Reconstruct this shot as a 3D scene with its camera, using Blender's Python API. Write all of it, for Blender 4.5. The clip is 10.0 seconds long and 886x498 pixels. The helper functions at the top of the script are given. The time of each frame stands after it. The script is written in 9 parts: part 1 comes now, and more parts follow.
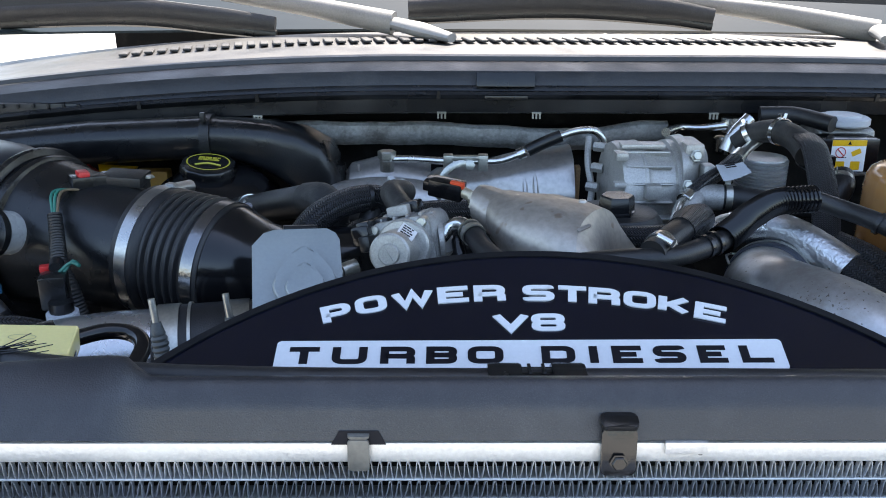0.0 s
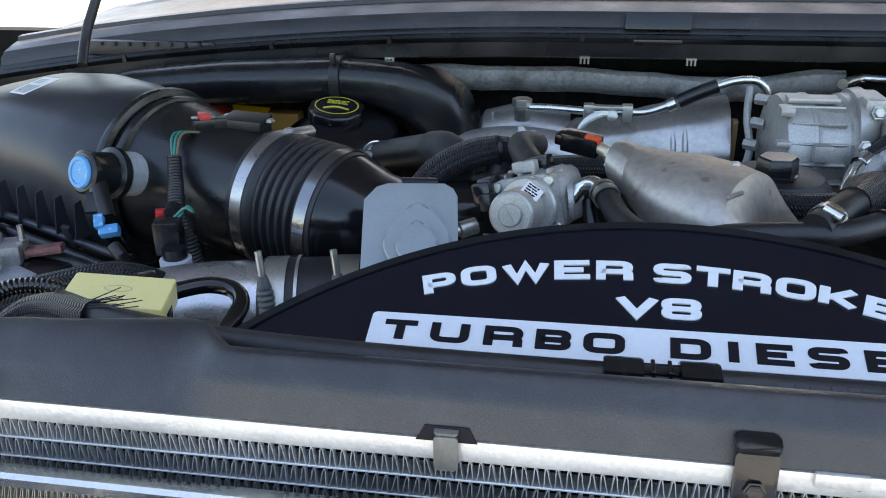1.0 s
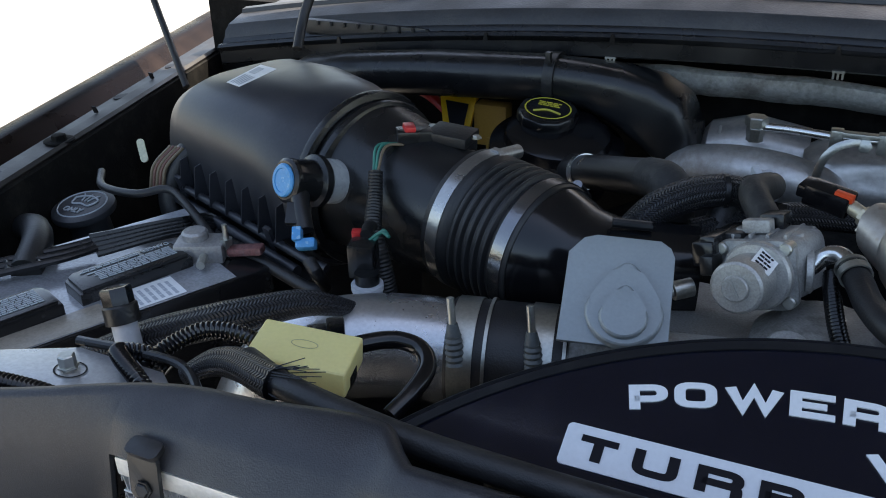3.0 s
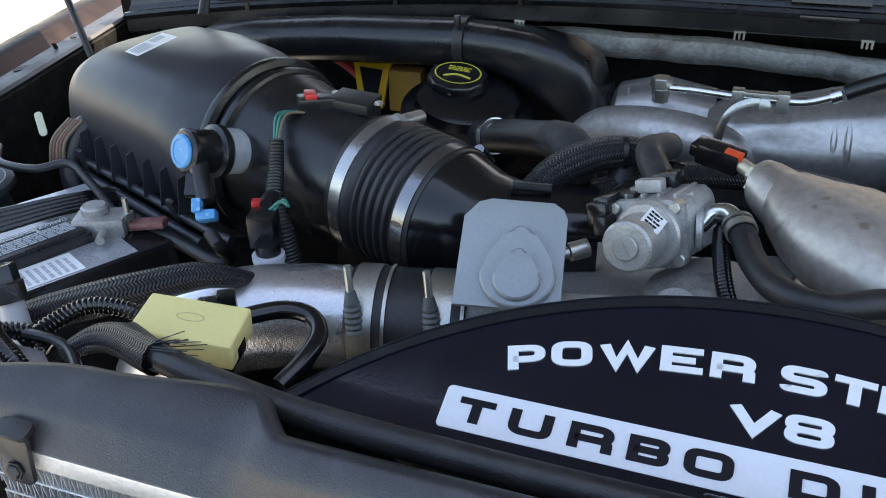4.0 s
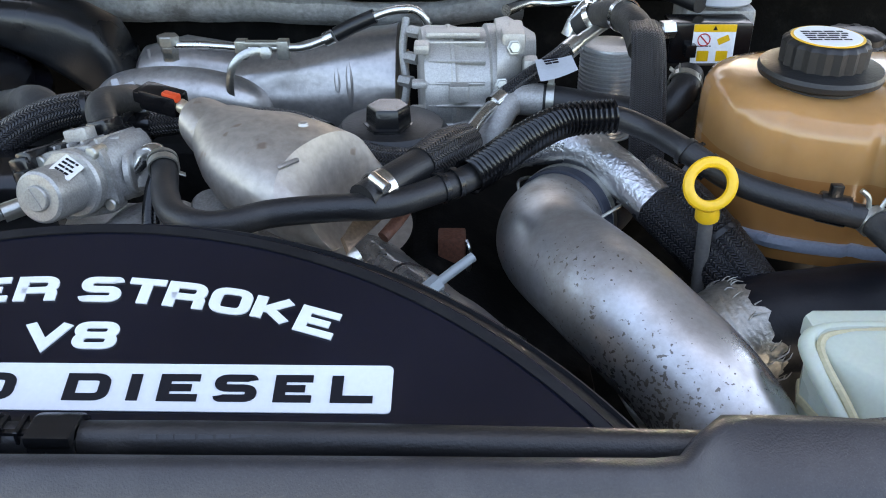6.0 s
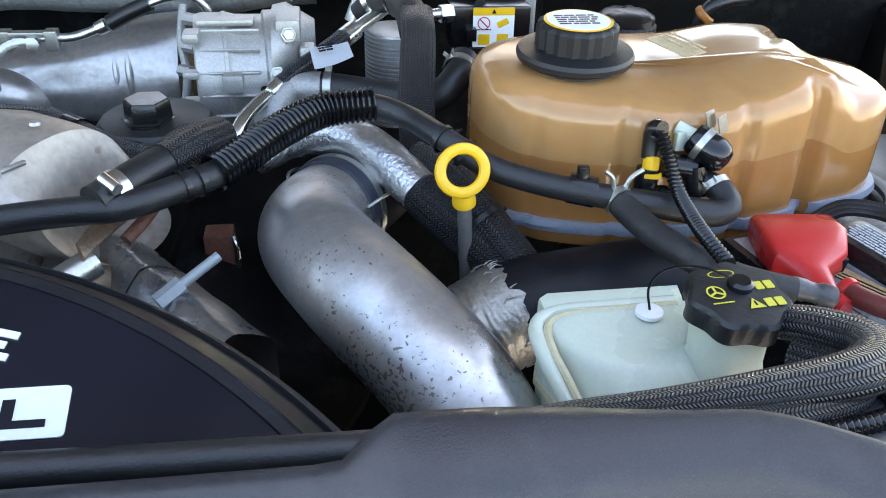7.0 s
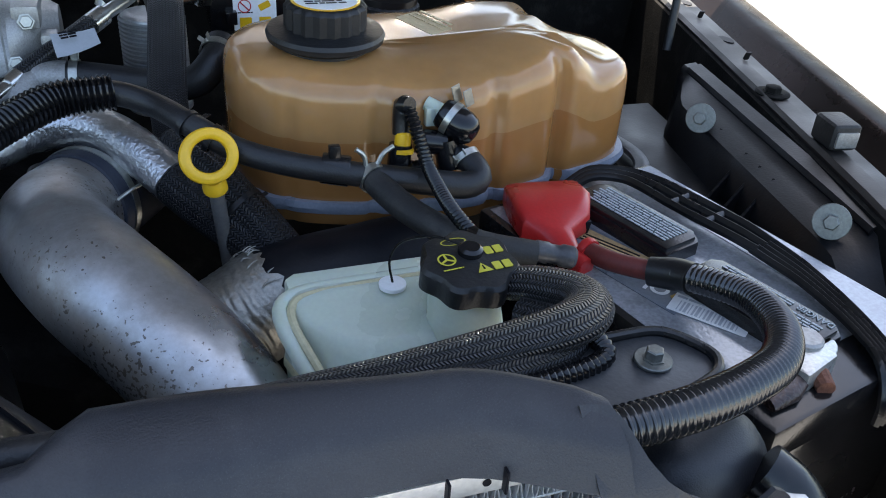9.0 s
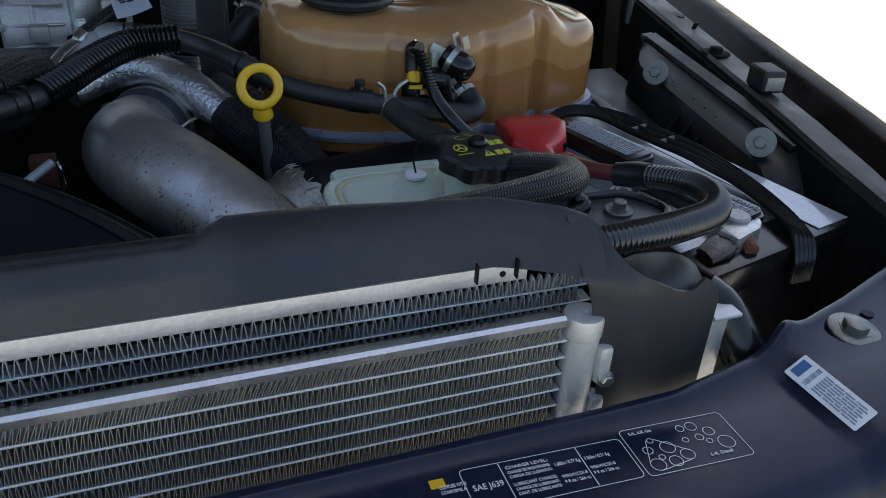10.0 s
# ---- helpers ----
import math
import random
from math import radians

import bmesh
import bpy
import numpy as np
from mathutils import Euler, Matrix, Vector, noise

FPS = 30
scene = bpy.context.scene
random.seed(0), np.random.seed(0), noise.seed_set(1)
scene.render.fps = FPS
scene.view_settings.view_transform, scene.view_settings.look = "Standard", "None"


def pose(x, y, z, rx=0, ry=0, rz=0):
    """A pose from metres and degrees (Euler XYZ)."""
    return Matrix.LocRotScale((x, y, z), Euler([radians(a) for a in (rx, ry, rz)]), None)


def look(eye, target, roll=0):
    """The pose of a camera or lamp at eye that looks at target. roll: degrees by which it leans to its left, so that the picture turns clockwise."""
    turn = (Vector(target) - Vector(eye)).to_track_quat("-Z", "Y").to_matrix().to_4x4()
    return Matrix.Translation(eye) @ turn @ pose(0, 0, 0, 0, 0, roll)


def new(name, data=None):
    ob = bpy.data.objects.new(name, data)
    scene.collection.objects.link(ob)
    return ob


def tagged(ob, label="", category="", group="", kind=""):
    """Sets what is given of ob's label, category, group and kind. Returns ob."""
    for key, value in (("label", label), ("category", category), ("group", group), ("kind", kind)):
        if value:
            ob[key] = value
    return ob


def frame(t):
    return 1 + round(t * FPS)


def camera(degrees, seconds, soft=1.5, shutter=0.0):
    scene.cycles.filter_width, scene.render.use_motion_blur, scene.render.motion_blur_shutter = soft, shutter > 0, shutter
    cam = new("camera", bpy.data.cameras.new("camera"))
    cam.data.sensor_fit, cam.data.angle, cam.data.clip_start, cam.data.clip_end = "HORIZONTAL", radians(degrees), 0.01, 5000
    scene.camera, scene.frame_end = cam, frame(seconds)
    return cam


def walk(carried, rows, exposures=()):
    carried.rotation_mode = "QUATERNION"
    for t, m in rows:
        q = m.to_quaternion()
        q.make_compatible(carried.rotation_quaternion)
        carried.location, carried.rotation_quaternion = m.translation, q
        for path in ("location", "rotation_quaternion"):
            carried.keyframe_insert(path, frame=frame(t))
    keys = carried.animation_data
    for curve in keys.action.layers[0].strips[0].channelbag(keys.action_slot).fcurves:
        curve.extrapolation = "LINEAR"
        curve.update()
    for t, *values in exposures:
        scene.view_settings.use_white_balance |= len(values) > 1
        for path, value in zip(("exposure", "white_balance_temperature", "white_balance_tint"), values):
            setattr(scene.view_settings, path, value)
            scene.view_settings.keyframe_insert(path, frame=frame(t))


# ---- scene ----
cam = camera(55.0, 10.0, soft=1.0)
PATH = [
    (0, (0.054, -0.002, 1.478), (0.076, 1.883, 0.812), 0.3),
    (0.5, (0.058, -0.008, 1.464), (-0.015, 1.834, 0.689), 0.4),
    (1, (0.07, 0.062, 1.469), (-0.246, 1.873, 0.681), -0.8),
    (1.5, (0.094, 0.124, 1.478), (-0.465, 1.873, 0.685), -0.7),
    (2, (0.081, 0.141, 1.484), (-0.623, 1.821, 0.657), -0.9),
    (2.2, (0.07, 0.139, 1.496), (-0.652, 1.8, 0.647), -0.3),
    (3.3, (0.038, 0.142, 1.522), (-0.691, 1.758, 0.597), -1.4),
    (3.5, (0.045, 0.145, 1.524), (-0.677, 1.757, 0.585), -1.7),
    (4, (0.073, 0.154, 1.517), (-0.527, 1.795, 0.543), -0.9),
    (4.5, (0.11, 0.161, 1.508), (-0.345, 1.833, 0.509), -0.1),
    (5, (0.167, 0.157, 1.509), (-0.172, 1.858, 0.513), -0.6),
    (5.5, (0.232, 0.157, 1.503), (0.006, 1.878, 0.509), -1.3),
    (6, (0.291, 0.165, 1.489), (0.267, 1.896, 0.488), -0.2),
    (6.2, (0.314, 0.169, 1.485), (0.329, 1.901, 0.485), -0.2),
    (7.3, (0.391, 0.176, 1.494), (0.736, 1.844, 0.446), 2.7),
    (7.5, (0.399, 0.179, 1.493), (0.791, 1.837, 0.445), 3.2),
    (8, (0.415, 0.18, 1.494), (0.866, 1.821, 0.443), 3.0),
    (8.5, (0.427, 0.175, 1.492), (1.003, 1.778, 0.443), 4.3),
    (9, (0.43, 0.158, 1.49), (1.048, 1.747, 0.445), 4.2),
    (9.5, (0.399, 0.105, 1.489), (1.102, 1.669, 0.46), 4.9),
    (10, (0.346, 0.016, 1.485), (1.038, 1.599, 0.476), 4.4),
]
EXPOSURES = [(0, 2.35, 7000, 10), (0.5, 2.42, 7250, 10), (1.0, 2.43, 7400, 10), (1.5, 2.32, 7500, 10), (2, 1.97, 7600, 10), (3.5, 1.8, 7300, 10), (4.0, 2.50, 7700, 11), (4.5, 2.94, 7750, 12), (5.0, 3.02, 7950, 13), (5.5, 3.02, 8150, 14), (6.0, 2.96, 8000, 12), (7.5, 3.26, 7600, 10), (8.0, 3.0, 7500, 10), (8.5, 2.55, 7300, 10), (9.5, 1.55, 6950, 10), (10, 1.12, 6950, 10)]
walk(cam, [(t, look(eye, target, roll)) for t, eye, target, roll in PATH], EXPOSURES)

# ---- world, sun, exposure ----
SUN_EL, SUN_AZ = 60.0, 20.0          # degrees; azimuth from +y towards +x
world = bpy.data.worlds.new("sky_world")
world.use_nodes = True
scene.world = world
wn = world.node_tree.nodes
sky = wn.new("ShaderNodeTexSky")
sky.sky_type = "NISHITA"
sky.sun_disc = False
sky.sun_elevation = radians(SUN_EL)
sky.sun_rotation = radians(SUN_AZ)
sky.air_density, sky.dust_density = 1.0, 1.6
wn["Background"].inputs["Strength"].default_value = 0.13
world.node_tree.links.new(sky.outputs["Color"], wn["Background"].inputs["Color"])
sun = new("sun", bpy.data.lights.new("sun", "SUN"))
sun.data.energy, sun.data.angle, sun.data.color = 4.5, radians(0.6), (1.0, 0.95, 0.88)
sd = Vector((math.sin(radians(SUN_AZ)) * math.cos(radians(SUN_EL)), math.cos(radians(SUN_AZ)) * math.cos(radians(SUN_EL)), math.sin(radians(SUN_EL))))
sun.matrix_basis = look(sd * 20, (0, 0, 0))

# ---- materials ----
def material(name, color, rough=0.5, metal=0.0, fine=400.0, coarse=14.0, var=0.25, rvar=0.12, bump=0.15, dust=0.0,
             dust_color=(0.32, 0.29, 0.25), coat=0.0, sss=0.0, trans=0.0, emit=None, ior=1.5):
    m = bpy.data.materials.new(name)
    m.use_nodes = True
    nt = m.node_tree
    n, l = nt.nodes, nt.links
    b = n["Principled BSDF"]
    tc = n.new("ShaderNodeTexCoord")
    nf, nc = n.new("ShaderNodeTexNoise"), n.new("ShaderNodeTexNoise")
    for nd, sc, det in ((nf, fine, 3.0), (nc, coarse, 6.0)):
        nd.inputs["Scale"].default_value, nd.inputs["Detail"].default_value = sc, det
        l.new(tc.outputs["Object"], nd.inputs["Vector"])
    add = n.new("ShaderNodeMath")
    add.operation = "ADD"
    l.new(nf.outputs["Fac"], add.inputs[0])
    l.new(nc.outputs["Fac"], add.inputs[1])
    rmp = n.new("ShaderNodeMapRange")
    rmp.inputs["From Min"].default_value, rmp.inputs["From Max"].default_value = 0.6, 1.4
    rmp.inputs["To Min"].default_value, rmp.inputs["To Max"].default_value = 1.0 - var, 1.0 + var
    l.new(add.outputs[0], rmp.inputs["Value"])
    mul = n.new("ShaderNodeMix")
    mul.data_type, mul.blend_type = "RGBA", "MULTIPLY"
    mul.inputs["Factor"].default_value = 1.0
    mul.inputs["A"].default_value = (*color, 1)
    l.new(rmp.outputs["Result"], mul.inputs["B"])
    out = mul.outputs["Result"]
    if dust > 0:
        nd = n.new("ShaderNodeTexNoise")
        nd.inputs["Scale"].default_value, nd.inputs["Detail"].default_value, nd.inputs["Roughness"].default_value = 30.0, 8.0, 0.7
        l.new(tc.outputs["Object"], nd.inputs["Vector"])
        dm = n.new("ShaderNodeMapRange")
        dm.inputs["From Min"].default_value, dm.inputs["From Max"].default_value = 0.5, 0.75
        dm.inputs["To Max"].default_value = dust
        l.new(nd.outputs["Fac"], dm.inputs["Value"])
        mx = n.new("ShaderNodeMix")
        mx.data_type = "RGBA"
        l.new(dm.outputs["Result"], mx.inputs["Factor"])
        l.new(out, mx.inputs["A"])
        mx.inputs["B"].default_value = (*dust_color, 1)
        out = mx.outputs["Result"]
    l.new(out, b.inputs["Base Color"])
    rr = n.new("ShaderNodeMapRange")
    rr.inputs["From Min"].default_value, rr.inputs["From Max"].default_value = 0.3, 0.7
    rr.inputs["To Min"].default_value, rr.inputs["To Max"].default_value = max(0.02, rough - rvar), min(1.0, rough + rvar)
    l.new(nc.outputs["Fac"], rr.inputs["Value"])
    l.new(rr.outputs["Result"], b.inputs["Roughness"])
    b.inputs["Metallic"].default_value = metal
    b.inputs["IOR"].default_value = ior
    b.inputs["Coat Weight"].default_value = coat
    b.inputs["Coat Roughness"].default_value = 0.08
    if sss:
        b.inputs["Subsurface Weight"].default_value = sss
        b.inputs["Subsurface Radius"].default_value = (0.03, 0.02, 0.01)
        b.inputs["Subsurface Scale"].default_value = 0.6
    if trans:
        b.inputs["Transmission Weight"].default_value = trans
    if bump:
        bp = n.new("ShaderNodeBump")
        bp.inputs["Strength"].default_value, bp.inputs["Distance"].default_value = bump, 0.001
        l.new(nf.outputs["Fac"], bp.inputs["Height"])
        l.new(bp.outputs["Normal"], b.inputs["Normal"])
    return m


def speckled(m, color, scale=260.0, low=0.62, amount=0.8, patch=0.35):
    """Adds scattered flecks of another colour to a material."""
    nt = m.node_tree
    n, l = nt.nodes, nt.links
    b = n["Principled BSDF"]
    src = b.inputs["Base Color"].links[0].from_socket
    tc = n.new("ShaderNodeTexCoord")
    nz, big = n.new("ShaderNodeTexNoise"), n.new("ShaderNodeTexNoise")
    nz.inputs["Scale"].default_value, nz.inputs["Detail"].default_value = scale, 2.0
    big.inputs["Scale"].default_value = 12.0
    l.new(tc.outputs["Object"], nz.inputs["Vector"])
    l.new(tc.outputs["Object"], big.inputs["Vector"])
    ad = n.new("ShaderNodeMath")
    ad.operation = "MULTIPLY_ADD"
    ad.inputs[1].default_value, ad.inputs[2].default_value = patch, 0.0
    l.new(big.outputs["Fac"], ad.inputs[0])
    sm = n.new("ShaderNodeMath")
    l.new(nz.outputs["Fac"], sm.inputs[0])
    l.new(ad.outputs[0], sm.inputs[1])
    mr = n.new("ShaderNodeMapRange")
    mr.inputs["From Min"].default_value, mr.inputs["From Max"].default_value = low + 0.17, low + 0.22
    mr.inputs["To Max"].default_value = amount
    l.new(sm.outputs[0], mr.inputs["Value"])
    mx = n.new("ShaderNodeMix")
    mx.data_type = "RGBA"
    l.new(mr.outputs["Result"], mx.inputs["Factor"])
    l.new(src, mx.inputs["A"])
    mx.inputs["B"].default_value = (*color, 1)
    l.new(mx.outputs["Result"], b.inputs["Base Color"])
    return m


def blotched(m, color, scale, low, amount):
    """Broad soft stains of another colour, duller than the metal round them."""
    n, l = m.node_tree.nodes, m.node_tree.links
    b = n["Principled BSDF"]
    src, rsrc = b.inputs["Base Color"].links[0].from_socket, b.inputs["Roughness"].links[0].from_socket
    tc, nz, mr, mx, ad = (n.new(k) for k in ("ShaderNodeTexCoord", "ShaderNodeTexNoise", "ShaderNodeMapRange", "ShaderNodeMix", "ShaderNodeMath"))
    nz.inputs["Scale"].default_value, nz.inputs["Detail"].default_value, nz.inputs["Roughness"].default_value = scale, 9.0, 0.68
    l.new(tc.outputs["Object"], nz.inputs["Vector"])
    l.new(nz.outputs["Fac"], mr.inputs["Value"])
    mr.inputs["From Min"].default_value, mr.inputs["From Max"].default_value, mr.inputs["To Max"].default_value = low, low + 0.16, amount
    mx.data_type = "RGBA"
    l.new(mr.outputs["Result"], mx.inputs["Factor"])
    l.new(src, mx.inputs["A"])
    mx.inputs["B"].default_value = (*color, 1)
    l.new(mx.outputs["Result"], b.inputs["Base Color"])
    ad.operation = "MULTIPLY_ADD"
    l.new(mr.outputs["Result"], ad.inputs[0])
    ad.inputs[1].default_value = 0.3
    l.new(rsrc, ad.inputs[2])
    l.new(ad.outputs[0], b.inputs["Roughness"])
    return m


def streaked(m, amount, across=34.0):
    """Soft upright streaks through a material's colour."""
    n, l = m.node_tree.nodes, m.node_tree.links
    b = n["Principled BSDF"]
    src = b.inputs["Base Color"].links[0].from_socket
    tc, mp, nz, mr, mx = (n.new(k) for k in ("ShaderNodeTexCoord", "ShaderNodeMapping", "ShaderNodeTexNoise", "ShaderNodeMapRange", "ShaderNodeMix"))
    mp.inputs["Scale"].default_value = (1.0, 1.0, 0.08)
    nz.inputs["Scale"].default_value, nz.inputs["Detail"].default_value = across, 3.0
    l.new(tc.outputs["Object"], mp.inputs["Vector"])
    l.new(mp.outputs["Vector"], nz.inputs["Vector"])
    l.new(nz.outputs["Fac"], mr.inputs["Value"])
    mr.inputs["From Min"].default_value, mr.inputs["From Max"].default_value = 0.35, 0.65
    mr.inputs["To Min"].default_value, mr.inputs["To Max"].default_value = 1 - amount, 1 + amount
    mx.data_type, mx.blend_type = "RGBA", "MULTIPLY"
    mx.inputs["Factor"].default_value = 1.0
    l.new(src, mx.inputs["A"])
    l.new(mr.outputs["Result"], mx.inputs["B"])
    l.new(mx.outputs["Result"], b.inputs["Base Color"])
    return m


def braided(name, dark, light, pitch=0.0035, rough=0.45):
    """Woven sleeve: two crossing sets of diagonal threads along the tube's own surface."""
    m = bpy.data.materials.new(name)
    m.use_nodes = True
    n, l = m.node_tree.nodes, m.node_tree.links
    b = n["Principled BSDF"]
    uv = n.new("ShaderNodeUVMap")
    sep = n.new("ShaderNodeSeparateXYZ")
    l.new(uv.outputs["UV"], sep.inputs[0])

    def math_node(op, a, c):
        nd = n.new("ShaderNodeMath")
        nd.operation = op
        for i, v in enumerate((a, c)):
            if isinstance(v, (int, float)):
                nd.inputs[i].default_value = v
            elif v is not None:
                l.new(v, nd.inputs[i])
        return nd.outputs[0]
    across = math_node("DIVIDE", math_node("PINGPONG", sep.outputs[0], pitch), pitch)
    run = math_node("ADD", math_node("DIVIDE", sep.outputs[1], pitch * 0.8), math_node("MULTIPLY", across, 0.85))
    stitch = math_node("SINE", math_node("MULTIPLY", run, 2 * math.pi), None)
    lane = math_node("SUBTRACT", 1.0, math_node("POWER", math_node("ABSOLUTE", math_node("SUBTRACT", math_node("MULTIPLY", across, 2.0), 1.0), None), 4.0))
    h = math_node("MULTIPLY", math_node("ADD", math_node("MULTIPLY", stitch, 0.5), 0.5), lane)
    mr = n.new("ShaderNodeMapRange")
    mr.inputs["From Min"].default_value, mr.inputs["From Max"].default_value = 0.35, 0.95
    l.new(h, mr.inputs["Value"])
    tc = n.new("ShaderNodeTexCoord")
    nz = n.new("ShaderNodeTexNoise")
    nz.inputs["Scale"].default_value, nz.inputs["Detail"].default_value = 60.0, 5.0
    l.new(tc.outputs["Object"], nz.inputs["Vector"])
    f = math_node("MULTIPLY", mr.outputs["Result"], nz.outputs["Fac"])
    mx = n.new("ShaderNodeMix")
    mx.data_type = "RGBA"
    l.new(f, mx.inputs["Factor"])
    mx.inputs["A"].default_value, mx.inputs["B"].default_value = (*dark, 1), (*light, 1)
    l.new(mx.outputs["Result"], b.inputs["Base Color"])
    b.inputs["Roughness"].default_value = rough
    bp = n.new("ShaderNodeBump")
    bp.inputs["Strength"].default_value, bp.inputs["Distance"].default_value = 0.9, 0.0012
    l.new(h, bp.inputs["Height"])
    l.new(bp.outputs["Normal"], b.inputs["Normal"])
    return m


BLACK = material("black_plastic", (0.0065, 0.007, 0.008), 0.29, dust=0.035, var=0.3)
BLACK_GLOSS = material("glossy_black_plastic", (0.005, 0.005, 0.006), 0.2, bump=0.05, rvar=0.08)
BLACK_MATT = material("matt_black_plastic", (0.009, 0.0095, 0.0105), 0.46, dust=0.05, bump=0.3)
SHIELD = material("grained_grey_black_plastic", (0.019, 0.0202, 0.0245), 0.42, coarse=5.0, var=0.35, rvar=0.2, dust=0.4, bump=0.3, fine=1100, dust_color=(0.050, 0.052, 0.058))
speckled(SHIELD, (0.08, 0.08, 0.085), 1600.0, 0.62, 0.2)
COVER = material("cover_black", (0.0026, 0.0036, 0.0095), 0.11, bump=0.03, rvar=0.06)
RUBBER = material("rubber_hose", (0.011, 0.011, 0.012), 0.45, dust=0.05, bump=0.3, fine=700)
RUBBER_DULL = material("dull_rubber", (0.018, 0.0175, 0.017), 0.62, dust=0.12, bump=0.4)
# near-black: grime on metal, and shade put into colour in gaps and hollows
DARK = material("dark_grime_and_shade", (0.006, 0.0058, 0.0055), 0.8, dust=0.05, bump=0.5, ior=1.2)
CAST = blotched(material("cast_aluminium", (0.43, 0.42, 0.395), 0.42, 0.6, var=0.3, bump=0.3, fine=700, dust=0.4, dust_color=(0.20, 0.18, 0.155)), (0.13, 0.115, 0.10), 26.0, 0.55, 0.6)
CAST_DARK = blotched(material("dirty_cast_aluminium", (0.36, 0.355, 0.34), 0.52, 0.55, var=0.3, bump=0.35, fine=600, dust=0.5, dust_color=(0.12, 0.11, 0.10)), (0.085, 0.075, 0.065), 22.0, 0.52, 0.65)
SHEET = blotched(material("steel_heat_shield", (0.47, 0.45, 0.43), 0.38, 0.8, var=0.2, bump=0.3, fine=160, dust=0.3, dust_color=(0.24, 0.20, 0.17)), (0.22, 0.185, 0.155), 14.0, 0.52, 0.6)
SHEET_WARM = speckled(material("heat_tinted_steel", (0.43, 0.39, 0.345), 0.42, 0.7, var=0.25, bump=0.2, fine=150, dust=0.4, dust_color=(0.22, 0.15, 0.10)), (0.20, 0.12, 0.07), 60.0, 0.70, 0.45)
PIPE = blotched(speckled(material("oxidised_aluminium_pipe", (0.50, 0.505, 0.51), 0.32, 0.88, var=0.10, bump=0.08, fine=300, dust=0.22, dust_color=(0.36, 0.31, 0.25), coarse=9.0), (0.07, 0.055, 0.045), 330.0, 0.785, 0.85, 0.62), (0.27, 0.23, 0.185), 10.0, 0.46, 0.65)
BRIGHT = material("bright_steel", (0.66, 0.66, 0.64), 0.25, 1.0, var=0.15, bump=0.08, dust=0.1)
ZINC = material("zinc_plated_steel", (0.47, 0.47, 0.43), 0.36, 0.95, var=0.2, bump=0.15, dust=0.15)
FOIL = material("aluminium_foil_sleeve", (0.62, 0.62, 0.62), 0.34, 0.95, var=0.2, bump=1.0, fine=300)
FOIL_DARK = material("crumpled_foil_tape", (0.34, 0.325, 0.29), 0.45, 0.85, var=0.3, bump=0.6, fine=330)
RAD = material("radiator_aluminium", (0.62, 0.62, 0.60), 0.45, 0.55, var=0.15, bump=0.3, dust=0.3, dust_color=(0.35, 0.32, 0.28))
FIN = material("radiator_fin_metal", (0.58, 0.58, 0.59), 0.4, 0.6, var=0.3, bump=0.1, dust=0.3, dust_color=(0.2, 0.17, 0.13))
FIN_DUSTY = material("dusty_fin_metal", (0.33, 0.315, 0.285), 0.5, 0.5, var=0.4, bump=0.1, dust=0.5, dust_color=(0.22, 0.18, 0.13))
GREY_PLATE = material("grey_painted_steel", (0.27, 0.30, 0.31), 0.48, 0.25, var=0.08, bump=0.08, dust=0.12)
CREAM = material("cream_plastic", (0.74, 0.635, 0.27), 0.38, var=0.06, bump=0.1, dust=0.08, sss=0.1)
TANK = streaked(material("amber_translucent_plastic", (0.40, 0.205, 0.078), 0.19, var=0.07, rvar=0.04, bump=0.05, fine=90, coarse=5, sss=0.3, dust=0.06, dust_color=(0.45, 0.32, 0.18), coat=0.3), 0.05)
MILK = material("milky_plastic", (0.53, 0.575, 0.47), 0.34, var=0.06, bump=0.08, sss=0.35, dust=0.1, dust_color=(0.45, 0.4, 0.28))
YELLOW = material("yellow_plastic", (0.80, 0.45, 0.012), 0.35, var=0.08, bump=0.06, dust=0.06)
TAN = material("tan_plastic", (0.48, 0.29, 0.06), 0.45, var=0.1)
RED = material("red_plastic", (0.50, 0.022, 0.022), 0.32, var=0.12, bump=0.1, dust=0.06)
RED_DARK = material("dirty_red_cable", (0.13, 0.02, 0.016), 0.5, var=0.25, dust=0.2, dust_color=(0.07, 0.04, 0.03))
ORANGE = material("orange_red_plastic", (0.62, 0.06, 0.015), 0.35, var=0.05)
BLUE = speckled(material("light_blue_plastic", (0.035, 0.24, 0.50), 0.4, var=0.15, dust=0.2, dust_color=(0.25, 0.42, 0.55)), (0.35, 0.52, 0.62), 260.0, 0.60, 0.5)
CLEARISH = material("grey_sensor_body", (0.30, 0.31, 0.31), 0.25, var=0.1)
WHITE = material("white_print", (0.60, 0.62, 0.645), 0.45, var=0.06, bump=0.02)
PAPER = material("label_paper", (0.80, 0.80, 0.79), 0.55, var=0.08, dust=0.12)
PAPER_GREY = material("grey_label", (0.42, 0.44, 0.47), 0.5, var=0.08)
INK = material("ink", (0.006, 0.006, 0.009), 0.5, var=0.05, bump=0, ior=1.25)
GREY_INK = material("grey_raised_print", (0.36, 0.39, 0.41), 0.5, var=0.1, bump=0)
YELLOW_INK = material("yellow_print", (0.55, 0.48, 0.05), 0.5, var=0.05, bump=0)
PAINT = material("dark_brown_metallic_paint", (0.028, 0.020, 0.018), 0.30, 0.7, var=0.12, bump=0.03, fine=1500, coat=0.0, ior=1.35)
PAINT.node_tree.nodes["Principled BSDF"].inputs["Specular Tint"].default_value = (0.19, 0.16, 0.14, 1)
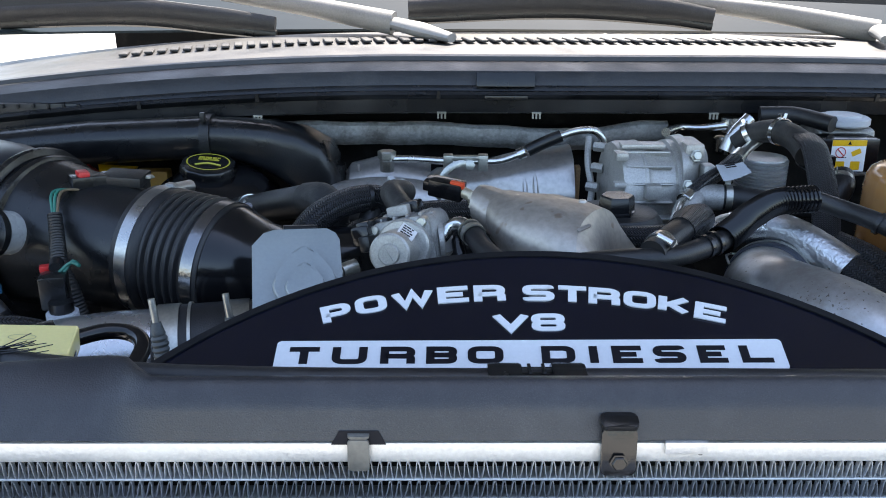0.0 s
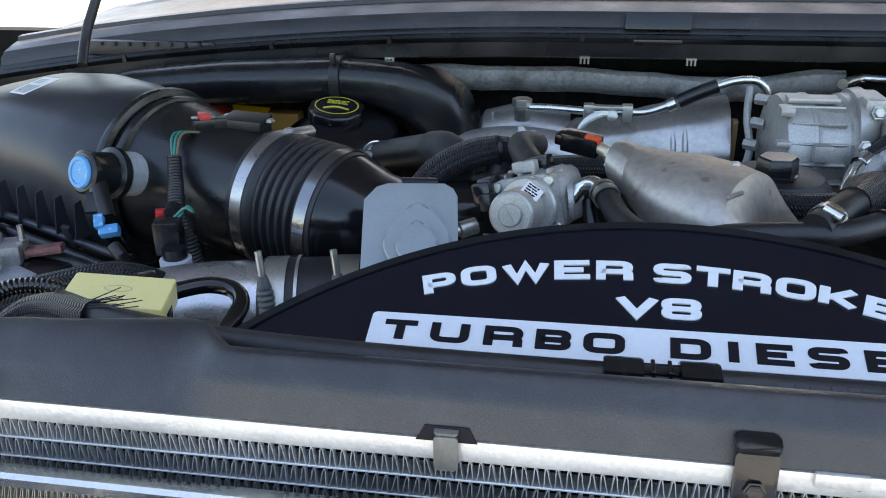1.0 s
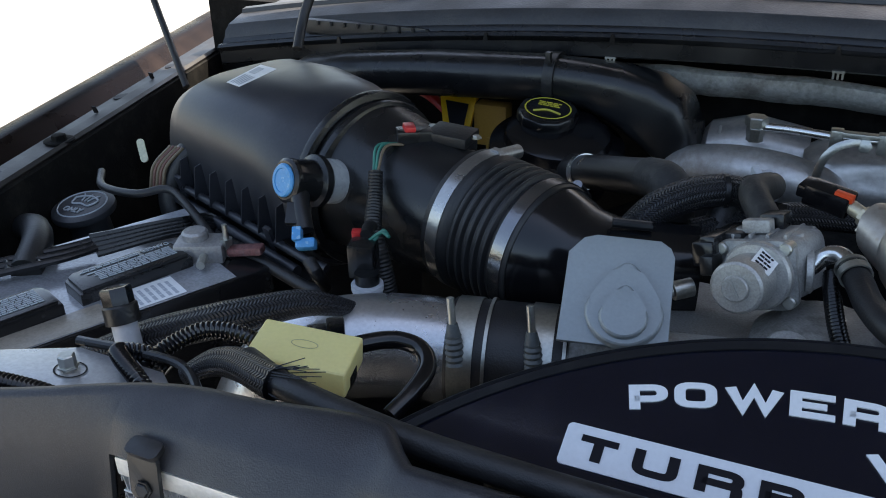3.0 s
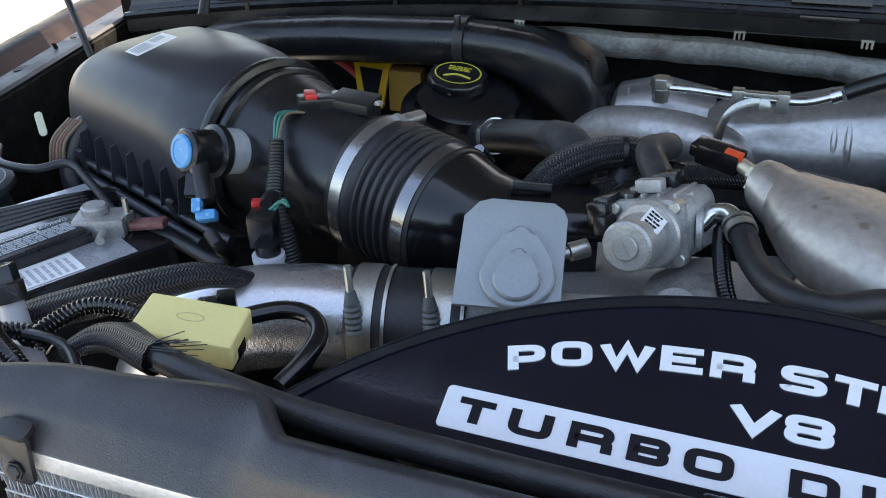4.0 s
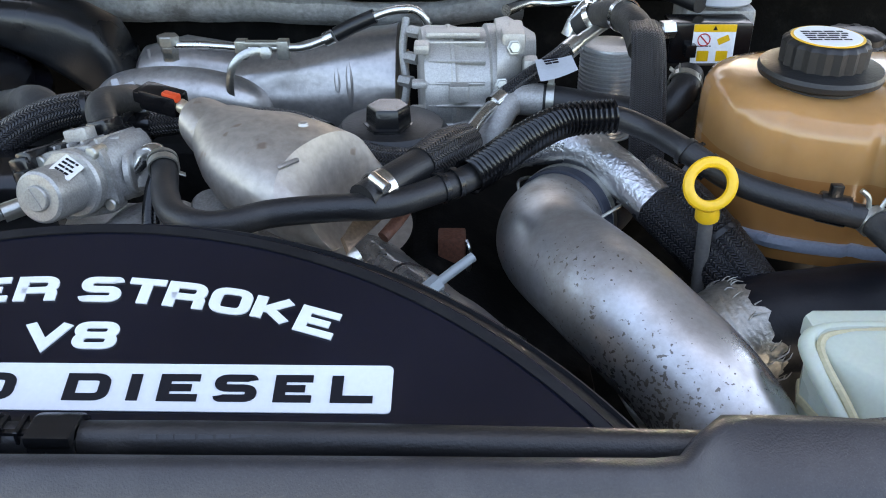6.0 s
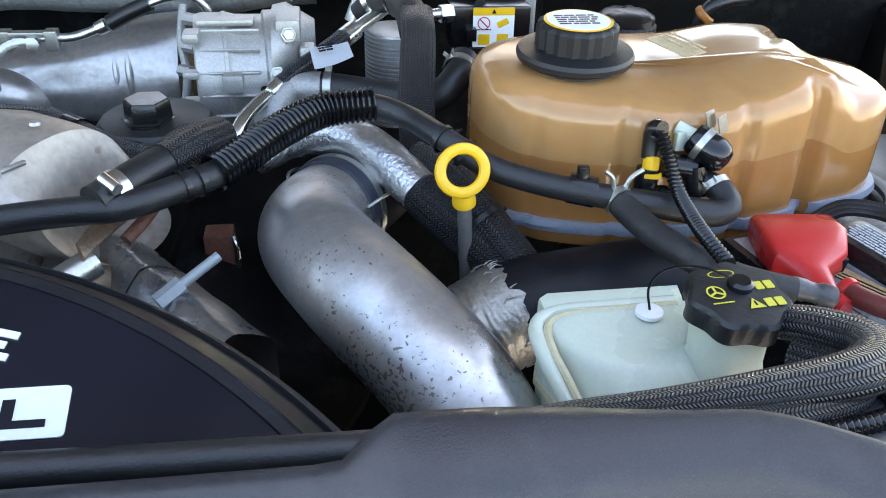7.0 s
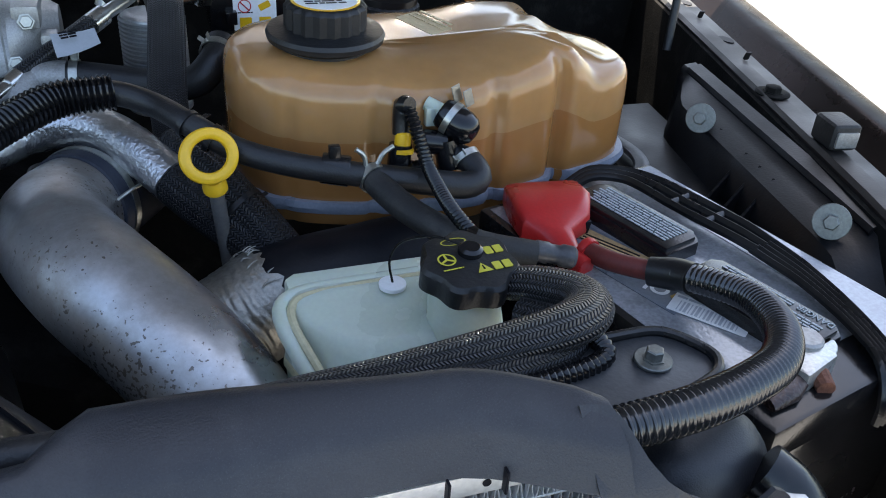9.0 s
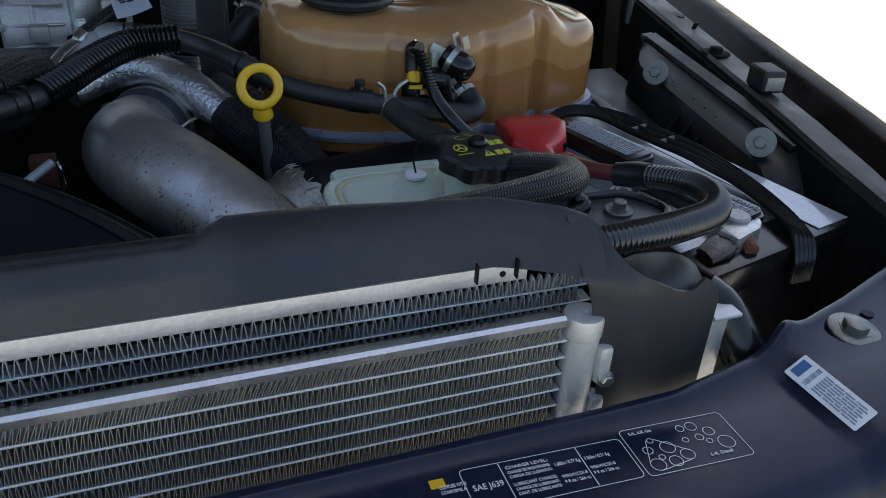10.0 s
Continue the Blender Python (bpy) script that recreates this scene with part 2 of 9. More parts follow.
PAINT_IN = material("matt_dark_brown_primer", (0.007, 0.0055, 0.0055), 0.5, 0.1, var=0.25, bump=0.1, dust=0.1, dust_color=(0.09, 0.07, 0.06))
SUPPORT = material("blue_black_painted_steel", (0.0065, 0.011, 0.028), 0.22, 0.0, var=0.15, bump=0.05, dust=0.03, ior=1.36)
BATTERY = material("battery_case", (0.009, 0.009, 0.010), 0.24, var=0.2, bump=0.1, dust=0.05)
# pale colours hold the sky's reflection on the black, dusty battery tops
BATTERY_LID = material("dusty_battery_lid_sheen", (0.27, 0.275, 0.29), 0.14, var=0.35, rvar=0.10, bump=0.1, dust=0.5, dust_color=(0.07, 0.065, 0.06), ior=2.0)
BATTERY_TOP = material("battery_top_sheen", (0.42, 0.43, 0.46), 0.14, var=0.25, bump=0.05, dust=0.3, dust_color=(0.10, 0.095, 0.09), ior=2.0)
LEAD = material("dull_lead", (0.36, 0.35, 0.34), 0.5, 0.6, var=0.3, bump=0.4, dust=0.4, dust_color=(0.34, 0.22, 0.2))
RUST = material("rusty_steel", (0.16, 0.06, 0.035), 0.75, 0.2, var=0.5, bump=0.6, dust=0.3)
CONCRETE = material("sunlit_concrete", (0.34, 0.33, 0.31), 0.85, fine=60, coarse=0.6, var=0.12, bump=0.3)
GREEN_WIRE = material("green_wire", (0.02, 0.16, 0.12), 0.45, bump=0)
TAN_WIRE = material("tan_wire", (0.13, 0.095, 0.055), 0.5, bump=0)
COPPER = material("copper_red_wire", (0.12, 0.05, 0.035), 0.5, bump=0)
BRACE = material("dusty_grey_black_plastic", (0.036, 0.038, 0.042), 0.4, dust=0.3, var=0.3, dust_color=(0.12, 0.11, 0.10))
GUARD = material("worn_corrugated_plastic", (0.014, 0.0145, 0.016), 0.20, rvar=0.06, var=0.3, ior=1.75, bump=0.05)
APRON = material("satin_apron_plastic", (0.0050, 0.0054, 0.0068), 0.40, var=0.3, bump=0.12, dust=0.03, ior=1.33)
SATIN = material("satin_black_plastic", (0.022, 0.024, 0.030), 0.37, rvar=0.06, dust=0.03, var=0.2, bump=0.05)
DULL_TUBE = material("dull_black_tube_rubber", (0.005, 0.0055, 0.008), 0.5, bump=0.2, dust=0.02, ior=1.3)
LINING = material("bonnet_lining", (0.045, 0.046, 0.05), 0.8, var=0.15, bump=0.3)
COWL = material("weathered_cowl_plastic", (0.028, 0.029, 0.032), 0.5, dust=0.14, bump=0.4, dust_color=(0.14, 0.13, 0.12))
GLASS = material("windscreen_glass", (0.02, 0.03, 0.035), 0.05, var=0.05, bump=0, rvar=0.02)
BRAID = braided("braided_sleeve", (0.003, 0.003, 0.0042), (0.075, 0.077, 0.088), 0.0025, 0.34)
CLAMP = speckled(material("scraped_lead_clamp", (0.50, 0.50, 0.48), 0.34, 0.75, var=0.3, bump=0.3, dust=0.4, dust_color=(0.20, 0.15, 0.13)), (0.16, 0.09, 0.07), 120.0, 0.66, 0.7)
BAND = material("dull_band_steel", (0.40, 0.40, 0.40), 0.30, 0.95, var=0.15, bump=0.1, dust=0.2)
BOOT = material("grey_green_rubber", (0.075, 0.085, 0.085), 0.5, var=0.25, bump=0.2, dust=0.3)
WASHER = material("weathered_zinc", (0.20, 0.205, 0.19), 0.42, 0.8, var=0.3, bump=0.2, dust=0.3)
SKIRT = material("dull_cover_edge_plastic", (0.005, 0.0055, 0.007), 0.48, var=0.2, bump=0.2, dust=0.03, ior=1.3)
BRAID_DARK = braided("dark_braided_sleeve", (0.003, 0.003, 0.004), (0.050, 0.052, 0.065), 0.0032, 0.32)


# ---- shape helpers ----
ORG = {}


def thing(name, at, label, category, group="", kind=""):
    ob = new(name)
    ob.empty_display_size = 0.02
    ob.location = at
    ORG[ob.name] = Vector(at)
    return tagged(ob, label, category, group, kind)


def finish(bm, name, mat, shift=None, sharp=0.6):
    if shift is not None:
        bmesh.ops.translate(bm, verts=bm.verts, vec=-shift)
    bmesh.ops.recalc_face_normals(bm, faces=bm.faces)
    for f in bm.faces:
        f.smooth = True
    for e in bm.edges:
        if len(e.link_faces) == 2 and e.calc_face_angle(0) > sharp:
            e.smooth = False
    me = bpy.data.meshes.new(name)
    bm.to_mesh(me)
    bm.free()
    me.materials.append(mat)
    return me


def part(name, bm, mat, parent, label="", sharp=0.6):
    org = ORG[parent.name]
    ob = new(name, finish(bm, name, mat, org, sharp))
    ob.parent = parent
    ORG[ob.name] = org
    if label:
        ob["label"] = label
    return ob


def solo(name, bm, mat, label, category, group="", kind="", sharp=0.6):
    """A thing that is one mesh; its origin sits at the middle of its base."""
    vs = [v.co for v in bm.verts]
    lo = Vector([min(v[i] for v in vs) for i in range(3)])
    hi = Vector([max(v[i] for v in vs) for i in range(3)])
    org = Vector(((lo.x + hi.x) / 2, (lo.y + hi.y) / 2, lo.z))
    ob = new(name, finish(bm, name, mat, org, sharp))
    ob.location = org
    ORG[ob.name] = org
    return tagged(ob, label, category, group, kind)


def thicken(bm, t):
    """Gives an open sheet its thickness."""
    bm.normal_update()
    bmesh.ops.recalc_face_normals(bm, faces=bm.faces)
    bm.normal_update()
    bmesh.ops.solidify(bm, geom=bm.faces, thickness=t)
    return bm


def BM():
    return bmesh.new()


def basis(o, u, v):
    """A matrix at o with x along u and y along v (made square to u)."""
    u = Vector(u).normalized()
    w = u.cross(Vector(v)).normalized()
    v = w.cross(u)
    m = Matrix((u, v, w)).transposed().to_4x4()
    m.translation = o
    return m


def along(p0, p1):
    """A matrix at p0 with z along p0 to p1."""
    d = Vector(p1) - Vector(p0)
    m = d.to_track_quat("Z", "Y").to_matrix().to_4x4()
    m.translation = p0
    return m


def box(bm, size, m, bevel=0.0, seg=2):
    """A box of full size round m's origin."""
    if not isinstance(m, Matrix):
        m = Matrix.Translation(m)
    got = bmesh.ops.create_cube(bm, size=1.0, matrix=m @ Matrix.Diagonal((*size, 1)))
    if bevel:
        es = list({e for v in got["verts"] for e in v.link_edges})
        bmesh.ops.bevel(bm, geom=es, offset=min(bevel, min(size) * 0.45), segments=seg, affect="EDGES", profile=0.6)
    return bm


def rings(bm, loops, close=True, cap0=True, cap1=True):
    """Skins rows of points (each a loop) into a surface."""
    rows = [[bm.verts.new(p) for p in lp] for lp in loops]
    n = len(rows[0])
    for a, b in zip(rows, rows[1:]):
        for i in range(n if close else n - 1):
            j = (i + 1) % n
            bm.faces.new((a[i], a[j], b[j], b[i]))
    if close and cap0:
        bm.faces.new(rows[0][::-1])
    if close and cap1:
        bm.faces.new(rows[-1])
    return rows


def lathe(bm, profile, m, segs=28, lobes=0, depth=0.0, cap0=True, cap1=True):
    """Turns (radius, height) pairs round m's z; lobes scallop the outline."""
    if not isinstance(m, Matrix):
        m = Matrix.Translation(m)
    loops = []
    for r, h in profile:
        lp = []
        for i in range(segs):
            a = 2 * math.pi * i / segs
            rr = r * (1 - depth * (0.5 + 0.5 * math.cos(lobes * a))) if lobes else r
            lp.append(m @ Vector((rr * math.cos(a), rr * math.sin(a), h)))
        loops.append(lp)
    rings(bm, loops, True, cap0, cap1)
    return bm


def rod(bm, p0, p1, r, r1=None, segs=16):
    d = (Vector(p1) - Vector(p0)).length
    return lathe(bm, [(r, 0), (r if r1 is None else r1, d)], along(p0, p1), segs)


def bolt(bm, p, axis, r=0.005, h=0.004, washer=0.0):
    m = along(p, Vector(p) + Vector(axis))
    if washer:
        lathe(bm, [(washer, 0), (washer, 0.0012), (washer * 0.96, 0.0016)], m, 24)
    lathe(bm, [(r * 1.25, 0.0012), (r * 1.25, 0.0022), (r, 0.0023), (r, h), (r * 0.85, h + 0.0006)], m, 6)
    return bm


def spline(pts, step):
    """Points at even steps on a smooth curve through pts, with the parameter of each."""
    P = [Vector(p) for p in pts]
    Q = [P[0] * 2 - P[1]] + P + [P[-1] * 2 - P[-2]]
    dense = []
    for i in range(len(P) - 1):
        a, b, c, d = Q[i:i + 4]
        for k in range(24):
            t = k / 24
            dense.append((0.5 * (2 * b + (c - a) * t + (2 * a - 5 * b + 4 * c - d) * t * t + (3 * b - a - 3 * c + d) * t ** 3), i + t))
    dense.append((P[-1], len(P) - 1.0))
    out, run, nxt = [], 0.0, 0.0
    for k, (p, t) in enumerate(dense):
        if k:
            q, s = dense[k - 1]
            seg = (p - q).length
            while nxt <= run + seg + 1e-9 and seg > 0:
                f = (nxt - run) / seg
                out.append((q.lerp(p, f), s + (t - s) * f))
                nxt += step
            run += seg
    if (out[-1][0] - P[-1]).length > step * 0.3:
        out.append((P[-1].copy(), len(P) - 1.0))
    return out


def hose(bm, pts, r, segs=16, step=0.006, corr=None, flat=1.0, up=(0, 0, 1), caps=True):
    """A tube along pts; r a number or one for each point. corr: (pitch, depth) of ribs. flat: height over width."""
    if corr:
        step = corr[0] / 4
    path = spline(pts, step)
    n = len(path)
    uvl = bm.loops.layers.uv.verify()
    tang = [(path[min(i + 1, n - 1)][0] - path[max(i - 1, 0)][0]).normalized() for i in range(n)]
    nrm = Vector(up) - tang[0] * Vector(up).dot(tang[0])
    if nrm.length < 1e-3:
        nrm = Vector((1, 0, 0)) - tang[0] * tang[0].x
    nrm.normalize()
    rows, dist, d = [], [], 0.0
    for i, (p, t) in enumerate(path):
        if flat != 1.0:
            nrm = Vector(up)
        nrm = (nrm - tang[i] * nrm.dot(tang[i])).normalized()
        side = tang[i].cross(nrm)
        if isinstance(r, (int, float)):
            rad = r
        else:
            k = min(int(t), len(r) - 2)
            f = t - k
            rad = r[k] + (r[k + 1] - r[k]) * f
        if corr:
            rad -= corr[1] * (0.0, 0.35, 1.0, 0.35)[i % 4]
        if i:
            d += (p - path[i - 1][0]).length
        dist.append(d)
        rows.append([bm.verts.new(p + (side * math.cos(2 * math.pi * j / segs) + nrm * (flat * math.sin(2 * math.pi * j / segs))) * rad) for j in range(segs)])
    r0 = r if isinstance(r, (int, float)) else sum(r) / len(r)
    for i in range(n - 1):
        for j in range(segs):
            k = (j + 1) % segs
            f = bm.faces.new((rows[i][j], rows[i][k], rows[i + 1][k], rows[i + 1][j]))
            for lp, (a, b) in zip(f.loops, ((j, i), (j + 1, i), (j + 1, i + 1), (j, i + 1))):
                lp[uvl].uv = (a / segs * 2 * math.pi * r0, dist[b])
    if caps:
        bm.faces.new(rows[0][::-1])
        bm.faces.new(rows[-1])
    return bm


def loft(bm, sections, segs=40, cap0=True, cap1=True):
    """sections: (centre, side vector, up vector, half width, half height, squareness 2 = round, more = boxier)."""
    loops = []
    for c, s, u, w, h, e in sections:
        c, s, u = Vector(c), Vector(s).normalized(), Vector(u).normalized()
        lp = []
        for i in range(segs):
            a = 2 * math.pi * i / segs
            x, y = math.cos(a), math.sin(a)
            x, y = math.copysign(abs(x) ** (2 / e), x), math.copysign(abs(y) ** (2 / e), y)
            lp.append(c + s * (w * x) + u * (h * y))
        loops.append(lp)
    rings(bm, loops, True, cap0, cap1)
    return bm


def prism(bm, outline, m, depth, bevel=0.0, seg=2):
    """A flat shape (x, y pairs in m) with its depth along m's z, from 0 to depth."""
    lo = [bm.verts.new(m @ Vector((x, y, 0))) for x, y in outline]
    hi = [bm.verts.new(m @ Vector((x, y, depth))) for x, y in outline]
    n = len(outline)
    top = bm.faces.new(hi)
    bm.faces.new(lo[::-1])
    for i in range(n):
        bm.faces.new((lo[i], lo[(i + 1) % n], hi[(i + 1) % n], hi[i]))
    if bevel:
        bmesh.ops.bevel(bm, geom=list(top.edges), offset=bevel, segments=seg, affect="EDGES", profile=0.6)
    return bm


def rounded(w, h, r, n=5):
    """Outline of a rounded rectangle round the origin."""
    out = []
    for cx, cy, a0 in ((w / 2 - r, h / 2 - r, 0), (-w / 2 + r, h / 2 - r, 90), (-w / 2 + r, -h / 2 + r, 180), (w / 2 - r, -h / 2 + r, 270)):
        for k in range(n + 1):
            a = radians(a0 + 90 * k / n)
            out.append((cx + r * math.cos(a), cy + r * math.sin(a)))
    return out


def circle(r, n=24, ry=None):
    return [(r * math.cos(2 * math.pi * i / n), (r if ry is None else ry) * math.sin(2 * math.pi * i / n)) for i in range(n)]


def letters(bm, text, m, height, width=None, depth=0.0006, bold=0.0, fit_box=False):
    """Text in the built-in font, its lower left at m's origin. width squeezes it to that length."""
    cu = bpy.data.curves.new("text", "FONT")
    cu.body, cu.size, cu.extrude, cu.offset, cu.resolution_u = text, 1.0, 0.05, bold, 4
    ob = bpy.data.objects.new("text", cu)
    scene.collection.objects.link(ob)
    bpy.context.view_layer.update()
    me = ob.evaluated_get(bpy.context.evaluated_depsgraph_get()).to_mesh()
    co = [v.co.copy() for v in me.vertices]
    faces = [list(p.vertices) for p in me.polygons]
    ob.evaluated_get(bpy.context.evaluated_depsgraph_get()).to_mesh_clear()
    bpy.data.objects.remove(ob)
    bpy.data.curves.remove(cu)
    if not co:
        return bm
    x0, x1 = min(c.x for c in co), max(c.x for c in co)
    y0, y1 = min(c.y for c in co), max(c.y for c in co)
    sy = height / (y1 - y0) if fit_box else height / 0.72
    sx = width / (x1 - x0) if width else sy
    yb = y0 if fit_box else 0.0
    vs = [bm.verts.new(m @ Vector(((c.x - x0) * sx, (c.y - yb) * sy, (c.z + 0.05) * depth * 10))) for c in co]
    for f in faces:
        try:
            bm.faces.new([vs[i] for i in f])
        except ValueError:
            pass
    return bm


GLYPHS = {
    "P": [[(0, 0), (0, 1), (1, 1, 1), (1, 0.40, 1), (0, 0.40)]], "O": [[(0, 0, 1), (1, 0, 1), (1, 1, 1), (0, 1, 1), "closed"]], "W": [[(0, 1), (0.26, 0), (0.5, 1), (0.74, 0), (1, 1)]],
    "E": [[(1, 1), (0, 1), (0, 0), (1, 0)], [(0, 0.5), (0.93, 0.5)]], "R": [[(0, 0), (0, 1), (1, 1, 1), (1, 0.42, 1), (0, 0.42)], [(0.6, 0.42), (1, 0.42, 1), (1, 0)]],
    "S": [[(1, 0.88), (0.97, 1, 1), (0, 1, 1), (0, 0.5, 1), (1, 0.5, 1), (1, 0, 1), (0.03, 0, 1), (0, 0.12)]], "T": [[(0, 1), (1, 1)], [(0.5, 1), (0.5, 0)]], "K": [[(0, 0), (0, 1)], [(0, 0.40), (0.30, 0.46), (1, 1)], [(0.30, 0.52), (1, 0)]],
    "V": [[(0, 1), (0.5, 0), (1, 1)]], "8": [[(0, 0.5, 1), (1, 0.5, 1), (1, 1, 1), (0, 1, 1), "closed"], [(0, 0, 1), (1, 0, 1), (1, 0.5, 1), (0, 0.5, 1), "closed"]],
    "U": [[(0, 1), (0, 0, 1), (1, 0, 1), (1, 1)]], "B": [[(0, 0), (0, 1), (1, 1, 1), (1, 0.5, 1), (0, 0.5)], [(0, 0.5), (1, 0.5, 1), (1, 0, 1), (0, 0)]], "D": [[(0, 0), (0, 1), (1, 1, 1), (1, 0, 1), "closed"]], "I": [[(0.5, 0), (0.5, 1)]], "L": [[(0, 1), (0, 0), (1, 0)]]}


def wide_letter(bm, ch, m, w, h, thick, depth, stretch=1.6):
    """A wide square-shouldered capital, its lower left at m's origin, made of flat strokes; uprights are heavier than bars."""
    m = m @ Matrix.Diagonal((stretch, 1, 1, 1))
    w = w / stretch
    ins = thick / 2
    for si, path in enumerate(GLYPHS[ch]):
        closed = path[-1] == "closed"
        raw = [p for p in path if p != "closed"]
        P = [Vector((ins + p[0] * max(0.0, w - thick), ins + p[1] * (h - thick), 0)) for p in raw]
        rad = [(0.24 * h if len(p) > 2 else 0.0) for p in raw]
        n, pts = len(P), []
        for i in range(n):
            if rad[i] == 0:
                pts.append(P[i])
                continue
            a, b = P[(i - 1) % n] - P[i], P[(i + 1) % n] - P[i]
            r = min(rad[i], a.length * 0.49, b.length * 0.49)
            s, e = P[i] + a.normalized() * r, P[i] + b.normalized() * r
            for k in range(6):
                t = k / 5
                pts.append(s * (1 - t) ** 2 + P[i] * 2 * t * (1 - t) + e * t * t)
        k = len(pts)
        left, right = [], []
        for i in range(k):
            d0 = (pts[i] - pts[i - 1]).normalized() if (i or closed) else None
            d1 = (pts[(i + 1) % k] - pts[i]).normalized() if (i < k - 1 or closed) else None
            d0, d1 = d0 or d1, d1 or d0
            if d0.length == 0:
                d0 = d1
            if d1.length == 0:
                d1 = d0
            nrm = Vector((-(d0 + d1).y, (d0 + d1).x, 0)).normalized()
            c = max(0.42, nrm.dot(Vector((-d1.y, d1.x, 0))))
            off = nrm * (ins / c)
            left.append(pts[i] + off)
            right.append(pts[i] - off)
        if not closed:
            for end, dr in ((0, (pts[0] - pts[1]).normalized()), (-1, (pts[-1] - pts[-2]).normalized())):
                if raw[end][0] in (0, 0.5, 1) and raw[end][1] in (0, 1):
                    left[end] = left[end] + dr * ins * (0.9 if ch not in "WVK" else 0.3)
                    right[end] = right[end] + dr * ins * (0.9 if ch not in "WVK" else 0.3)
        z0, z1 = 0.0, depth - 0.00006 * si
        loops = [[m @ (l + Vector((0, 0, z0))), m @ (l + Vector((0, 0, z1))), m @ (r + Vector((0, 0, z1))), m @ (r + Vector((0, 0, z0)))] for l, r in zip(left, right)]
        if closed:
            loops.append(loops[0])
        rings(bm, loops, True, not closed, not closed)
    return bm


def bars(bm, m, w, h, rows, fill=0.8, seed=1, depth=0.0004, words=5):
    """Rows of short bars in place of small print, over w by h from m's origin."""
    rnd = random.Random(seed)
    rh = h / rows
    for i in range(rows):
        x, y = 0.0, h - (i + 0.5) * rh
        while x < w * fill:
            l = min(w * rnd.uniform(0.5, 1.4) / words, w - x)
            box(bm, (l * 0.86, rh * 0.5, depth), m @ Matrix.Translation((x + l * 0.43, y, depth / 2)))
            x += l
    return bm


def ribbon(bm, pts, width, ribs, thick=0.003, up=(0, 0, 1), step=0.005):
    """A ribbed flat band along pts: its upper side carries rounded ribs lengthwise. width: a number or one for each point."""
    path = spline(pts, step)
    n = len(path)
    prof = []
    m_ = ribs * 4
    for k in range(m_ + 1):
        u = k / m_
        prof.append((u - 0.5, thick * (0.55 + 0.45 * abs(math.sin(math.pi * ribs * u)))))
    prof += [(0.5, 0.0), (-0.5, 0.0)]
    loops = []
    for i, (p, t) in enumerate(path):
        tan = (path[min(i + 1, n - 1)][0] - path[max(i - 1, 0)][0]).normalized()
        side = tan.cross(Vector(up)).normalized()
        nr = side.cross(tan).normalized()
        if isinstance(width, (int, float)):
            w = width
        else:
            k = min(int(t), len(width) - 2)
            w = width[k] + (width[k + 1] - width[k]) * (t - k)
        loops.append([p + side * (a * w) + nr * b for a, b in prof])
    rings(bm, loops)
    return bm


def clamp(bm, p, axis, r, width=0.006, ears=True, turn=0.0):
    """A spring band round a hose with two raised tangs."""
    m = along(Vector(p) - Vector(axis).normalized() * width / 2, Vector(p) + Vector(axis)) @ Matrix.Rotation(radians(turn), 4, "Z")
    lathe(bm, [(r, 0), (r + 0.0012, 0), (r + 0.0012, width), (r, width)], m, 24, cap0=False, cap1=False)
    if ears:
        for s in (-1, 1):
            box(bm, (0.007, 0.0011, width * 0.75), m @ Matrix.Translation((r + 0.003, s * 0.0035, width / 2)) @ Matrix.Rotation(radians(18 * s), 4, "Z"), 0.0003, 1)
    return bm


def tie(bm, p, axis, r):
    """A cable tie with its head and tail."""
    m = along(p, Vector(p) + Vector(axis))
    lathe(bm, [(r, -0.002), (r + 0.0012, -0.002), (r + 0.0012, 0.002), (r, 0.002)], m, 18, cap0=False, cap1=False)
    box(bm, (0.005, 0.005, 0.006), m @ Matrix.Translation((r + 0.002, 0, 0)), 0.0008, 1)
    box(bm, (0.010, 0.0012, 0.003), m @ Matrix.Translation((r + 0.006, 0.001, 0)), 0, 1)
    return bm
import numpy as np

# ---- setting ----
bm = BM()
bmesh.ops.create_grid(bm, x_segments=8, y_segments=8, size=600, matrix=Matrix.Translation((0, 0, 0)))
solo("ground", bm, CONCRETE, "pale sunlit concrete ground", "ground", kind="structure")

MID = 0.145


def rail_x(y, side):
    return MID + side * (0.836 + 0.268 * (y - 0.72))


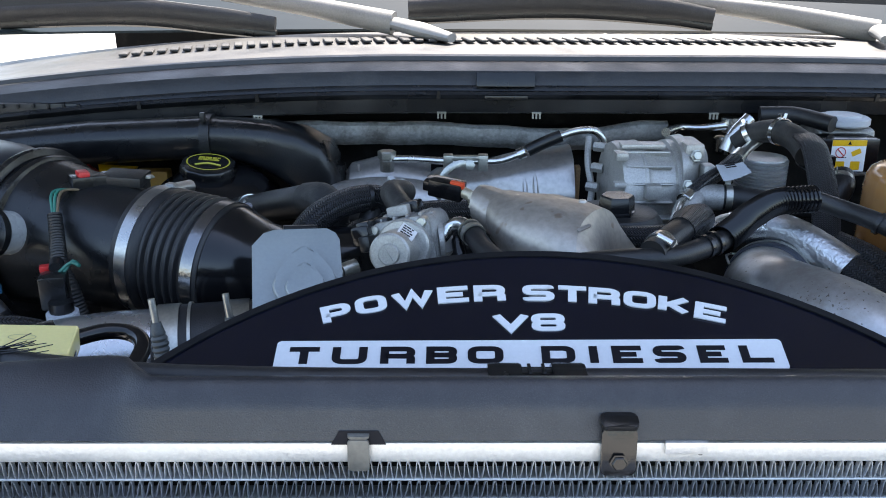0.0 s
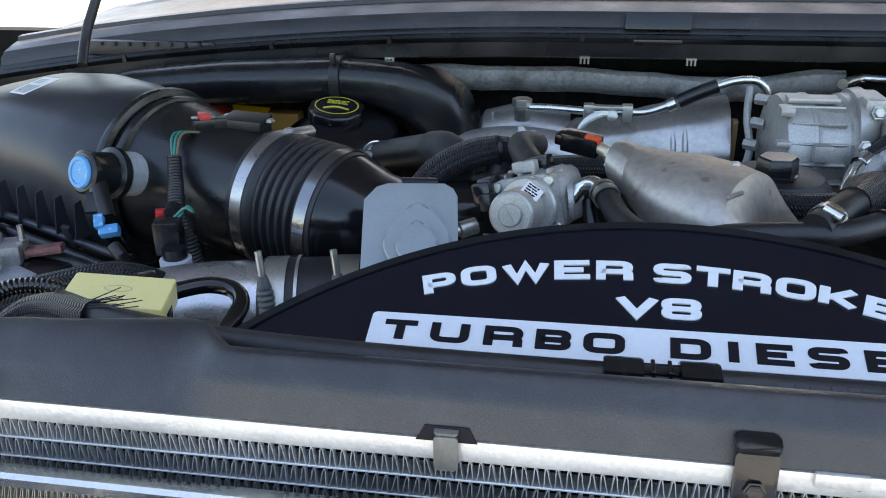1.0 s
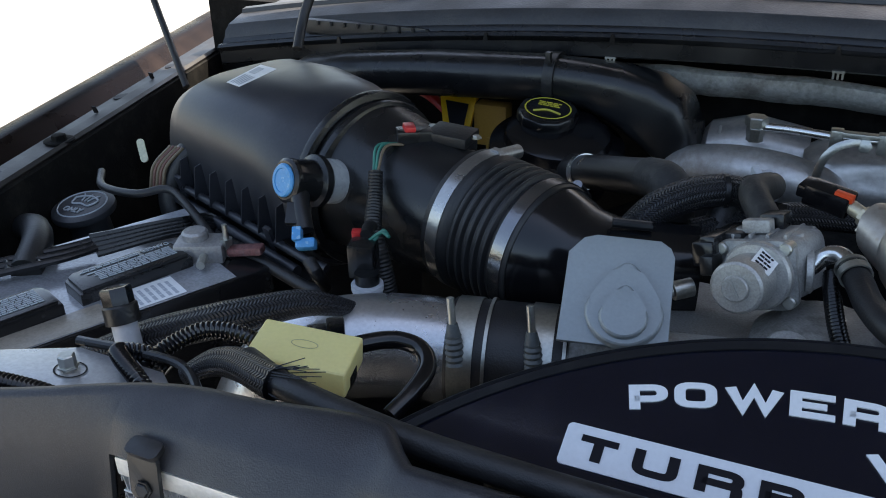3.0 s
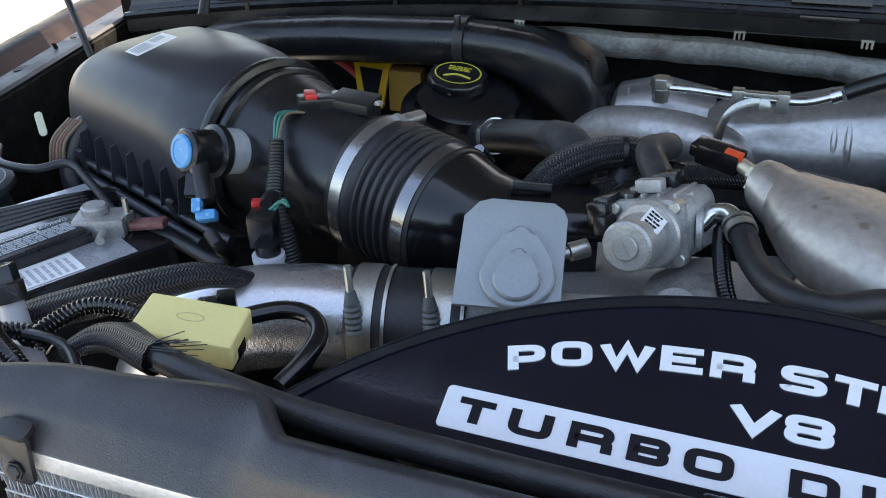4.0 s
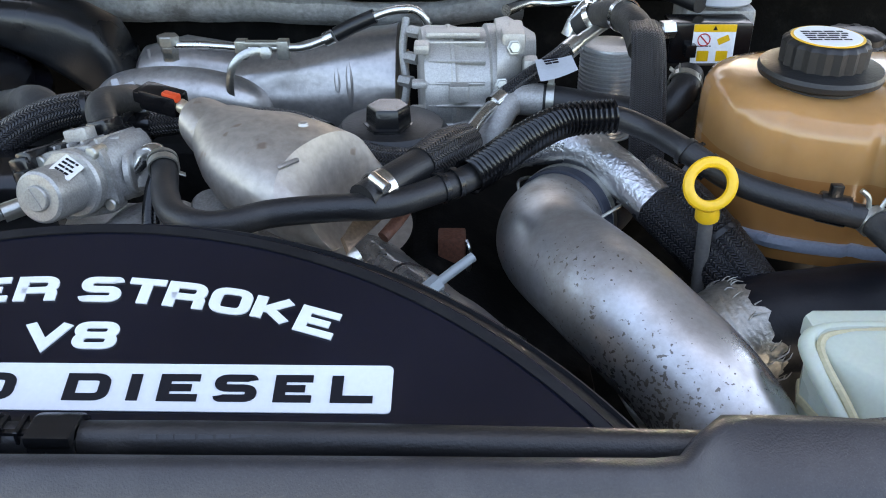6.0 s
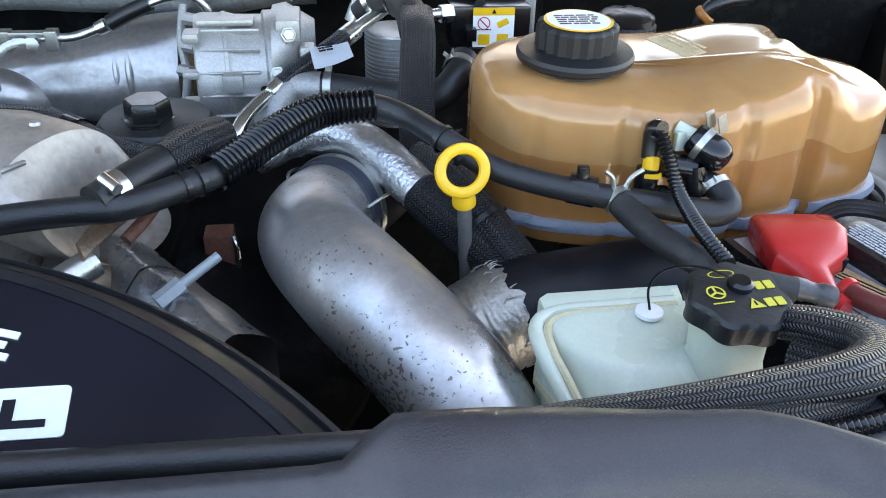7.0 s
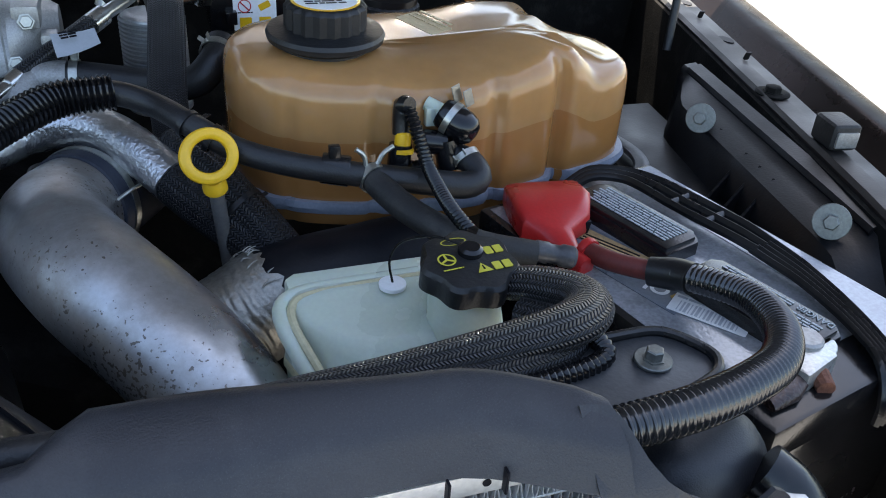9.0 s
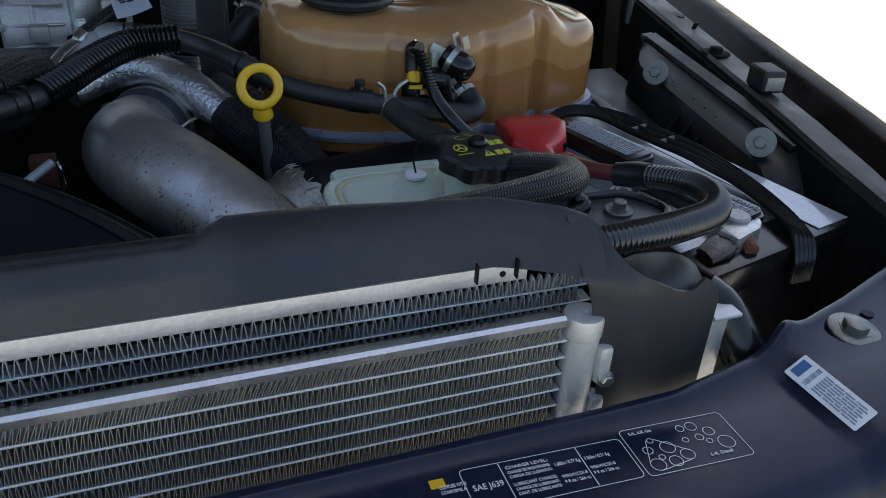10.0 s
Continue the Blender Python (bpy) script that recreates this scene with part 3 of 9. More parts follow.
def fender(side, name, label):
    root = thing(name, (rail_x(0.8, side) + side * 0.1, 0.7, 0.62), label, "fender", "front fenders")
    ys = [0.30 + 0.1 * i for i in range(13)]

    def strip(prof):
        loops = []
        for y in ys:
            x0 = rail_x(y, side)
            drop = 0.10 * max(0.0, 0.55 - y) ** 1.2
            loops.append([(x0 + side * a * (1 + 0.25 * (y - 0.8)), y, z - drop) for a, z in prof])
        b = BM()
        rings(b, loops, False)
        thicken(b, 0.0012)
        return b
    part("outer_panel", strip([(0.050, 1.176), (0.064, 1.184), (0.078, 1.198), (0.084, 1.2030), (0.090, 1.2042), (0.112, 1.2015), (0.122, 1.1975), (0.128, 1.188), (0.132, 1.165), (0.138, 1.10), (0.143, 0.95), (0.146, 0.70)]), PAINT, root, "glossy dark brown painted outer panel")
    part("rail_flange", strip([(0.0, 1.192), (0.001, 1.1985), (0.008, 1.2000), (0.024, 1.2005), (0.027, 1.1970), (0.044, 1.1965), (0.048, 1.190), (0.052, 1.178)]), PAINT_IN, root, "dull dark brown inner rail")
    part("rail_lip", strip([(-0.003, 1.182), (-0.0025, 1.2005), (0.002, 1.2035), (0.0045, 1.2005)]), PAINT_IN, root)
    for y in (0.80, 1.29):
        b = BM()
        bolt(b, (rail_x(y, side) + side * 0.014, y, 1.2012), (0, 0, 1), 0.008, 0.007, 0.017)
        part("bolt", b, DARK, root, "dark flanged bolt")
    for y in (0.70, 0.97, 1.12):
        b = BM()
        lathe(b, [(0.010, 0), (0.010, 0.0008)], Matrix.Translation((rail_x(y, side) + side * 0.0345, y, 1.1973)) @ Matrix.Diagonal((0.7, 1.3, 1, 1)), 16)
        part("slot_hole", b, INK, root)
    for y in (0.90, 1.05):
        b = BM()
        box(b, (0.007, 0.002, 0.010), Matrix.Translation((rail_x(y, side) + side * 0.030, y, 1.203)) @ Matrix.Rotation(radians(20), 4, "X"), 0.0008)
        part("tab", b, PAINT_IN, root)
    return root


fender(-1, "fender", "dark brown painted front fender with a bolted rail beside the airbox")
fender(1, "fender", "dark brown painted front fender with a bolted rail beside the battery")

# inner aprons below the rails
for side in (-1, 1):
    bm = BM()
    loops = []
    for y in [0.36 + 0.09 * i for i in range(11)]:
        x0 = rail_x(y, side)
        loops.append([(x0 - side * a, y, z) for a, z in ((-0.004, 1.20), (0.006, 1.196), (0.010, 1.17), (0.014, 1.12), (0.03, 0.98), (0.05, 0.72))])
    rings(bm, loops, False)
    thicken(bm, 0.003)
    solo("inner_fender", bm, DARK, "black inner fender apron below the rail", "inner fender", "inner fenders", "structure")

# walls that close the bay, and an added undertray; near-black imitates deep shade
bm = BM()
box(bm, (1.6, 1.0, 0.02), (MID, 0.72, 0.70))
solo("undertray", bm, DARK, "near-black floor added to close the engine bay", "undertray", kind="structure")
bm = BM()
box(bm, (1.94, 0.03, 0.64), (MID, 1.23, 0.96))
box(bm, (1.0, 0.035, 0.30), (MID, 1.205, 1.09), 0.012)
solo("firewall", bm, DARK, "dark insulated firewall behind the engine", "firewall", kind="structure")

def ease_in(a, b, x):
    t = min(1.0, max(0.0, (x - a) / (b - a)))
    return t * t * (3 - 2 * t)


# firewall blanket edge: grey rounded ledge
bm = BM()
loops = []
for i in range(121):
    x = -0.17 + 0.0045 * i
    top = 1.2575 - 0.008 * ease_in(0.04, 0.22, x) + 0.010 * ease_in(0.26, 0.34, x)
    row = []
    for y, z in ((1.150, top - 0.003), (1.139, top), (1.134, top - 0.001), (1.1305, top - 0.0045), (1.130, top - 0.013), (1.1325, top - 0.020), (1.138, top - 0.026), (1.150, top - 0.034)):
        v = Vector((x, y, z))
        k = noise.noise(v * 22) * 0.0018 + noise.noise(v * 110) * 0.0008
        row.append((x, y + k, z + k * 0.7))
    loops.append(row)
rings(bm, loops, False)
thicken(bm, 0.0015)
solo("insulation_edge", bm, blotched(material("grey_insulation", (0.30, 0.305, 0.30), 0.5, 0.3, var=0.4, bump=0.5, fine=220, dust=0.5, dust_color=(0.10, 0.09, 0.08)), (0.07, 0.062, 0.055), 22.0, 0.50, 0.7), "grey worn insulation ledge along the firewall", "insulation")

# cowl: seal strip, weathered deck with grille, windscreen
cowl = thing("cowl_panel", (MID, 1.1, 1.26), "black weathered plastic cowl below the windscreen, seal strip in front", "cowl")


def bow(x):
    """How far the cowl falls and comes forward towards its ends."""
    return 0.105 * max(0.0, 0.05 - x) ** 2 + 0.05 * max(0.0, x - 0.45) ** 2


def cowl_strip(prof, x0=-0.72, x1=0.98, n=40):
    b = BM()
    loops = []
    for i in range(n + 1):
        x = x0 + (x1 - x0) * i / n
        k = bow(x)
        loops.append([(x, y + 0.10 * k, z - k) for y, z in prof])
    rings(b, loops, False)
    thicken(b, 0.002)
    return b


part("seal_strip", cowl_strip([(1.125, 1.275), (1.112, 1.2755), (1.094, 1.277), (1.089, 1.2795), (1.0885, 1.2960), (1.0855, 1.2985), (1.0835, 1.3025), (1.0865, 1.3060), (1.0925, 1.3065), (1.096, 1.3055), (1.098, 1.309), (1.101, 1.312)]), BLACK, cowl, "black rubber-edged seal strip")
part("front_face", cowl_strip([(1.101, 1.3105), (1.106, 1.322), (1.112, 1.326), (1.114, 1.3285), (1.140, 1.336), (1.148, 1.3375), (1.150, 1.343), (1.160, 1.3445), (1.175, 1.342)]), COWL, cowl)
part("deck", cowl_strip([(1.175, 1.341), (1.185, 1.339), (1.30, 1.342), (1.42, 1.350)]), COWL, cowl, "sunlit grey deck")
for i in range(56):
    x = -0.42 + 0.0195 * i
    b = BM()
    k = bow(x)
    box(b, (0.012, 0.045, 0.004), Matrix.Translation((x, 1.33 + 0.1 * k, 1.347 - k)) @ Matrix.Rotation(radians(12), 4, "Z"), 0.001, 1)
    part("grille_slat", b, COWL, cowl)
bm = BM()
box(bm, (0.075, 0.006, 0.018), Matrix.Translation((0.146, 1.099, 1.319)) @ Matrix.Rotation(radians(-20), 4, "X"), 0.001)
box(bm, (0.055, 0.008, 0.006), (0.146, 1.086, 1.2985), 0.001)
part("cover_flap", bm, BLACK, cowl)
for x in (-0.32, -0.17, 0.06, -0.52, 0.62):
    b = BM()
    k = bow(x)
    prism(b, [(-0.003, 0), (0.003, 0), (0.0015, 0.009), (-0.0015, 0.009)], basis((x, 1.0835, 1.298 - k), (1, 0, 0), (0, 0, 1)), 0.004)
    part("rib", b, BLACK, cowl)
for x in (-0.172, 0.064, 0.186, 0.415):
    b = BM()
    for dx in (-0.0045, 0.0, 0.0045):
        box(b, (0.0022, 0.004, 0.008), (x + dx, 1.087, 1.2755 - bow(x)), 0.0004, 1)
    box(b, (0.0125, 0.003, 0.0022), (x, 1.087, 1.2790 - bow(x)), 0.0004, 1)
    part("clip", b, ZINC, cowl, "small bright metal clip")

wind = thing("windscreen", (MID, 1.43, 1.345), "dark sloping windscreen reflecting the sky", "windscreen", kind="structure")
bm = BM()
rings(bm, [[(MID + x, 1.43 + 0.10 * (1 - (x / 0.8) ** 2) + dy, 1.345 + dz) for x in [-0.8 + 0.1 * i for i in range(17)]] for dy, dz in ((0, 0), (0.30, 0.21), (0.60, 0.40))], False)
thicken(bm, 0.005)
part("pane", bm, GLASS, wind)
bm = BM()
box(bm, (1.7, 0.03, 0.7), (MID, 2.1, 1.2))
part("cabin_front", bm, DARK, wind)

WIPER = material("weathered_grey_paint", (0.24, 0.235, 0.225), 0.4, dust=0.3, var=0.2)
for (px, py), arm, blade in (((0.081, 1.300), ((-0.010, 1.385, 1.366), (-0.15, 1.430, 1.388), (-0.30, 1.475, 1.404)), ((-0.205, 1.435, 1.356), (-0.30, 1.440, 1.366), (-0.45, 1.445, 1.378), (-0.66, 1.435, 1.372))),
                             ((0.735, 1.300), ((0.760, 1.385, 1.356), (0.60, 1.430, 1.382), (0.40, 1.475, 1.404)), ((0.512, 1.435, 1.372), (0.42, 1.440, 1.384), (0.25, 1.445, 1.392), (0.012, 1.435, 1.382)))):
    wp = thing("wiper", (px, py, 1.345), "grey windscreen wiper arm with a black blade resting on the glass", "wiper", "wipers")
    b = BM()
    hose(b, [(px, py, 1.352), (px * 0.5 + arm[0][0] * 0.5, py + 0.045, 1.359), arm[0]], [0.010, 0.017, 0.014], 14, 0.01, flat=0.7)
    part("knuckle", b, WIPER, wp)
    b = BM()
    hose(b, [arm[0], arm[1], arm[2]], [0.015, 0.0125, 0.008], 14, 0.01, flat=1.25)
    part("arm", b, WIPER, wp)
    b = BM()
    hose(b, [(x, y, z + 0.004) for x, y, z in blade], [0.008, 0.011, 0.012, 0.010], 10, 0.012, flat=1.5)
    part("blade_frame", b, COWL, wp, "dusty grey blade frame")
    b = BM()
    hose(b, [(x, y + 0.004, z - 0.014) for x, y, z in blade], [0.005, 0.006, 0.006, 0.005], 8, 0.012, flat=1.7)
    part("blade", b, BLACK, wp, "black rubber blade")

# raised bonnet over the bay
bonnet = thing("bonnet", (MID, 1.17, 1.37), "raised bonnet shading the engine bay", "bonnet", kind="structure")
bm = BM()
rings(bm, [[(MID + x, 1.21 - 0.64 * t, 1.385 + 1.07 * t + 0.05 * (1 - (x / 1.12) ** 2)) for x in [-1.12 + 0.137 * i for i in range(17)]] for t in (0, 0.25, 0.5, 0.75, 1.0)], False)
thicken(bm, 0.03)
part("skin", bm, LINING, bonnet)

# radiator stack
radiator = thing("radiator", (0.17, 0.38, 0.80), "aluminium radiator with a pale top bar and zigzag fins", "radiator")
X0, X1 = -0.245, 0.603
bm = BM()
box(bm, (0.801, 0.014, 0.0115), (0.1555, 0.381, 1.2345), 0.0015)
part("top_bar", bm, RAD, radiator, "pale dusty aluminium top bar")
# near-black slab behind the shallow fins paints the shade of their gaps
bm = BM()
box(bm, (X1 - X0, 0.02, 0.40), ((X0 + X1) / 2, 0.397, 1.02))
part("shade_backing", bm, DARK, radiator)


def fins(x0, x1, z0, z1, y0, y1, pitch, lean=0.0, seed=3, sheet=0.00055):
    """One row of zigzag fin ribbon between two tubes."""
    rnd = random.Random(seed)
    b = BM()
    n = int((x1 - x0) / pitch)
    shape = ((0.0, 0.0), (0.06, 0.55), (0.16, 0.93), (0.25, 1.0), (0.34, 0.93), (0.44, 0.55), (0.5, 0.0), (0.56, -0.55), (0.66, -0.93), (0.75, -1.0), (0.84, -0.93), (0.94, -0.55))
    zm, zh = (z0 + z1) / 2, (z1 - z0) / 2
    pts, bend = [], 0.0
    for i in range(n):
        bend = 0.85 * bend + rnd.gauss(0, 0.035) * pitch
        j = rnd.gauss(0, 0.02) * pitch
        for f, h in shape:
            pts.append((x0 + (i + f) * pitch + j + (lean + bend) * h, zm + zh * h))
    lo = [b.verts.new((x, y0, z)) for x, z in pts]
    hi = [b.verts.new((x, y1, z)) for x, z in pts]
    for i in range(len(pts) - 1):
        b.faces.new((lo[i], lo[i + 1], hi[i + 1], hi[i]))
    thicken(b, sheet)
    return b


for i in range(5):
    zt = 1.2285 - 0.0118 * i
    part("corrugated_strip", fins(X0, X1 - 0.006, zt - 0.0106, zt, 0.3755, 0.3785, 0.0050, 0.0, 10 + i, 0.00045), FIN, radiator)
    bm = BM()
    box(bm, (X1 - X0, 0.012, 0.0013), ((X0 + X1) / 2, 0.3812, zt - 0.0112), 0.0004, 1)
    part("tube", bm, RAD, radiator)

condenser = thing("condenser", (0.16, 0.345, 0.85), "dusty aluminium condenser of flat tubes and packed fins", "condenser")
bm = BM()
prism(bm, [(0.3430, 1.2145), (0.3430, 1.2190), (0.3455, 1.2205), (0.3560, 1.2172), (0.3575, 1.2160), (0.3575, 1.2125)], basis((X0 - 0.02, 0, 0), (0, 1, 0), (0, 0, 1)), 0.832, 0.0)
part("top_rail", bm, BRIGHT, condenser, "blue-grey aluminium top rail with a pale edge")
for i in range(16):
    zt = 1.2150 - 0.0117 * i
    if i < 10:
        part("corrugated_strip", fins(X0 - 0.02, 0.566, zt - 0.0105, zt - 0.0002, 0.3440, 0.3465, 0.0031, 0.0016 if i == 0 else 0.0002, 30 + i, 0.00032), FIN_DUSTY, condenser)
    bm = BM()
    box(bm, (0.80, 0.014, 0.0015), (0.170, 0.3505, zt - 0.0112), 0.0005, 1)
    part("tube", bm, RAD, condenser)
# near-black sheet here too, as painted shade between the condenser fins
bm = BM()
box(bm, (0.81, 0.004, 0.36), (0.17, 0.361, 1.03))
part("shade_backing", bm, DARK, condenser)
bm = BM()
lathe(bm, [(0.0112, 0), (0.0112, 0.192), (0.0121, 0.193), (0.0121, 0.203), (0.0112, 0.2055), (0.0085, 0.2060), (0.0025, 0.2060), (0.0022, 0.2045)], (0.582, 0.350, 1.011), 28)
part("header_tank", bm, RAD, condenser, "pale cylindrical header with a round cap")
for z in (1.197, 1.160):
    bm = BM()
    box(bm, (0.009, 0.012, 0.026), (0.594, 0.343, z - 0.012), 0.003)
    part("boss", bm, RAD, condenser)
bm = BM()
bolt(bm, (0.5955, 0.3375, 1.176), (0, -1, 0), 0.004, 0.004, 0.0055)
part("bolt", bm, ZINC, condenser)

# sight shield over the radiator
shield = thing("sight_shield", (0.17, 0.40, 1.15), "grained black plastic sight shield above the radiator", "shield")


def ease(a, b, x):
    t = min(1.0, max(0.0, (x - a) / (b - a)))
    return t * t * (3 - 2 * t)


bm = BM()
loops = []
xs = [-0.42 + 0.0102 * i for i in range(100)]
for x in xs:
    up = max(1 - ease(-0.118, -0.092, x), ease(0.372, 0.396, x))
    fall = 0.15 * ease(0.580, 0.592, x) if x > 0.57 else 0.6 * ease(0.24, 0.42, -x)
    zc = 1.2680 - 0.018 * fall
    yc = 0.390 + 0.024 * up - 0.012 * ease(0.42, 0.54, x) - 0.040 * ease(0.53, 0.62, x) - 0.010 * ease(0.12, 0.20, -x) - 0.040 * ease(0.20, 0.34, -x)
    zb = 1.2408
    yb = 0.3735 - 0.030 * ease(0.52, 0.60, x) - 0.02 * ease(0.24, 0.34, -x)
    zb -= 0.08 * ease(0.247, 0.26, -x)
    loops.append([(x, yb + 0.003, zb), (x, yb, zb + 0.0012), (x, yb + (yc - yb) * 0.30, zb + (zc - zb) * 0.55), (x, yb + (yc - yb) * 0.42, zb + (zc - zb) * 0.72),
                  (x, yb + (yc - yb) * 0.80, zc - 0.0025), (x, yc - 0.001, zc - 0.0004), (x, yc + 0.003, zc), (x, yc + 0.008, zc - 0.002), (x, yc + 0.014, zc - 0.011), (x, yc + 0.016, zc - 0.03)])
rings(bm, loops, False)
thicken(bm, 0.0022)
part("panel", bm, SHIELD, shield, sharp=1.2)
# clips over the top bar
for x, kind in ((0.016, 0), (0.148, 1), (-0.222, 1)):
    b = BM()
    if kind:
        prism(b, rounded(0.018, 0.026, 0.003), basis((x, 0.3715, 1.2375), (1, 0, 0), (0, 0.10, 1)), 0.0025, 0.0006)
        prism(b, rounded(0.019, 0.010, 0.003), basis((x, 0.374, 1.2515), (1, 0, 0), (0, 1, 0.3)), 0.003, 0.0006)
        bolt(b, (x, 0.369, 1.2325), (0, -1, 0.1), 0.004, 0.003)
        part("retainer", b, BLACK, shield, "black retainer with a rivet")
    else:
        prism(b, rounded(0.011, 0.018, 0.002), basis((x, 0.3718, 1.2350), (1, 0, 0), (0, 0, 1)), 0.0015, 0.0004)
        prism(b, rounded(0.011, 0.007, 0.002), basis((x, 0.3745, 1.2445), (1, 0, 0), (0, 1, 0.1)), 0.0015, 0.0004)
        part("clip", b, material("grey_clip", (0.13, 0.13, 0.12), 0.45, 0.3, var=0.2), shield, "grey spring clip")
        b = BM()
        prism(b, [(-0.014, 0), (0.014, 0), (0.010, 0.007), (-0.010, 0.007)], basis((x, 0.3735, 1.2400), (1, 0, 0), (0, 0.3, 1)), 0.0012)
        part("notch", b, INK, shield)
b = BM()
box(b, (0.022, 0.003, 0.007), (0.183, 0.3725, 1.2385), 0.0008)
part("bracket", b, RAD, shield)
for xc in (0.191, 0.540):
    b = BM()
    lathe(b, [(0.0019, 0), (0.0019, 0.0007)], along((xc, 0.3742, 1.2350), (xc, 0.2, 1.2350)), 14)
    part("hole", b, INK, radiator)
for dx in (-0.012, 0.012):
    b = BM()
    box(b, (0.0012, 0.004, 0.012), (0.532 + dx, 0.366, 1.243), 0.0003, 1)
    part("slot", b, INK, shield)

# painted upper support in front, with the stickers
support = thing("radiator_support", (0.4, 0.28, 1.0), "blue-black painted steel panel in front of the radiator, with printed stickers", "panel")
bm = BM()
prof = [(0.332, 1.140), (0.332, 1.1690), (0.329, 1.1705), (0.325, 1.1690), (0.320, 1.1650), (0.300, 1.1660), (0.250, 1.1665), (0.236, 1.1600), (0.228, 1.1400), (0.226, 1.05)]
LIP_X, LIP_Y = (0.60, 0.636, 0.684, 0.713, 0.735, 0.754, 0.80, 0.851, 0.93, 1.0), (-0.010, -0.009, 0.001, 0.007, 0.016, 0.017, 0.031, 0.050, 0.080, 0.105)
loops = []
for i in range(101):
    x = -0.42 + 0.05 * i if i < 20 else 0.58 + 0.005 * (i - 20)
    f = float(np.interp(x, LIP_X, LIP_Y))
    lift = 0.004 * math.exp(-((x - 0.733) / 0.010) ** 2) + 0.0105 * ease(0.700, 0.730, x)
    drop = -0.012 * ease(0.704, 0.728, x)
    row = []
    for k, (y, z) in enumerate(prof):
        g = f if k < 5 else f * 0.35 - 0.002
        row.append((x, y + g, z + (lift if k < 4 else 0.0) - (drop if k > 3 else 0.0)))
    loops.append(row)
rings(bm, loops, False)
thicken(bm, 0.0015)
part("panel", bm, SUPPORT, support, sharp=0.9)

# ---- lettered cover ----
PM = basis((0.11098, 0.44988, 1.24199), (0.99936, -0.02998, 0.01929), (0.02001, 0.91962, 0.39230))
cover = thing("engine_cover", (0.111, 0.45, 1.21), "glossy black arched engine cover with raised white lettering", "engine cover")
RC, VC = 0.3275, -0.223


def arc(r, a0, a1, n):
    return [(0.004 + r * math.sin(radians(a0 + (a1 - a0) * i / n)), VC + r * math.cos(radians(a0 + (a1 - a0) * i / n))) for i in range(n + 1)]


bm = BM()
prism(bm, arc(RC, 50, -50, 48), PM @ Matrix.Translation((0, 0, -0.008)), 0.008, 0.0018, 3)
part("panel", bm, COVER, cover)
bm = BM()
prism(bm, arc(RC - 0.0012, 50, -50, 48) + arc(RC - 0.0062, -50, 50, 48), PM @ Matrix.Translation((0, 0, 0.0001)), 0.0011, 0.0005, 2)
part("rim", bm, SKIRT, cover)
bm = BM()
o = arc(RC - 0.001, 50, -50, 48)
rings(bm, [[PM @ Vector((x, y, z)) for x, y in arc(RC + dr, 52, -52, 48)] for dr, z in ((-0.001, -0.006), (0.0015, -0.009), (0.0025, -0.0085), (0.0040, -0.0105), (0.0125, -0.019), (0.0140, -0.0178), (0.0155, -0.0195), (0.021, -0.034), (0.030, -0.075))], False)
thicken(bm, 0.002)
part("skirt", bm, SKIRT, cover)
bm = BM()
prism(bm, rounded(0.307, 0.0232, 0.0022), PM @ Matrix.Translation((0, 0.0114, 0.0002)), 0.0008, 0.0003, 1)
band = part("band", bm, WHITE, cover, "white rounded band")
TD = [("T", -0.1452, -0.1264), ("U", -0.1187, -0.0974), ("R", -0.0893, -0.0683), ("B", -0.0616, -0.0429), ("O", -0.0365, -0.0150),
      ("D", 0.0079, 0.0281), ("I", 0.0366, 0.0404), ("E", 0.0502, 0.0682), ("S", 0.0749, 0.0941), ("E", 0.1017, 0.1187), ("L", 0.1268, 0.1456)]
for ch, a, b_ in TD:
    bm = BM()
    wide_letter(bm, ch, PM @ Matrix.Translation((a, 0.0045, 0.0010)), b_ - a, 0.0132, 0.0034, 0.0005, 1.5)
    part("letter", bm, INK, band, "black letter")
PS = [("P", -0.1272, 0.0375, 0.0191, 16.0), ("O", -0.1068, 0.0449, 0.0204, 12.6), ("W", -0.0838, 0.0497, 0.0269, 8.7), ("E", -0.0551, 0.0545, 0.0203, 5.0), ("R", -0.0320, 0.0562, 0.0205, 2.0), ("S", -0.0008, 0.0566, 0.0206, -1.0),
      ("T", 0.0216, 0.0562, 0.0186, -4.9), ("R", 0.0410, 0.0544, 0.0200, -6.8), ("O", 0.0628, 0.0516, 0.0204, -8.9), ("K", 0.0838, 0.0478, 0.0192, -12.5), ("E", 0.1051, 0.0417, 0.0196, -16.5)]
for ch, x, y, lw, turn in PS:
    bm = BM()
    wide_letter(bm, ch, PM @ Matrix.Translation((x, y, 0.0002)) @ Matrix.Rotation(radians(turn), 4, "Z"), lw, 0.0142, 0.0034, 0.0009, 1.6)
    part("letter", bm, WHITE, cover, "raised white letter")
for ch, a, b_ in (("V", -0.0207, 0.002), ("8", 0.0035, 0.0245)):
    bm = BM()
    wide_letter(bm, ch, PM @ Matrix.Translation((a, 0.0306, 0.0002)), b_ - a, 0.0145, 0.0034, 0.0009, 1.6)
    part("letter", bm, WHITE, cover, "raised white letter")

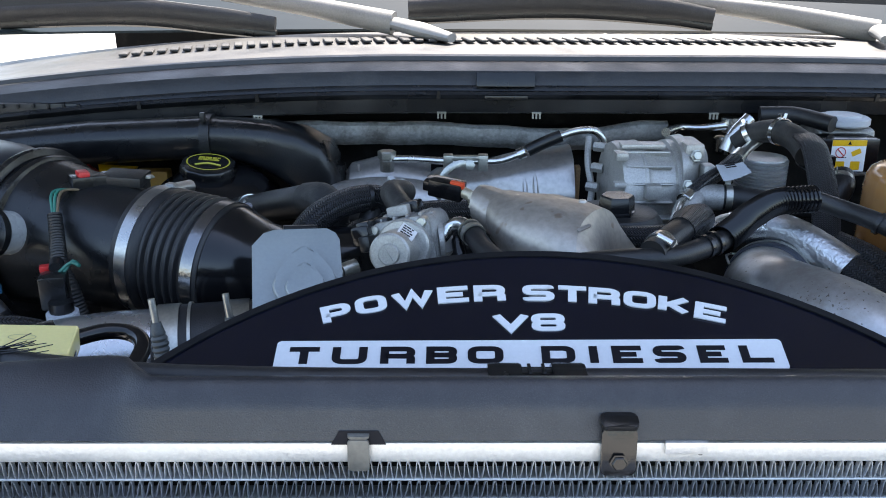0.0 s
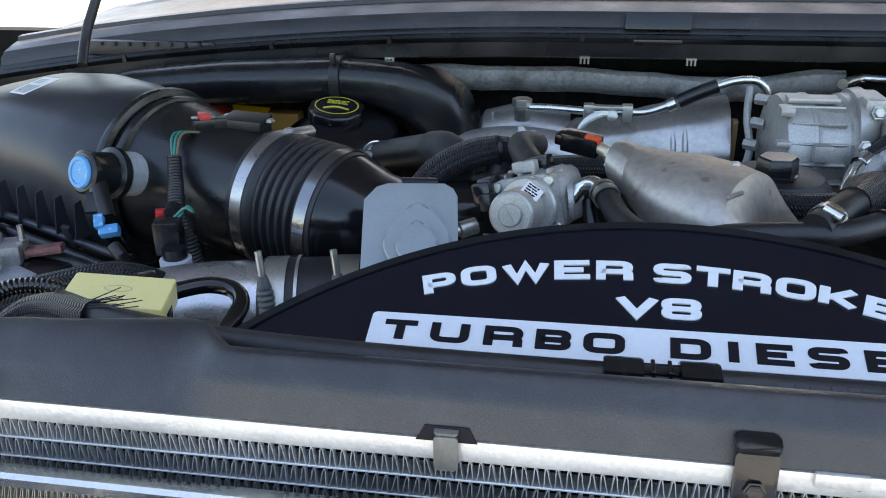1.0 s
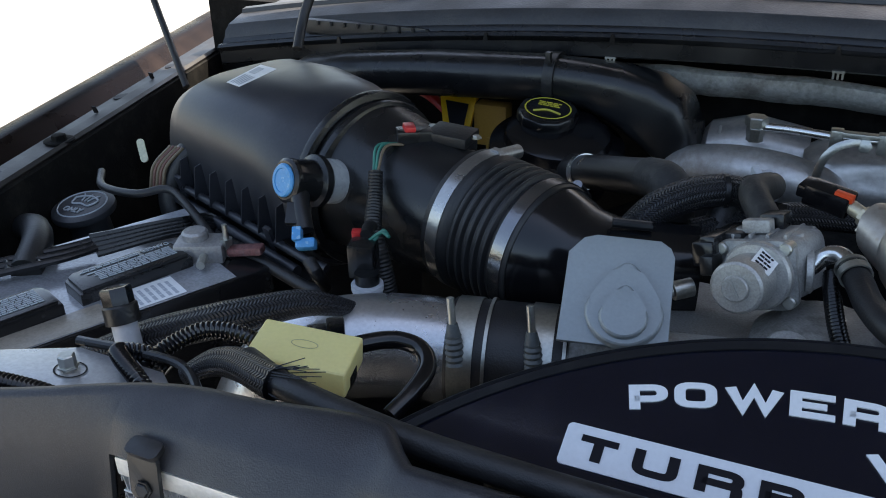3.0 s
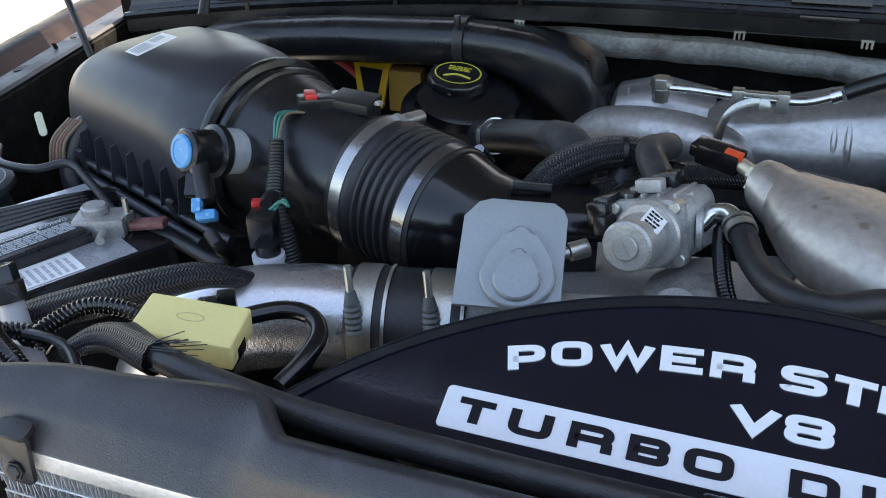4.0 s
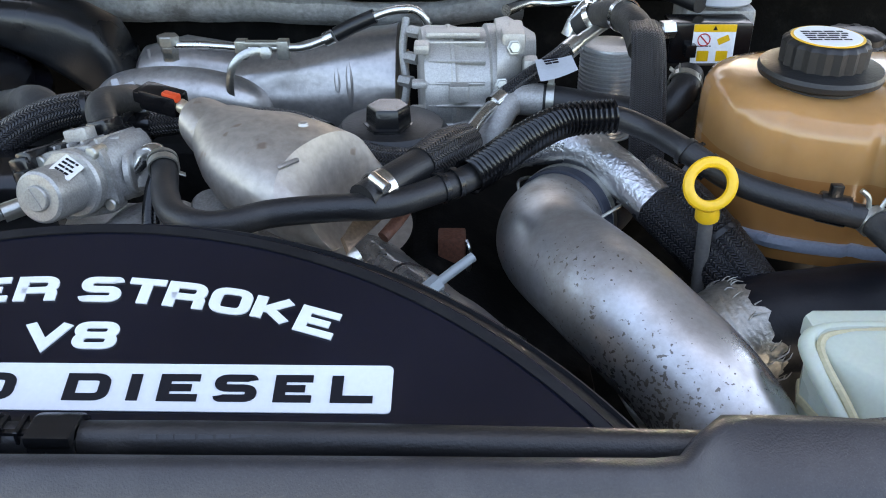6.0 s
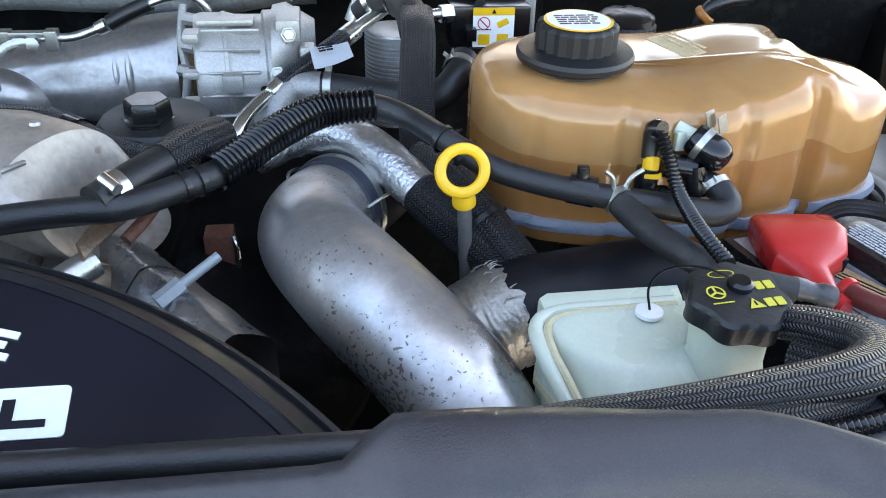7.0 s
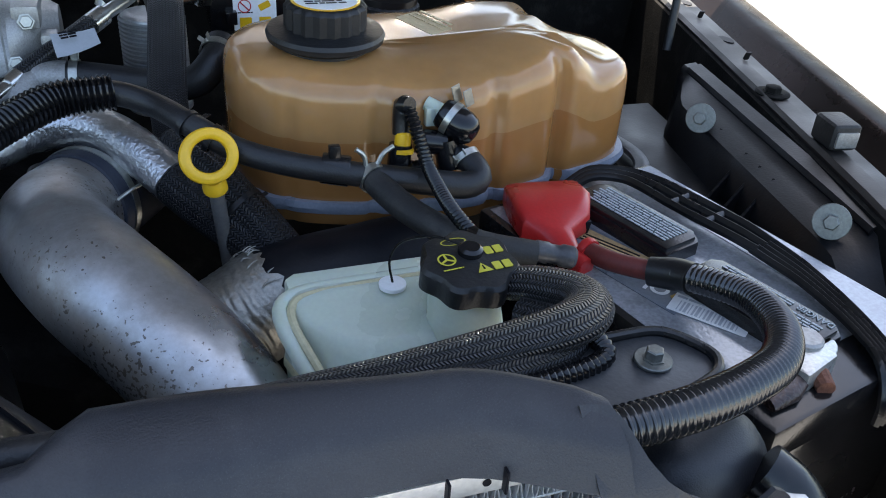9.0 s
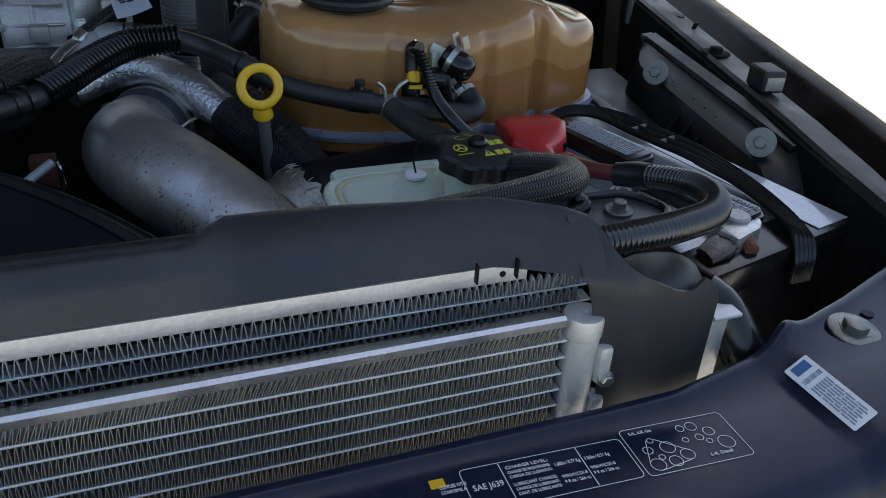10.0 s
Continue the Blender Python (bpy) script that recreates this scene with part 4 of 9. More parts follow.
# vent hose along the front of the cover, with its two clips
fh = thing("vent_hose", (0.1, 0.42, 1.24), "long black rubber hose lying along the front of the cover", "hose")
bm = BM()
hose(bm, [(-0.225, 0.460, 1.249), (-0.19, 0.446, 1.249), (-0.139, 0.4365, 1.248), (-0.091, 0.431, 1.2475), (-0.008, 0.428, 1.247), (0.10, 0.427, 1.247), (0.20, 0.427, 1.247), (0.30, 0.424, 1.248), (0.392, 0.420, 1.250)], 0.0075, 18, 0.008)
part("tube", bm, RUBBER, fh)
for x in (0.094, 0.130):
    bm = BM()
    lathe(bm, [(0.0078, -0.0095), (0.0098, -0.0095), (0.0104, -0.008), (0.0104, 0.008), (0.0098, 0.0095), (0.0078, 0.0095)], along((x, 0.4272, 1.2470), (x + 1, 0.4272, 1.2470)), 18, cap0=False, cap1=False)
    box(bm, (0.019, 0.012, 0.006), (x, 0.422, 1.2540), 0.0015)
    part("clip", bm, BLACK, fh, "black snap clip")
bm = BM()
box(bm, (0.020, 0.010, 0.008), (0.112, 0.427, 1.250), 0.001)
for dx in (-0.004, 0.004):
    box(bm, (0.002, 0.012, 0.014), (0.112 + dx, 0.426, 1.249), 0.0004, 1)
part("bridge", bm, BLACK, fh)
bm = BM()
bars(bm, basis((0.165, 0.4208, 1.2502), (1, 0, 0), (0, 0.55, 0.83)), 0.055, 0.005, 1, 0.9, 4, 0.0003, 5)
part("print", bm, material("faint_print", (0.045, 0.046, 0.05), 0.5, bump=0), fh)

# ---- grey bracket ----
gb = thing("bracket", (-0.05, 0.64, 1.17), "plain grey painted steel bracket with a pressed boss", "bracket")
GM = basis((-0.0575, 0.6485, 1.2325), (1, 0.17, 0.0), (-0.14, 0.80, 0.58))
bm = BM()
prism(bm, [(-0.036, -0.045), (0.036, -0.045), (0.0365, 0.024), (0.0335, 0.031), (0.0265, 0.036), (-0.017, 0.037), (-0.026, 0.034), (-0.0355, 0.022)], GM, 0.003, 0.0012)
part("plate", bm, GREY_PLATE, gb)
bm = BM()
for k, (sc, h0, h1) in enumerate(((1.0, 0.002, 0.0105), (0.62, 0.0105, 0.0155))):
    o = []
    for i in range(28):
        a = 2 * math.pi * i / 28
        r = 0.0258 * sc
        y = r * math.sin(a) * (1.35 if math.sin(a) > 0 else 1.0)
        x = r * math.cos(a) * (1 - 0.45 * max(0, math.sin(a)))
        o.append((x + 0.006, y - 0.021 - 0.006 * k))
    prism(bm, o, GM @ Matrix.Translation((0, 0, h0)), h1 - h0, 0.0028, 3)
part("boss", bm, GREY_PLATE, gb)

# ---- EGR valve ----
egr = thing("egr_valve", (0.03, 0.70, 1.18), "cast aluminium valve with a round slotted motor cap", "valve")
ED = Vector((-0.24, -0.93, 0.18)).normalized()
EC = Vector((0.017, 0.664, 1.2380))
bm = BM()
lathe(bm, [(0.0185, 0), (0.0185, 0.036), (0.0178, 0.039), (0.0160, 0.0405), (0.0092, 0.0407), (0.0090, 0.0425), (0.0082, 0.0433)], along(EC - ED * 0.0405, EC), 36)
EM = along(EC, EC + ED)
box(bm, (0.0016, 0.0150, 0.0010), EM @ Matrix.Translation((0, 0, 0.0030)) @ Matrix.Rotation(radians(35), 4, "Z"))
part("motor_cap", bm, CAST, egr, "pale cast cap with a slotted disc")
bm = BM()
ES, EU = Vector((0.93, -0.2, 0.25)), Vector((-0.2, 0.15, 0.95))
loft(bm, [(EC - ED * 0.036, ES, EU, 0.0200, 0.0195, 3), (EC - ED * 0.044 + Vector((0.003, 0, 0.001)), ES, EU, 0.0235, 0.0215, 4), (EC - ED * 0.060 + Vector((0.005, 0, 0.003)), ES, EU, 0.026, 0.0235, 4.5), (EC - ED * 0.090 + Vector((0.006, 0, 0.004)), ES, EU, 0.027, 0.0245, 4.5), (EC - ED * 0.100 + Vector((0.006, 0, 0.004)), ES, EU, 0.021, 0.020, 3)], 32)
for k, (d_, s_, u_) in enumerate(((0.066, -0.016, 0.026), (0.090, -0.012, 0.027), (0.066, 0.022, 0.022), (0.090, 0.024, 0.022))):
    c_ = EC - ED * d_ + ES.normalized() * s_ + EU.normalized() * u_
    lathe(bm, [(0.0045, -0.008), (0.0045, 0.003), (0.0035, 0.0038)], along(c_, c_ + EU), 10)
box(bm, (0.020, 0.012, 0.010), basis(EC - ED * 0.072 + Vector((-0.012, 0.0, 0.030)), ES, ED), 0.002)
part("body", bm, CAST_DARK, egr)
bm = BM()
LBL = basis(EC - ED * 0.021 + Vector((0.0095, 0.0, 0.0165)), Vector((0.84, -0.16, -0.50)), Vector((0.25, 0.93, 0.10)))
prism(bm, rounded(0.015, 0.020, 0.001), LBL, 0.0010)
lab = part("label", bm, PAPER, egr, "small white printed label")
bm = BM()
bars(bm, LBL @ Matrix.Translation((-0.0055, -0.008, 0.0010)), 0.011, 0.016, 4, 0.8, 8, 0.0002, 3)
part("print", bm, INK, lab)
bm = BM()
rod(bm, EC - ED * 0.07 + Vector((0.018, 0, -0.004)), (0.062, 0.722, 1.232), 0.0155, 0.0135, 24)
lathe(bm, [(0.0155, 0), (0.016, 0.004), (0.0148, 0.005)], along((0.058, 0.720, 1.2315), (0.075, 0.722, 1.233)), 24)
part("outlet", bm, CAST, egr)
bm = BM()
box(bm, (0.016, 0.040, 0.020), basis(EC - ED * 0.078 + Vector((-0.024, 0.0, 0.014)), ES, ED), 0.003)
box(bm, (0.018, 0.022, 0.012), basis(EC - ED * 0.092 + Vector((-0.006, 0.0, 0.032)), ES, ED), 0.003)
part("connector", bm, BLACK, egr, "black plastic connector")
bm = BM()
rod(bm, (-0.026, 0.692, 1.212), (-0.014, 0.700, 1.214), 0.007, None, 14)
rod(bm, (-0.030, 0.690, 1.211), (-0.026, 0.692, 1.212), 0.0045, None, 12)
part("nipple", bm, ZINC, egr)
bm = BM()
lathe(bm, [(0.0125, 0), (0.0140, 0.001), (0.0140, 0.010), (0.0125, 0.011)], along((0.016, 0.846, 1.2385), (0.026, 0.851, 1.2405)), 24)
box(bm, (0.006, 0.014, 0.012), basis((0.012, 0.838, 1.252), (0.9, 0.4, 0.1), (-0.4, 0.9, 0.2)), 0.0015)
part("hose_clip", bm, PAPER_GREY, egr, "pale grey hose clip")
bm = BM()
hose(bm, [(0.022, 0.849, 1.2395), (0.008, 0.840, 1.2375), (-0.006, 0.825, 1.228), (-0.012, 0.808, 1.21)], 0.0122, 18, 0.005)
part("vacuum_hose", bm, RUBBER, egr)

bm = BM()
lathe(bm, [(0.0225, 0.028), (0.0240, 0.030), (0.0240, 0.036), (0.0225, 0.038), (0.0215, 0.040), (0.0215, 0.060), (0.0228, 0.062), (0.0228, 0.068), (0.020, 0.070)], along(EC + Vector((0.003, 0, 0.002)), EC - ED + Vector((0.003, 0, 0.002))), 32)
part("gear_housing", bm, CAST, egr, "round cast housing with two rings")
bm = BM()
hose(bm, [EC - ED * 0.085 + Vector((0.002, 0, 0.012)), (0.014, 0.795, 1.252), (0.019, 0.826, 1.247), (0.024, 0.848, 1.240)], [0.012, 0.0115, 0.0118, 0.012], 18, 0.005)
part("inlet_pipe", bm, RUBBER_DULL, egr, "short grey-black inlet pipe")
for k, (dd, ss_, uu) in enumerate(((0.030, -0.027, 0.010), (0.052, -0.031, 0.016), (0.080, -0.030, 0.020), (0.060, -0.024, -0.008))):
    bm = BM()
    box(bm, (0.010, 0.020 + 0.004 * k, 0.014), basis(EC - ED * dd + ES.normalized() * ss_ + EU.normalized() * uu, ES, ED), 0.002)
    part("plug_block", bm, BLACK, egr)
bm = BM()
FP = basis(EC - ED * 0.047, ES, EU)
prism(bm, rounded(0.056, 0.050, 0.010), FP, 0.006, 0.0012)
part("flange_plate", bm, CAST_DARK, egr, "bolted flange plate")
for sx, sy in ((-1, -1), (1, -1), (1, 1), (-1, 1)):
    c_ = FP @ Vector((sx * 0.022, sy * 0.019, 0.0))
    bm = BM()
    lathe(bm, [(0.0046, -0.004), (0.0046, 0.009), (0.0036, 0.010)], along(c_, c_ + ED), 12)
    part("screw", bm, ZINC, egr)
for k in range(4):
    bm = BM()
    box(bm, (0.0025, 0.046, 0.006), basis(EC - ED * 0.074 + ES.normalized() * (-0.018 + 0.012 * k) + EU.normalized() * 0.0245, ES, ED), 0.0008, 1)
    part("rib", bm, CAST_DARK, egr)
bm = BM()
box(bm, (0.012, 0.062, 0.026), basis(EC - ED * 0.070 + Vector((-0.033, 0.0, 0.010)), ES, ED), 0.003)
box(bm, (0.016, 0.018, 0.018), basis(EC - ED * 0.046 + Vector((-0.036, 0.0, 0.010)), ES, ED), 0.003)
part("harness_plug", bm, BLACK_GLOSS, egr, "long black plug on the valve")

# ---- coolant hose with corrugated guard ----
ch_ = thing("coolant_hose", (0.3, 0.68, 1.21), "black rubber coolant hose crossing the engine, partly in corrugated guard", "hose")
bm = BM()
hose(bm, [(0.060, 0.722, 1.232), (0.069, 0.726, 1.242), (0.079, 0.722, 1.246), (0.0875, 0.709, 1.2425)], 0.0065, 18, 0.003)
part("metal_elbow", bm, BRIGHT, ch_, "bright metal elbow")
bm = BM()
hose(bm, [(0.0865, 0.712, 1.2425), (0.0925, 0.695, 1.239), (0.0985, 0.673, 1.237), (0.113, 0.645, 1.236), (0.140, 0.631, 1.236), (0.175, 0.645, 1.237), (0.212, 0.651, 1.238), (0.248, 0.654, 1.239), (0.279, 0.671, 1.241), (0.306, 0.692, 1.243), (0.34, 0.728, 1.251), (0.372, 0.752, 1.257), (0.405, 0.762, 1.258), (0.434, 0.753, 1.251), (0.458, 0.722, 1.246), (0.487, 0.706, 1.232), (0.522, 0.690, 1.225), (0.565, 0.678, 1.219)],
     [0.0092] * 11 + [0.0088] * 7, 20, 0.005)
part("tube", bm, RUBBER, ch_)
bm = BM()
hose(bm, [(0.301, 0.688, 1.2425), (0.320, 0.707, 1.247), (0.34, 0.729, 1.252), (0.372, 0.753, 1.258), (0.409, 0.760, 1.259)], 0.0130, 22, corr=(0.0040, 0.0022), caps=False)
part("corrugated_guard", bm, BLACK_GLOSS, ch_, "split corrugated plastic guard")
bm = BM()
tie(bm, (0.292, 0.680, 1.242), (0.8, 0.6, 0.05), 0.0098)
part("cable_tie", bm, BLACK, ch_)
for p_, d_ in (((0.283, 0.674, 1.2413), (0.8, 0.6, 0.05)), ((0.456, 0.724, 1.246), (0.6, -0.7, -0.3)), ((0.470, 0.714, 1.239), (0.7, -0.4, -0.4))):
    bm = BM()
    tie(bm, p_, d_, 0.0094)
    part("cable_tie", bm, BLACK, ch_)
bm = BM()
clamp(bm, (0.0885, 0.706, 1.2418), (0.3, -0.9, -0.2), 0.0097, 0.006, True, -50)
clamp(bm, (0.0860, 0.713, 1.2428), (0.3, -0.9, -0.2), 0.0097, 0.003, False)
part("spring_clamp", bm, ZINC, ch_, "bright spring clamp")

# thin corrugated harness beside it
bm = BM()
hose(bm, [(0.076, 0.728, 1.228), (0.078, 0.705, 1.222), (0.084, 0.675, 1.212), (0.094, 0.648, 1.200), (0.10, 0.62, 1.19)], 0.0062, 14, corr=(0.003, 0.0009))
solo("corrugated_harness", bm, BLACK_GLOSS, "thin black corrugated wiring conduit beside the coolant hose", "conduit")

# ---- intake cast manifold in front ----
im = thing("intake_manifold", (0.02, 0.63, 1.0), "dirty cast aluminium intake housing behind the cover", "manifold")
bm = BM()
hose(bm, [(-0.06, 0.635, 1.165), (0.0, 0.637, 1.172), (0.06, 0.63, 1.178), (0.11, 0.615, 1.175), (0.16, 0.60, 1.165)], [0.034, 0.036, 0.038, 0.036, 0.03], 28, 0.01)
part("runner", bm, CAST_DARK, im)
bm = BM()
box(bm, (0.24, 0.16, 0.14), (0.05, 0.72, 1.10), 0.015, 3)
loft(bm, [((0.075, 0.69, 1.16), (1, 0, 0), (0, 1, 0), 0.05, 0.05, 2.5), ((0.075, 0.695, 1.19), (1, 0, 0), (0, 1, 0), 0.045, 0.045, 2.5), ((0.078, 0.70, 1.205), (1, 0, 0), (0, 1, 0), 0.03, 0.03, 2)], 24)
for x, y in ((0.055, 0.655), (0.115, 0.72)):
    lathe(bm, [(0.015, 0), (0.015, 0.012), (0.013, 0.014)], basis((x, y, 1.197), (1, 0, 0), (0, 0.9, 0.35)), 20)
part("casting", bm, CAST_DARK, im)
for x, y in ((0.055, 0.655), (0.115, 0.72)):
    bm = BM()
    lathe(bm, [(0.008, 0), (0.008, 0.0006)], basis((x, y, 1.2112), (1, 0, 0), (0, 0.9, 0.35)), 16)
    part("bolt_hole", bm, INK, im)

# ---- up-pipe: swept sheet-metal elbow ----
up = thing("exhaust_elbow", (0.18, 0.72, 1.1), "wide swept grey metal elbow, brown heat tint at its outlet", "pipe")
bm = BM()
V1, V2 = Vector((0.66, 0.75, 0.05)), Vector((-0.15, 0.08, 0.98))
loft(bm, [((0.097, 0.770, 1.251), V1, V2, 0.014, 0.014, 2), ((0.100, 0.768, 1.250), V1, V2, 0.019, 0.019, 2), ((0.106, 0.764, 1.248), V1, V2, 0.0215, 0.021, 2), ((0.118, 0.756, 1.243), V1, V2, 0.0245, 0.0235, 2), ((0.122, 0.753, 1.2415), V1, V2, 0.029, 0.026, 2.1), ((0.136, 0.743, 1.237), V1, V2, 0.038, 0.030, 2.1),
          ((0.156, 0.731, 1.234), V1, V2, 0.048, 0.034, 2.2), ((0.180, 0.717, 1.230), (0.6, 0.8, 0), V2, 0.053, 0.036, 2.3), ((0.204, 0.707, 1.224), (0.5, 0.86, 0), (-0.3, 0.1, 0.95), 0.055, 0.038, 2.4),
          ((0.224, 0.704, 1.212), (0.4, 0.9, 0), (-0.6, 0.1, 0.8), 0.052, 0.038, 2.3), ((0.231, 0.704, 1.200), (0.38, 0.92, 0), (-0.75, 0.1, 0.6), 0.044, 0.030, 2.2), ((0.233, 0.704, 1.190), (0.38, 0.92, 0), (-0.8, 0.1, 0.5), 0.03, 0.02, 2)], 44)
part("elbow", bm, SHEET_WARM, up)
bm = BM()
prism(bm, rounded(0.016, 0.003, 0.001), basis((0.181, 0.682, 1.2545), (0.75, 0.6, 0.1), (-0.6, 0.7, 0.45)), 0.002, 0.0005)
part("weld_mark", bm, SHEET, up)
bm = BM()
lathe(bm, [(0.004, 0), (0.003, 0.002)], (0.186, 0.722, 1.2665), 10)
part("weld_mark", bm, SHEET, up)
bm = BM()
hose(bm, [(0.256, 0.742, 1.212), (0.262, 0.715, 1.218), (0.256, 0.684, 1.216), (0.243, 0.664, 1.208)], 0.0044, 12, 0.006)
part("outlet_seam", bm, RUST, up, "rust-brown seam")
bm = BM()
hose(bm, [(0.12, 0.625, 1.165), (0.16, 0.628, 1.178), (0.205, 0.650, 1.178), (0.236, 0.69, 1.170)], 0.017, 18, 0.008)
part("outlet", bm, speckled(material("browned_outlet_steel", (0.20, 0.145, 0.10), 0.5, 0.6, var=0.35, bump=0.3, dust=0.4, dust_color=(0.12, 0.08, 0.055)), (0.06, 0.04, 0.03), 90.0, 0.68, 0.6), up, "brown heat-stained outlet")
bm = BM()
prism(bm, [(-0.030, -0.004), (0.026, -0.004), (0.030, 0.002), (0.010, 0.012), (-0.024, 0.006)], basis((0.232, 0.672, 1.213), (0.45, 0.87, 0.1), (-0.7, 0.3, 0.6)), 0.004, 0.001)
part("weld_flange", bm, material("brown_weld_plate", (0.27, 0.18, 0.12), 0.45, 0.6, var=0.4, bump=0.4), up, "brown stained weld flange")

# temperature sensor and its orange-locked connector
ts = thing("sensor", (0.09, 0.77, 1.24), "pale metal sensor with a black plug and orange lock", "sensor")
bm = BM()
rod(bm, (0.090, 0.776, 1.256), (0.107, 0.765, 1.250), 0.0075, 0.009, 6)
rod(bm, (0.082, 0.781, 1.259), (0.091, 0.775, 1.256), 0.0055, None, 14)
box(bm, (0.006, 0.014, 0.020), basis((0.0945, 0.766, 1.250), (0.8, -0.5, -0.2), (0.3, 0.5, 0.8)), 0.001)
part("body", bm, material("pale_brass", (0.52, 0.46, 0.34), 0.4, 0.6, var=0.2), ts)
bm = BM()
box(bm, (0.034, 0.018, 0.017), basis((0.067, 0.789, 1.2605), (0.9, -0.35, -0.1), (0.35, 0.9, 0.1)), 0.0025)
box(bm, (0.020, 0.020, 0.010), basis((0.056, 0.795, 1.263), (0.9, -0.35, -0.1), (0.35, 0.9, 0.1)), 0.002)
plug = part("plug", bm, BLACK_GLOSS, ts)
bm = BM()
box(bm, (0.014, 0.006, 0.006), basis((0.0765, 0.7795, 1.2665), (0.9, -0.35, -0.1), (0.35, 0.9, 0.1)), 0.0012)
part("lock", bm, ORANGE, plug, "orange-red lock")

# ---- oil filter cap ----
of = thing("oil_filter_cap", (0.25, 0.84, 1.15), "black plastic oil filter lid with a hexagonal top", "filter cap")
bm = BM()
lathe(bm, [(0.060, 0), (0.060, 0.030), (0.058, 0.040), (0.050, 0.049), (0.025, 0.055)], Matrix.Translation((0.240, 0.832, 1.176)) @ Matrix.Diagonal((0.84, 0.84, 1, 1)), 40)
part("lid", bm, BLACK_MATT, of)
bm = BM()
lathe(bm, [(0.021, 0), (0.021, 0.004), (0.0185, 0.005), (0.0175, 0.018), (0.016, 0.020)], (0.238, 0.818, 1.226), 6)
lathe(bm, [(0.0195, 0), (0.0195, 0.003)], (0.238, 0.818, 1.2255), 24)
part("hexagon", bm, BLACK, of)

# ---- sock-covered hose stub ----
ss = thing("hose_stub", (0.27, 0.70, 1.22), "short black hose with a worm clamp and woven sock", "hose")
bm = BM()
hose(bm, [(0.233, 0.652, 1.243), (0.252, 0.676, 1.246), (0.272, 0.702, 1.247)], [0.0115, 0.012, 0.0125], 18, 0.005)
part("tube", bm, RUBBER, ss)
bm = BM()
hose(bm, [(0.268, 0.697, 1.247), (0.285, 0.722, 1.247), (0.300, 0.748, 1.243)], [0.0135, 0.0165, 0.0145], 20, 0.003)
part("sock", bm, BRAID_DARK, ss, "crumpled woven sock")
bm = BM()
clamp(bm, (0.243, 0.665, 1.2445), (0.6, 0.75, 0.05), 0.0122, 0.009, False)
rod(bm, (0.249, 0.650, 1.2525), (0.239, 0.659, 1.2565), 0.004, None, 12)
part("worm_clamp", bm, BRIGHT, ss, "bright worm-drive clamp")
bm = BM()
box(bm, (0.010, 0.012, 0.004), basis((0.280, 0.690, 1.244), (0.6, 0.75, 0), (-0.7, 0.6, 0.3)), 0.001)
part("tab", bm, BLACK, ss)

# ---- lower right linkage ----
lk = thing("support_strut", (0.25, 0.64, 1.1), "grey metal strut and threaded stud beside the elbow", "strut")
bm = BM()
rod(bm, (0.166, 0.60, 1.185), (0.225, 0.655, 1.20), 0.010, None, 14)
part("bar", bm, ZINC, lk)
bm = BM()
rod(bm, (0.276, 0.624, 1.194), (0.304, 0.643, 1.207), 0.0034, None, 12)
rod(bm, (0.268, 0.618, 1.190), (0.282, 0.628, 1.197), 0.0062, None, 6)
part("stud", bm, GREY_PLATE, lk)
bm = BM()
rod(bm, (0.233, 0.60, 1.18), (0.233, 0.60, 1.203), 0.003, None, 8)
part("pin", bm, GREY_PLATE, lk)
# ---- pressed valve cover under the elbow ----
vc = thing("valve_cover", (0.27, 0.64, 1.1), "worn grey pressed metal valve cover with a bright folded edge", "valve cover")
VA, VB = Vector((0.196, 0.728, 1.197)), Vector((0.316, 0.576, 1.193))
VN = Vector(((VB - VA).y, -(VB - VA).x, 0)).normalized() * -1


def valve_ring(s, lift=0.0):
    """The folded section, s along the ridge."""
    return [VA.lerp(VB, s) + VN * a + Vector((0, 0, z + lift)) for a, z in ((-0.062, -0.075), (-0.030, -0.030), (-0.012, -0.008), (-0.0045, -0.001), (0.0, 0.0), (0.004, -0.0008), (0.012, -0.005), (0.022, -0.012), (0.026, -0.016), (0.028, -0.024), (0.030, -0.07))]


bm = BM()
rings(bm, [valve_ring(k / 24, 0.0008 * math.sin(k * 1.1)) for k in range(25)], False, False, False)
part("cover", bm, blotched(material("worn_pressed_steel", (0.27, 0.27, 0.27), 0.32, 0.85, var=0.2, bump=0.25, fine=240, dust=0.25, dust_color=(0.12, 0.11, 0.10)), (0.13, 0.12, 0.11), 24.0, 0.54, 0.6), vc, sharp=1.2)
bm = BM()
rings(bm, [valve_ring(s, 0.0009) for s in (0.498, 0.506)], False, False, False)
part("joint", bm, INK, vc)
bc = thing("connector", (0.29, 0.75, 1.13), "rust-brown square connector beside the pipe", "connector")
bm = BM()
box(bm, (0.022, 0.020, 0.030), (0.290, 0.750, 1.150), 0.002)
part("body", bm, RUST, bc)
bm = BM()
hose(bm, [(0.301, 0.742, 1.163), (0.3035, 0.738, 1.158), (0.3035, 0.738, 1.140), (0.300, 0.742, 1.136)], 0.0018, 8, 0.003)
part("wire_clip", bm, BRIGHT, bc)

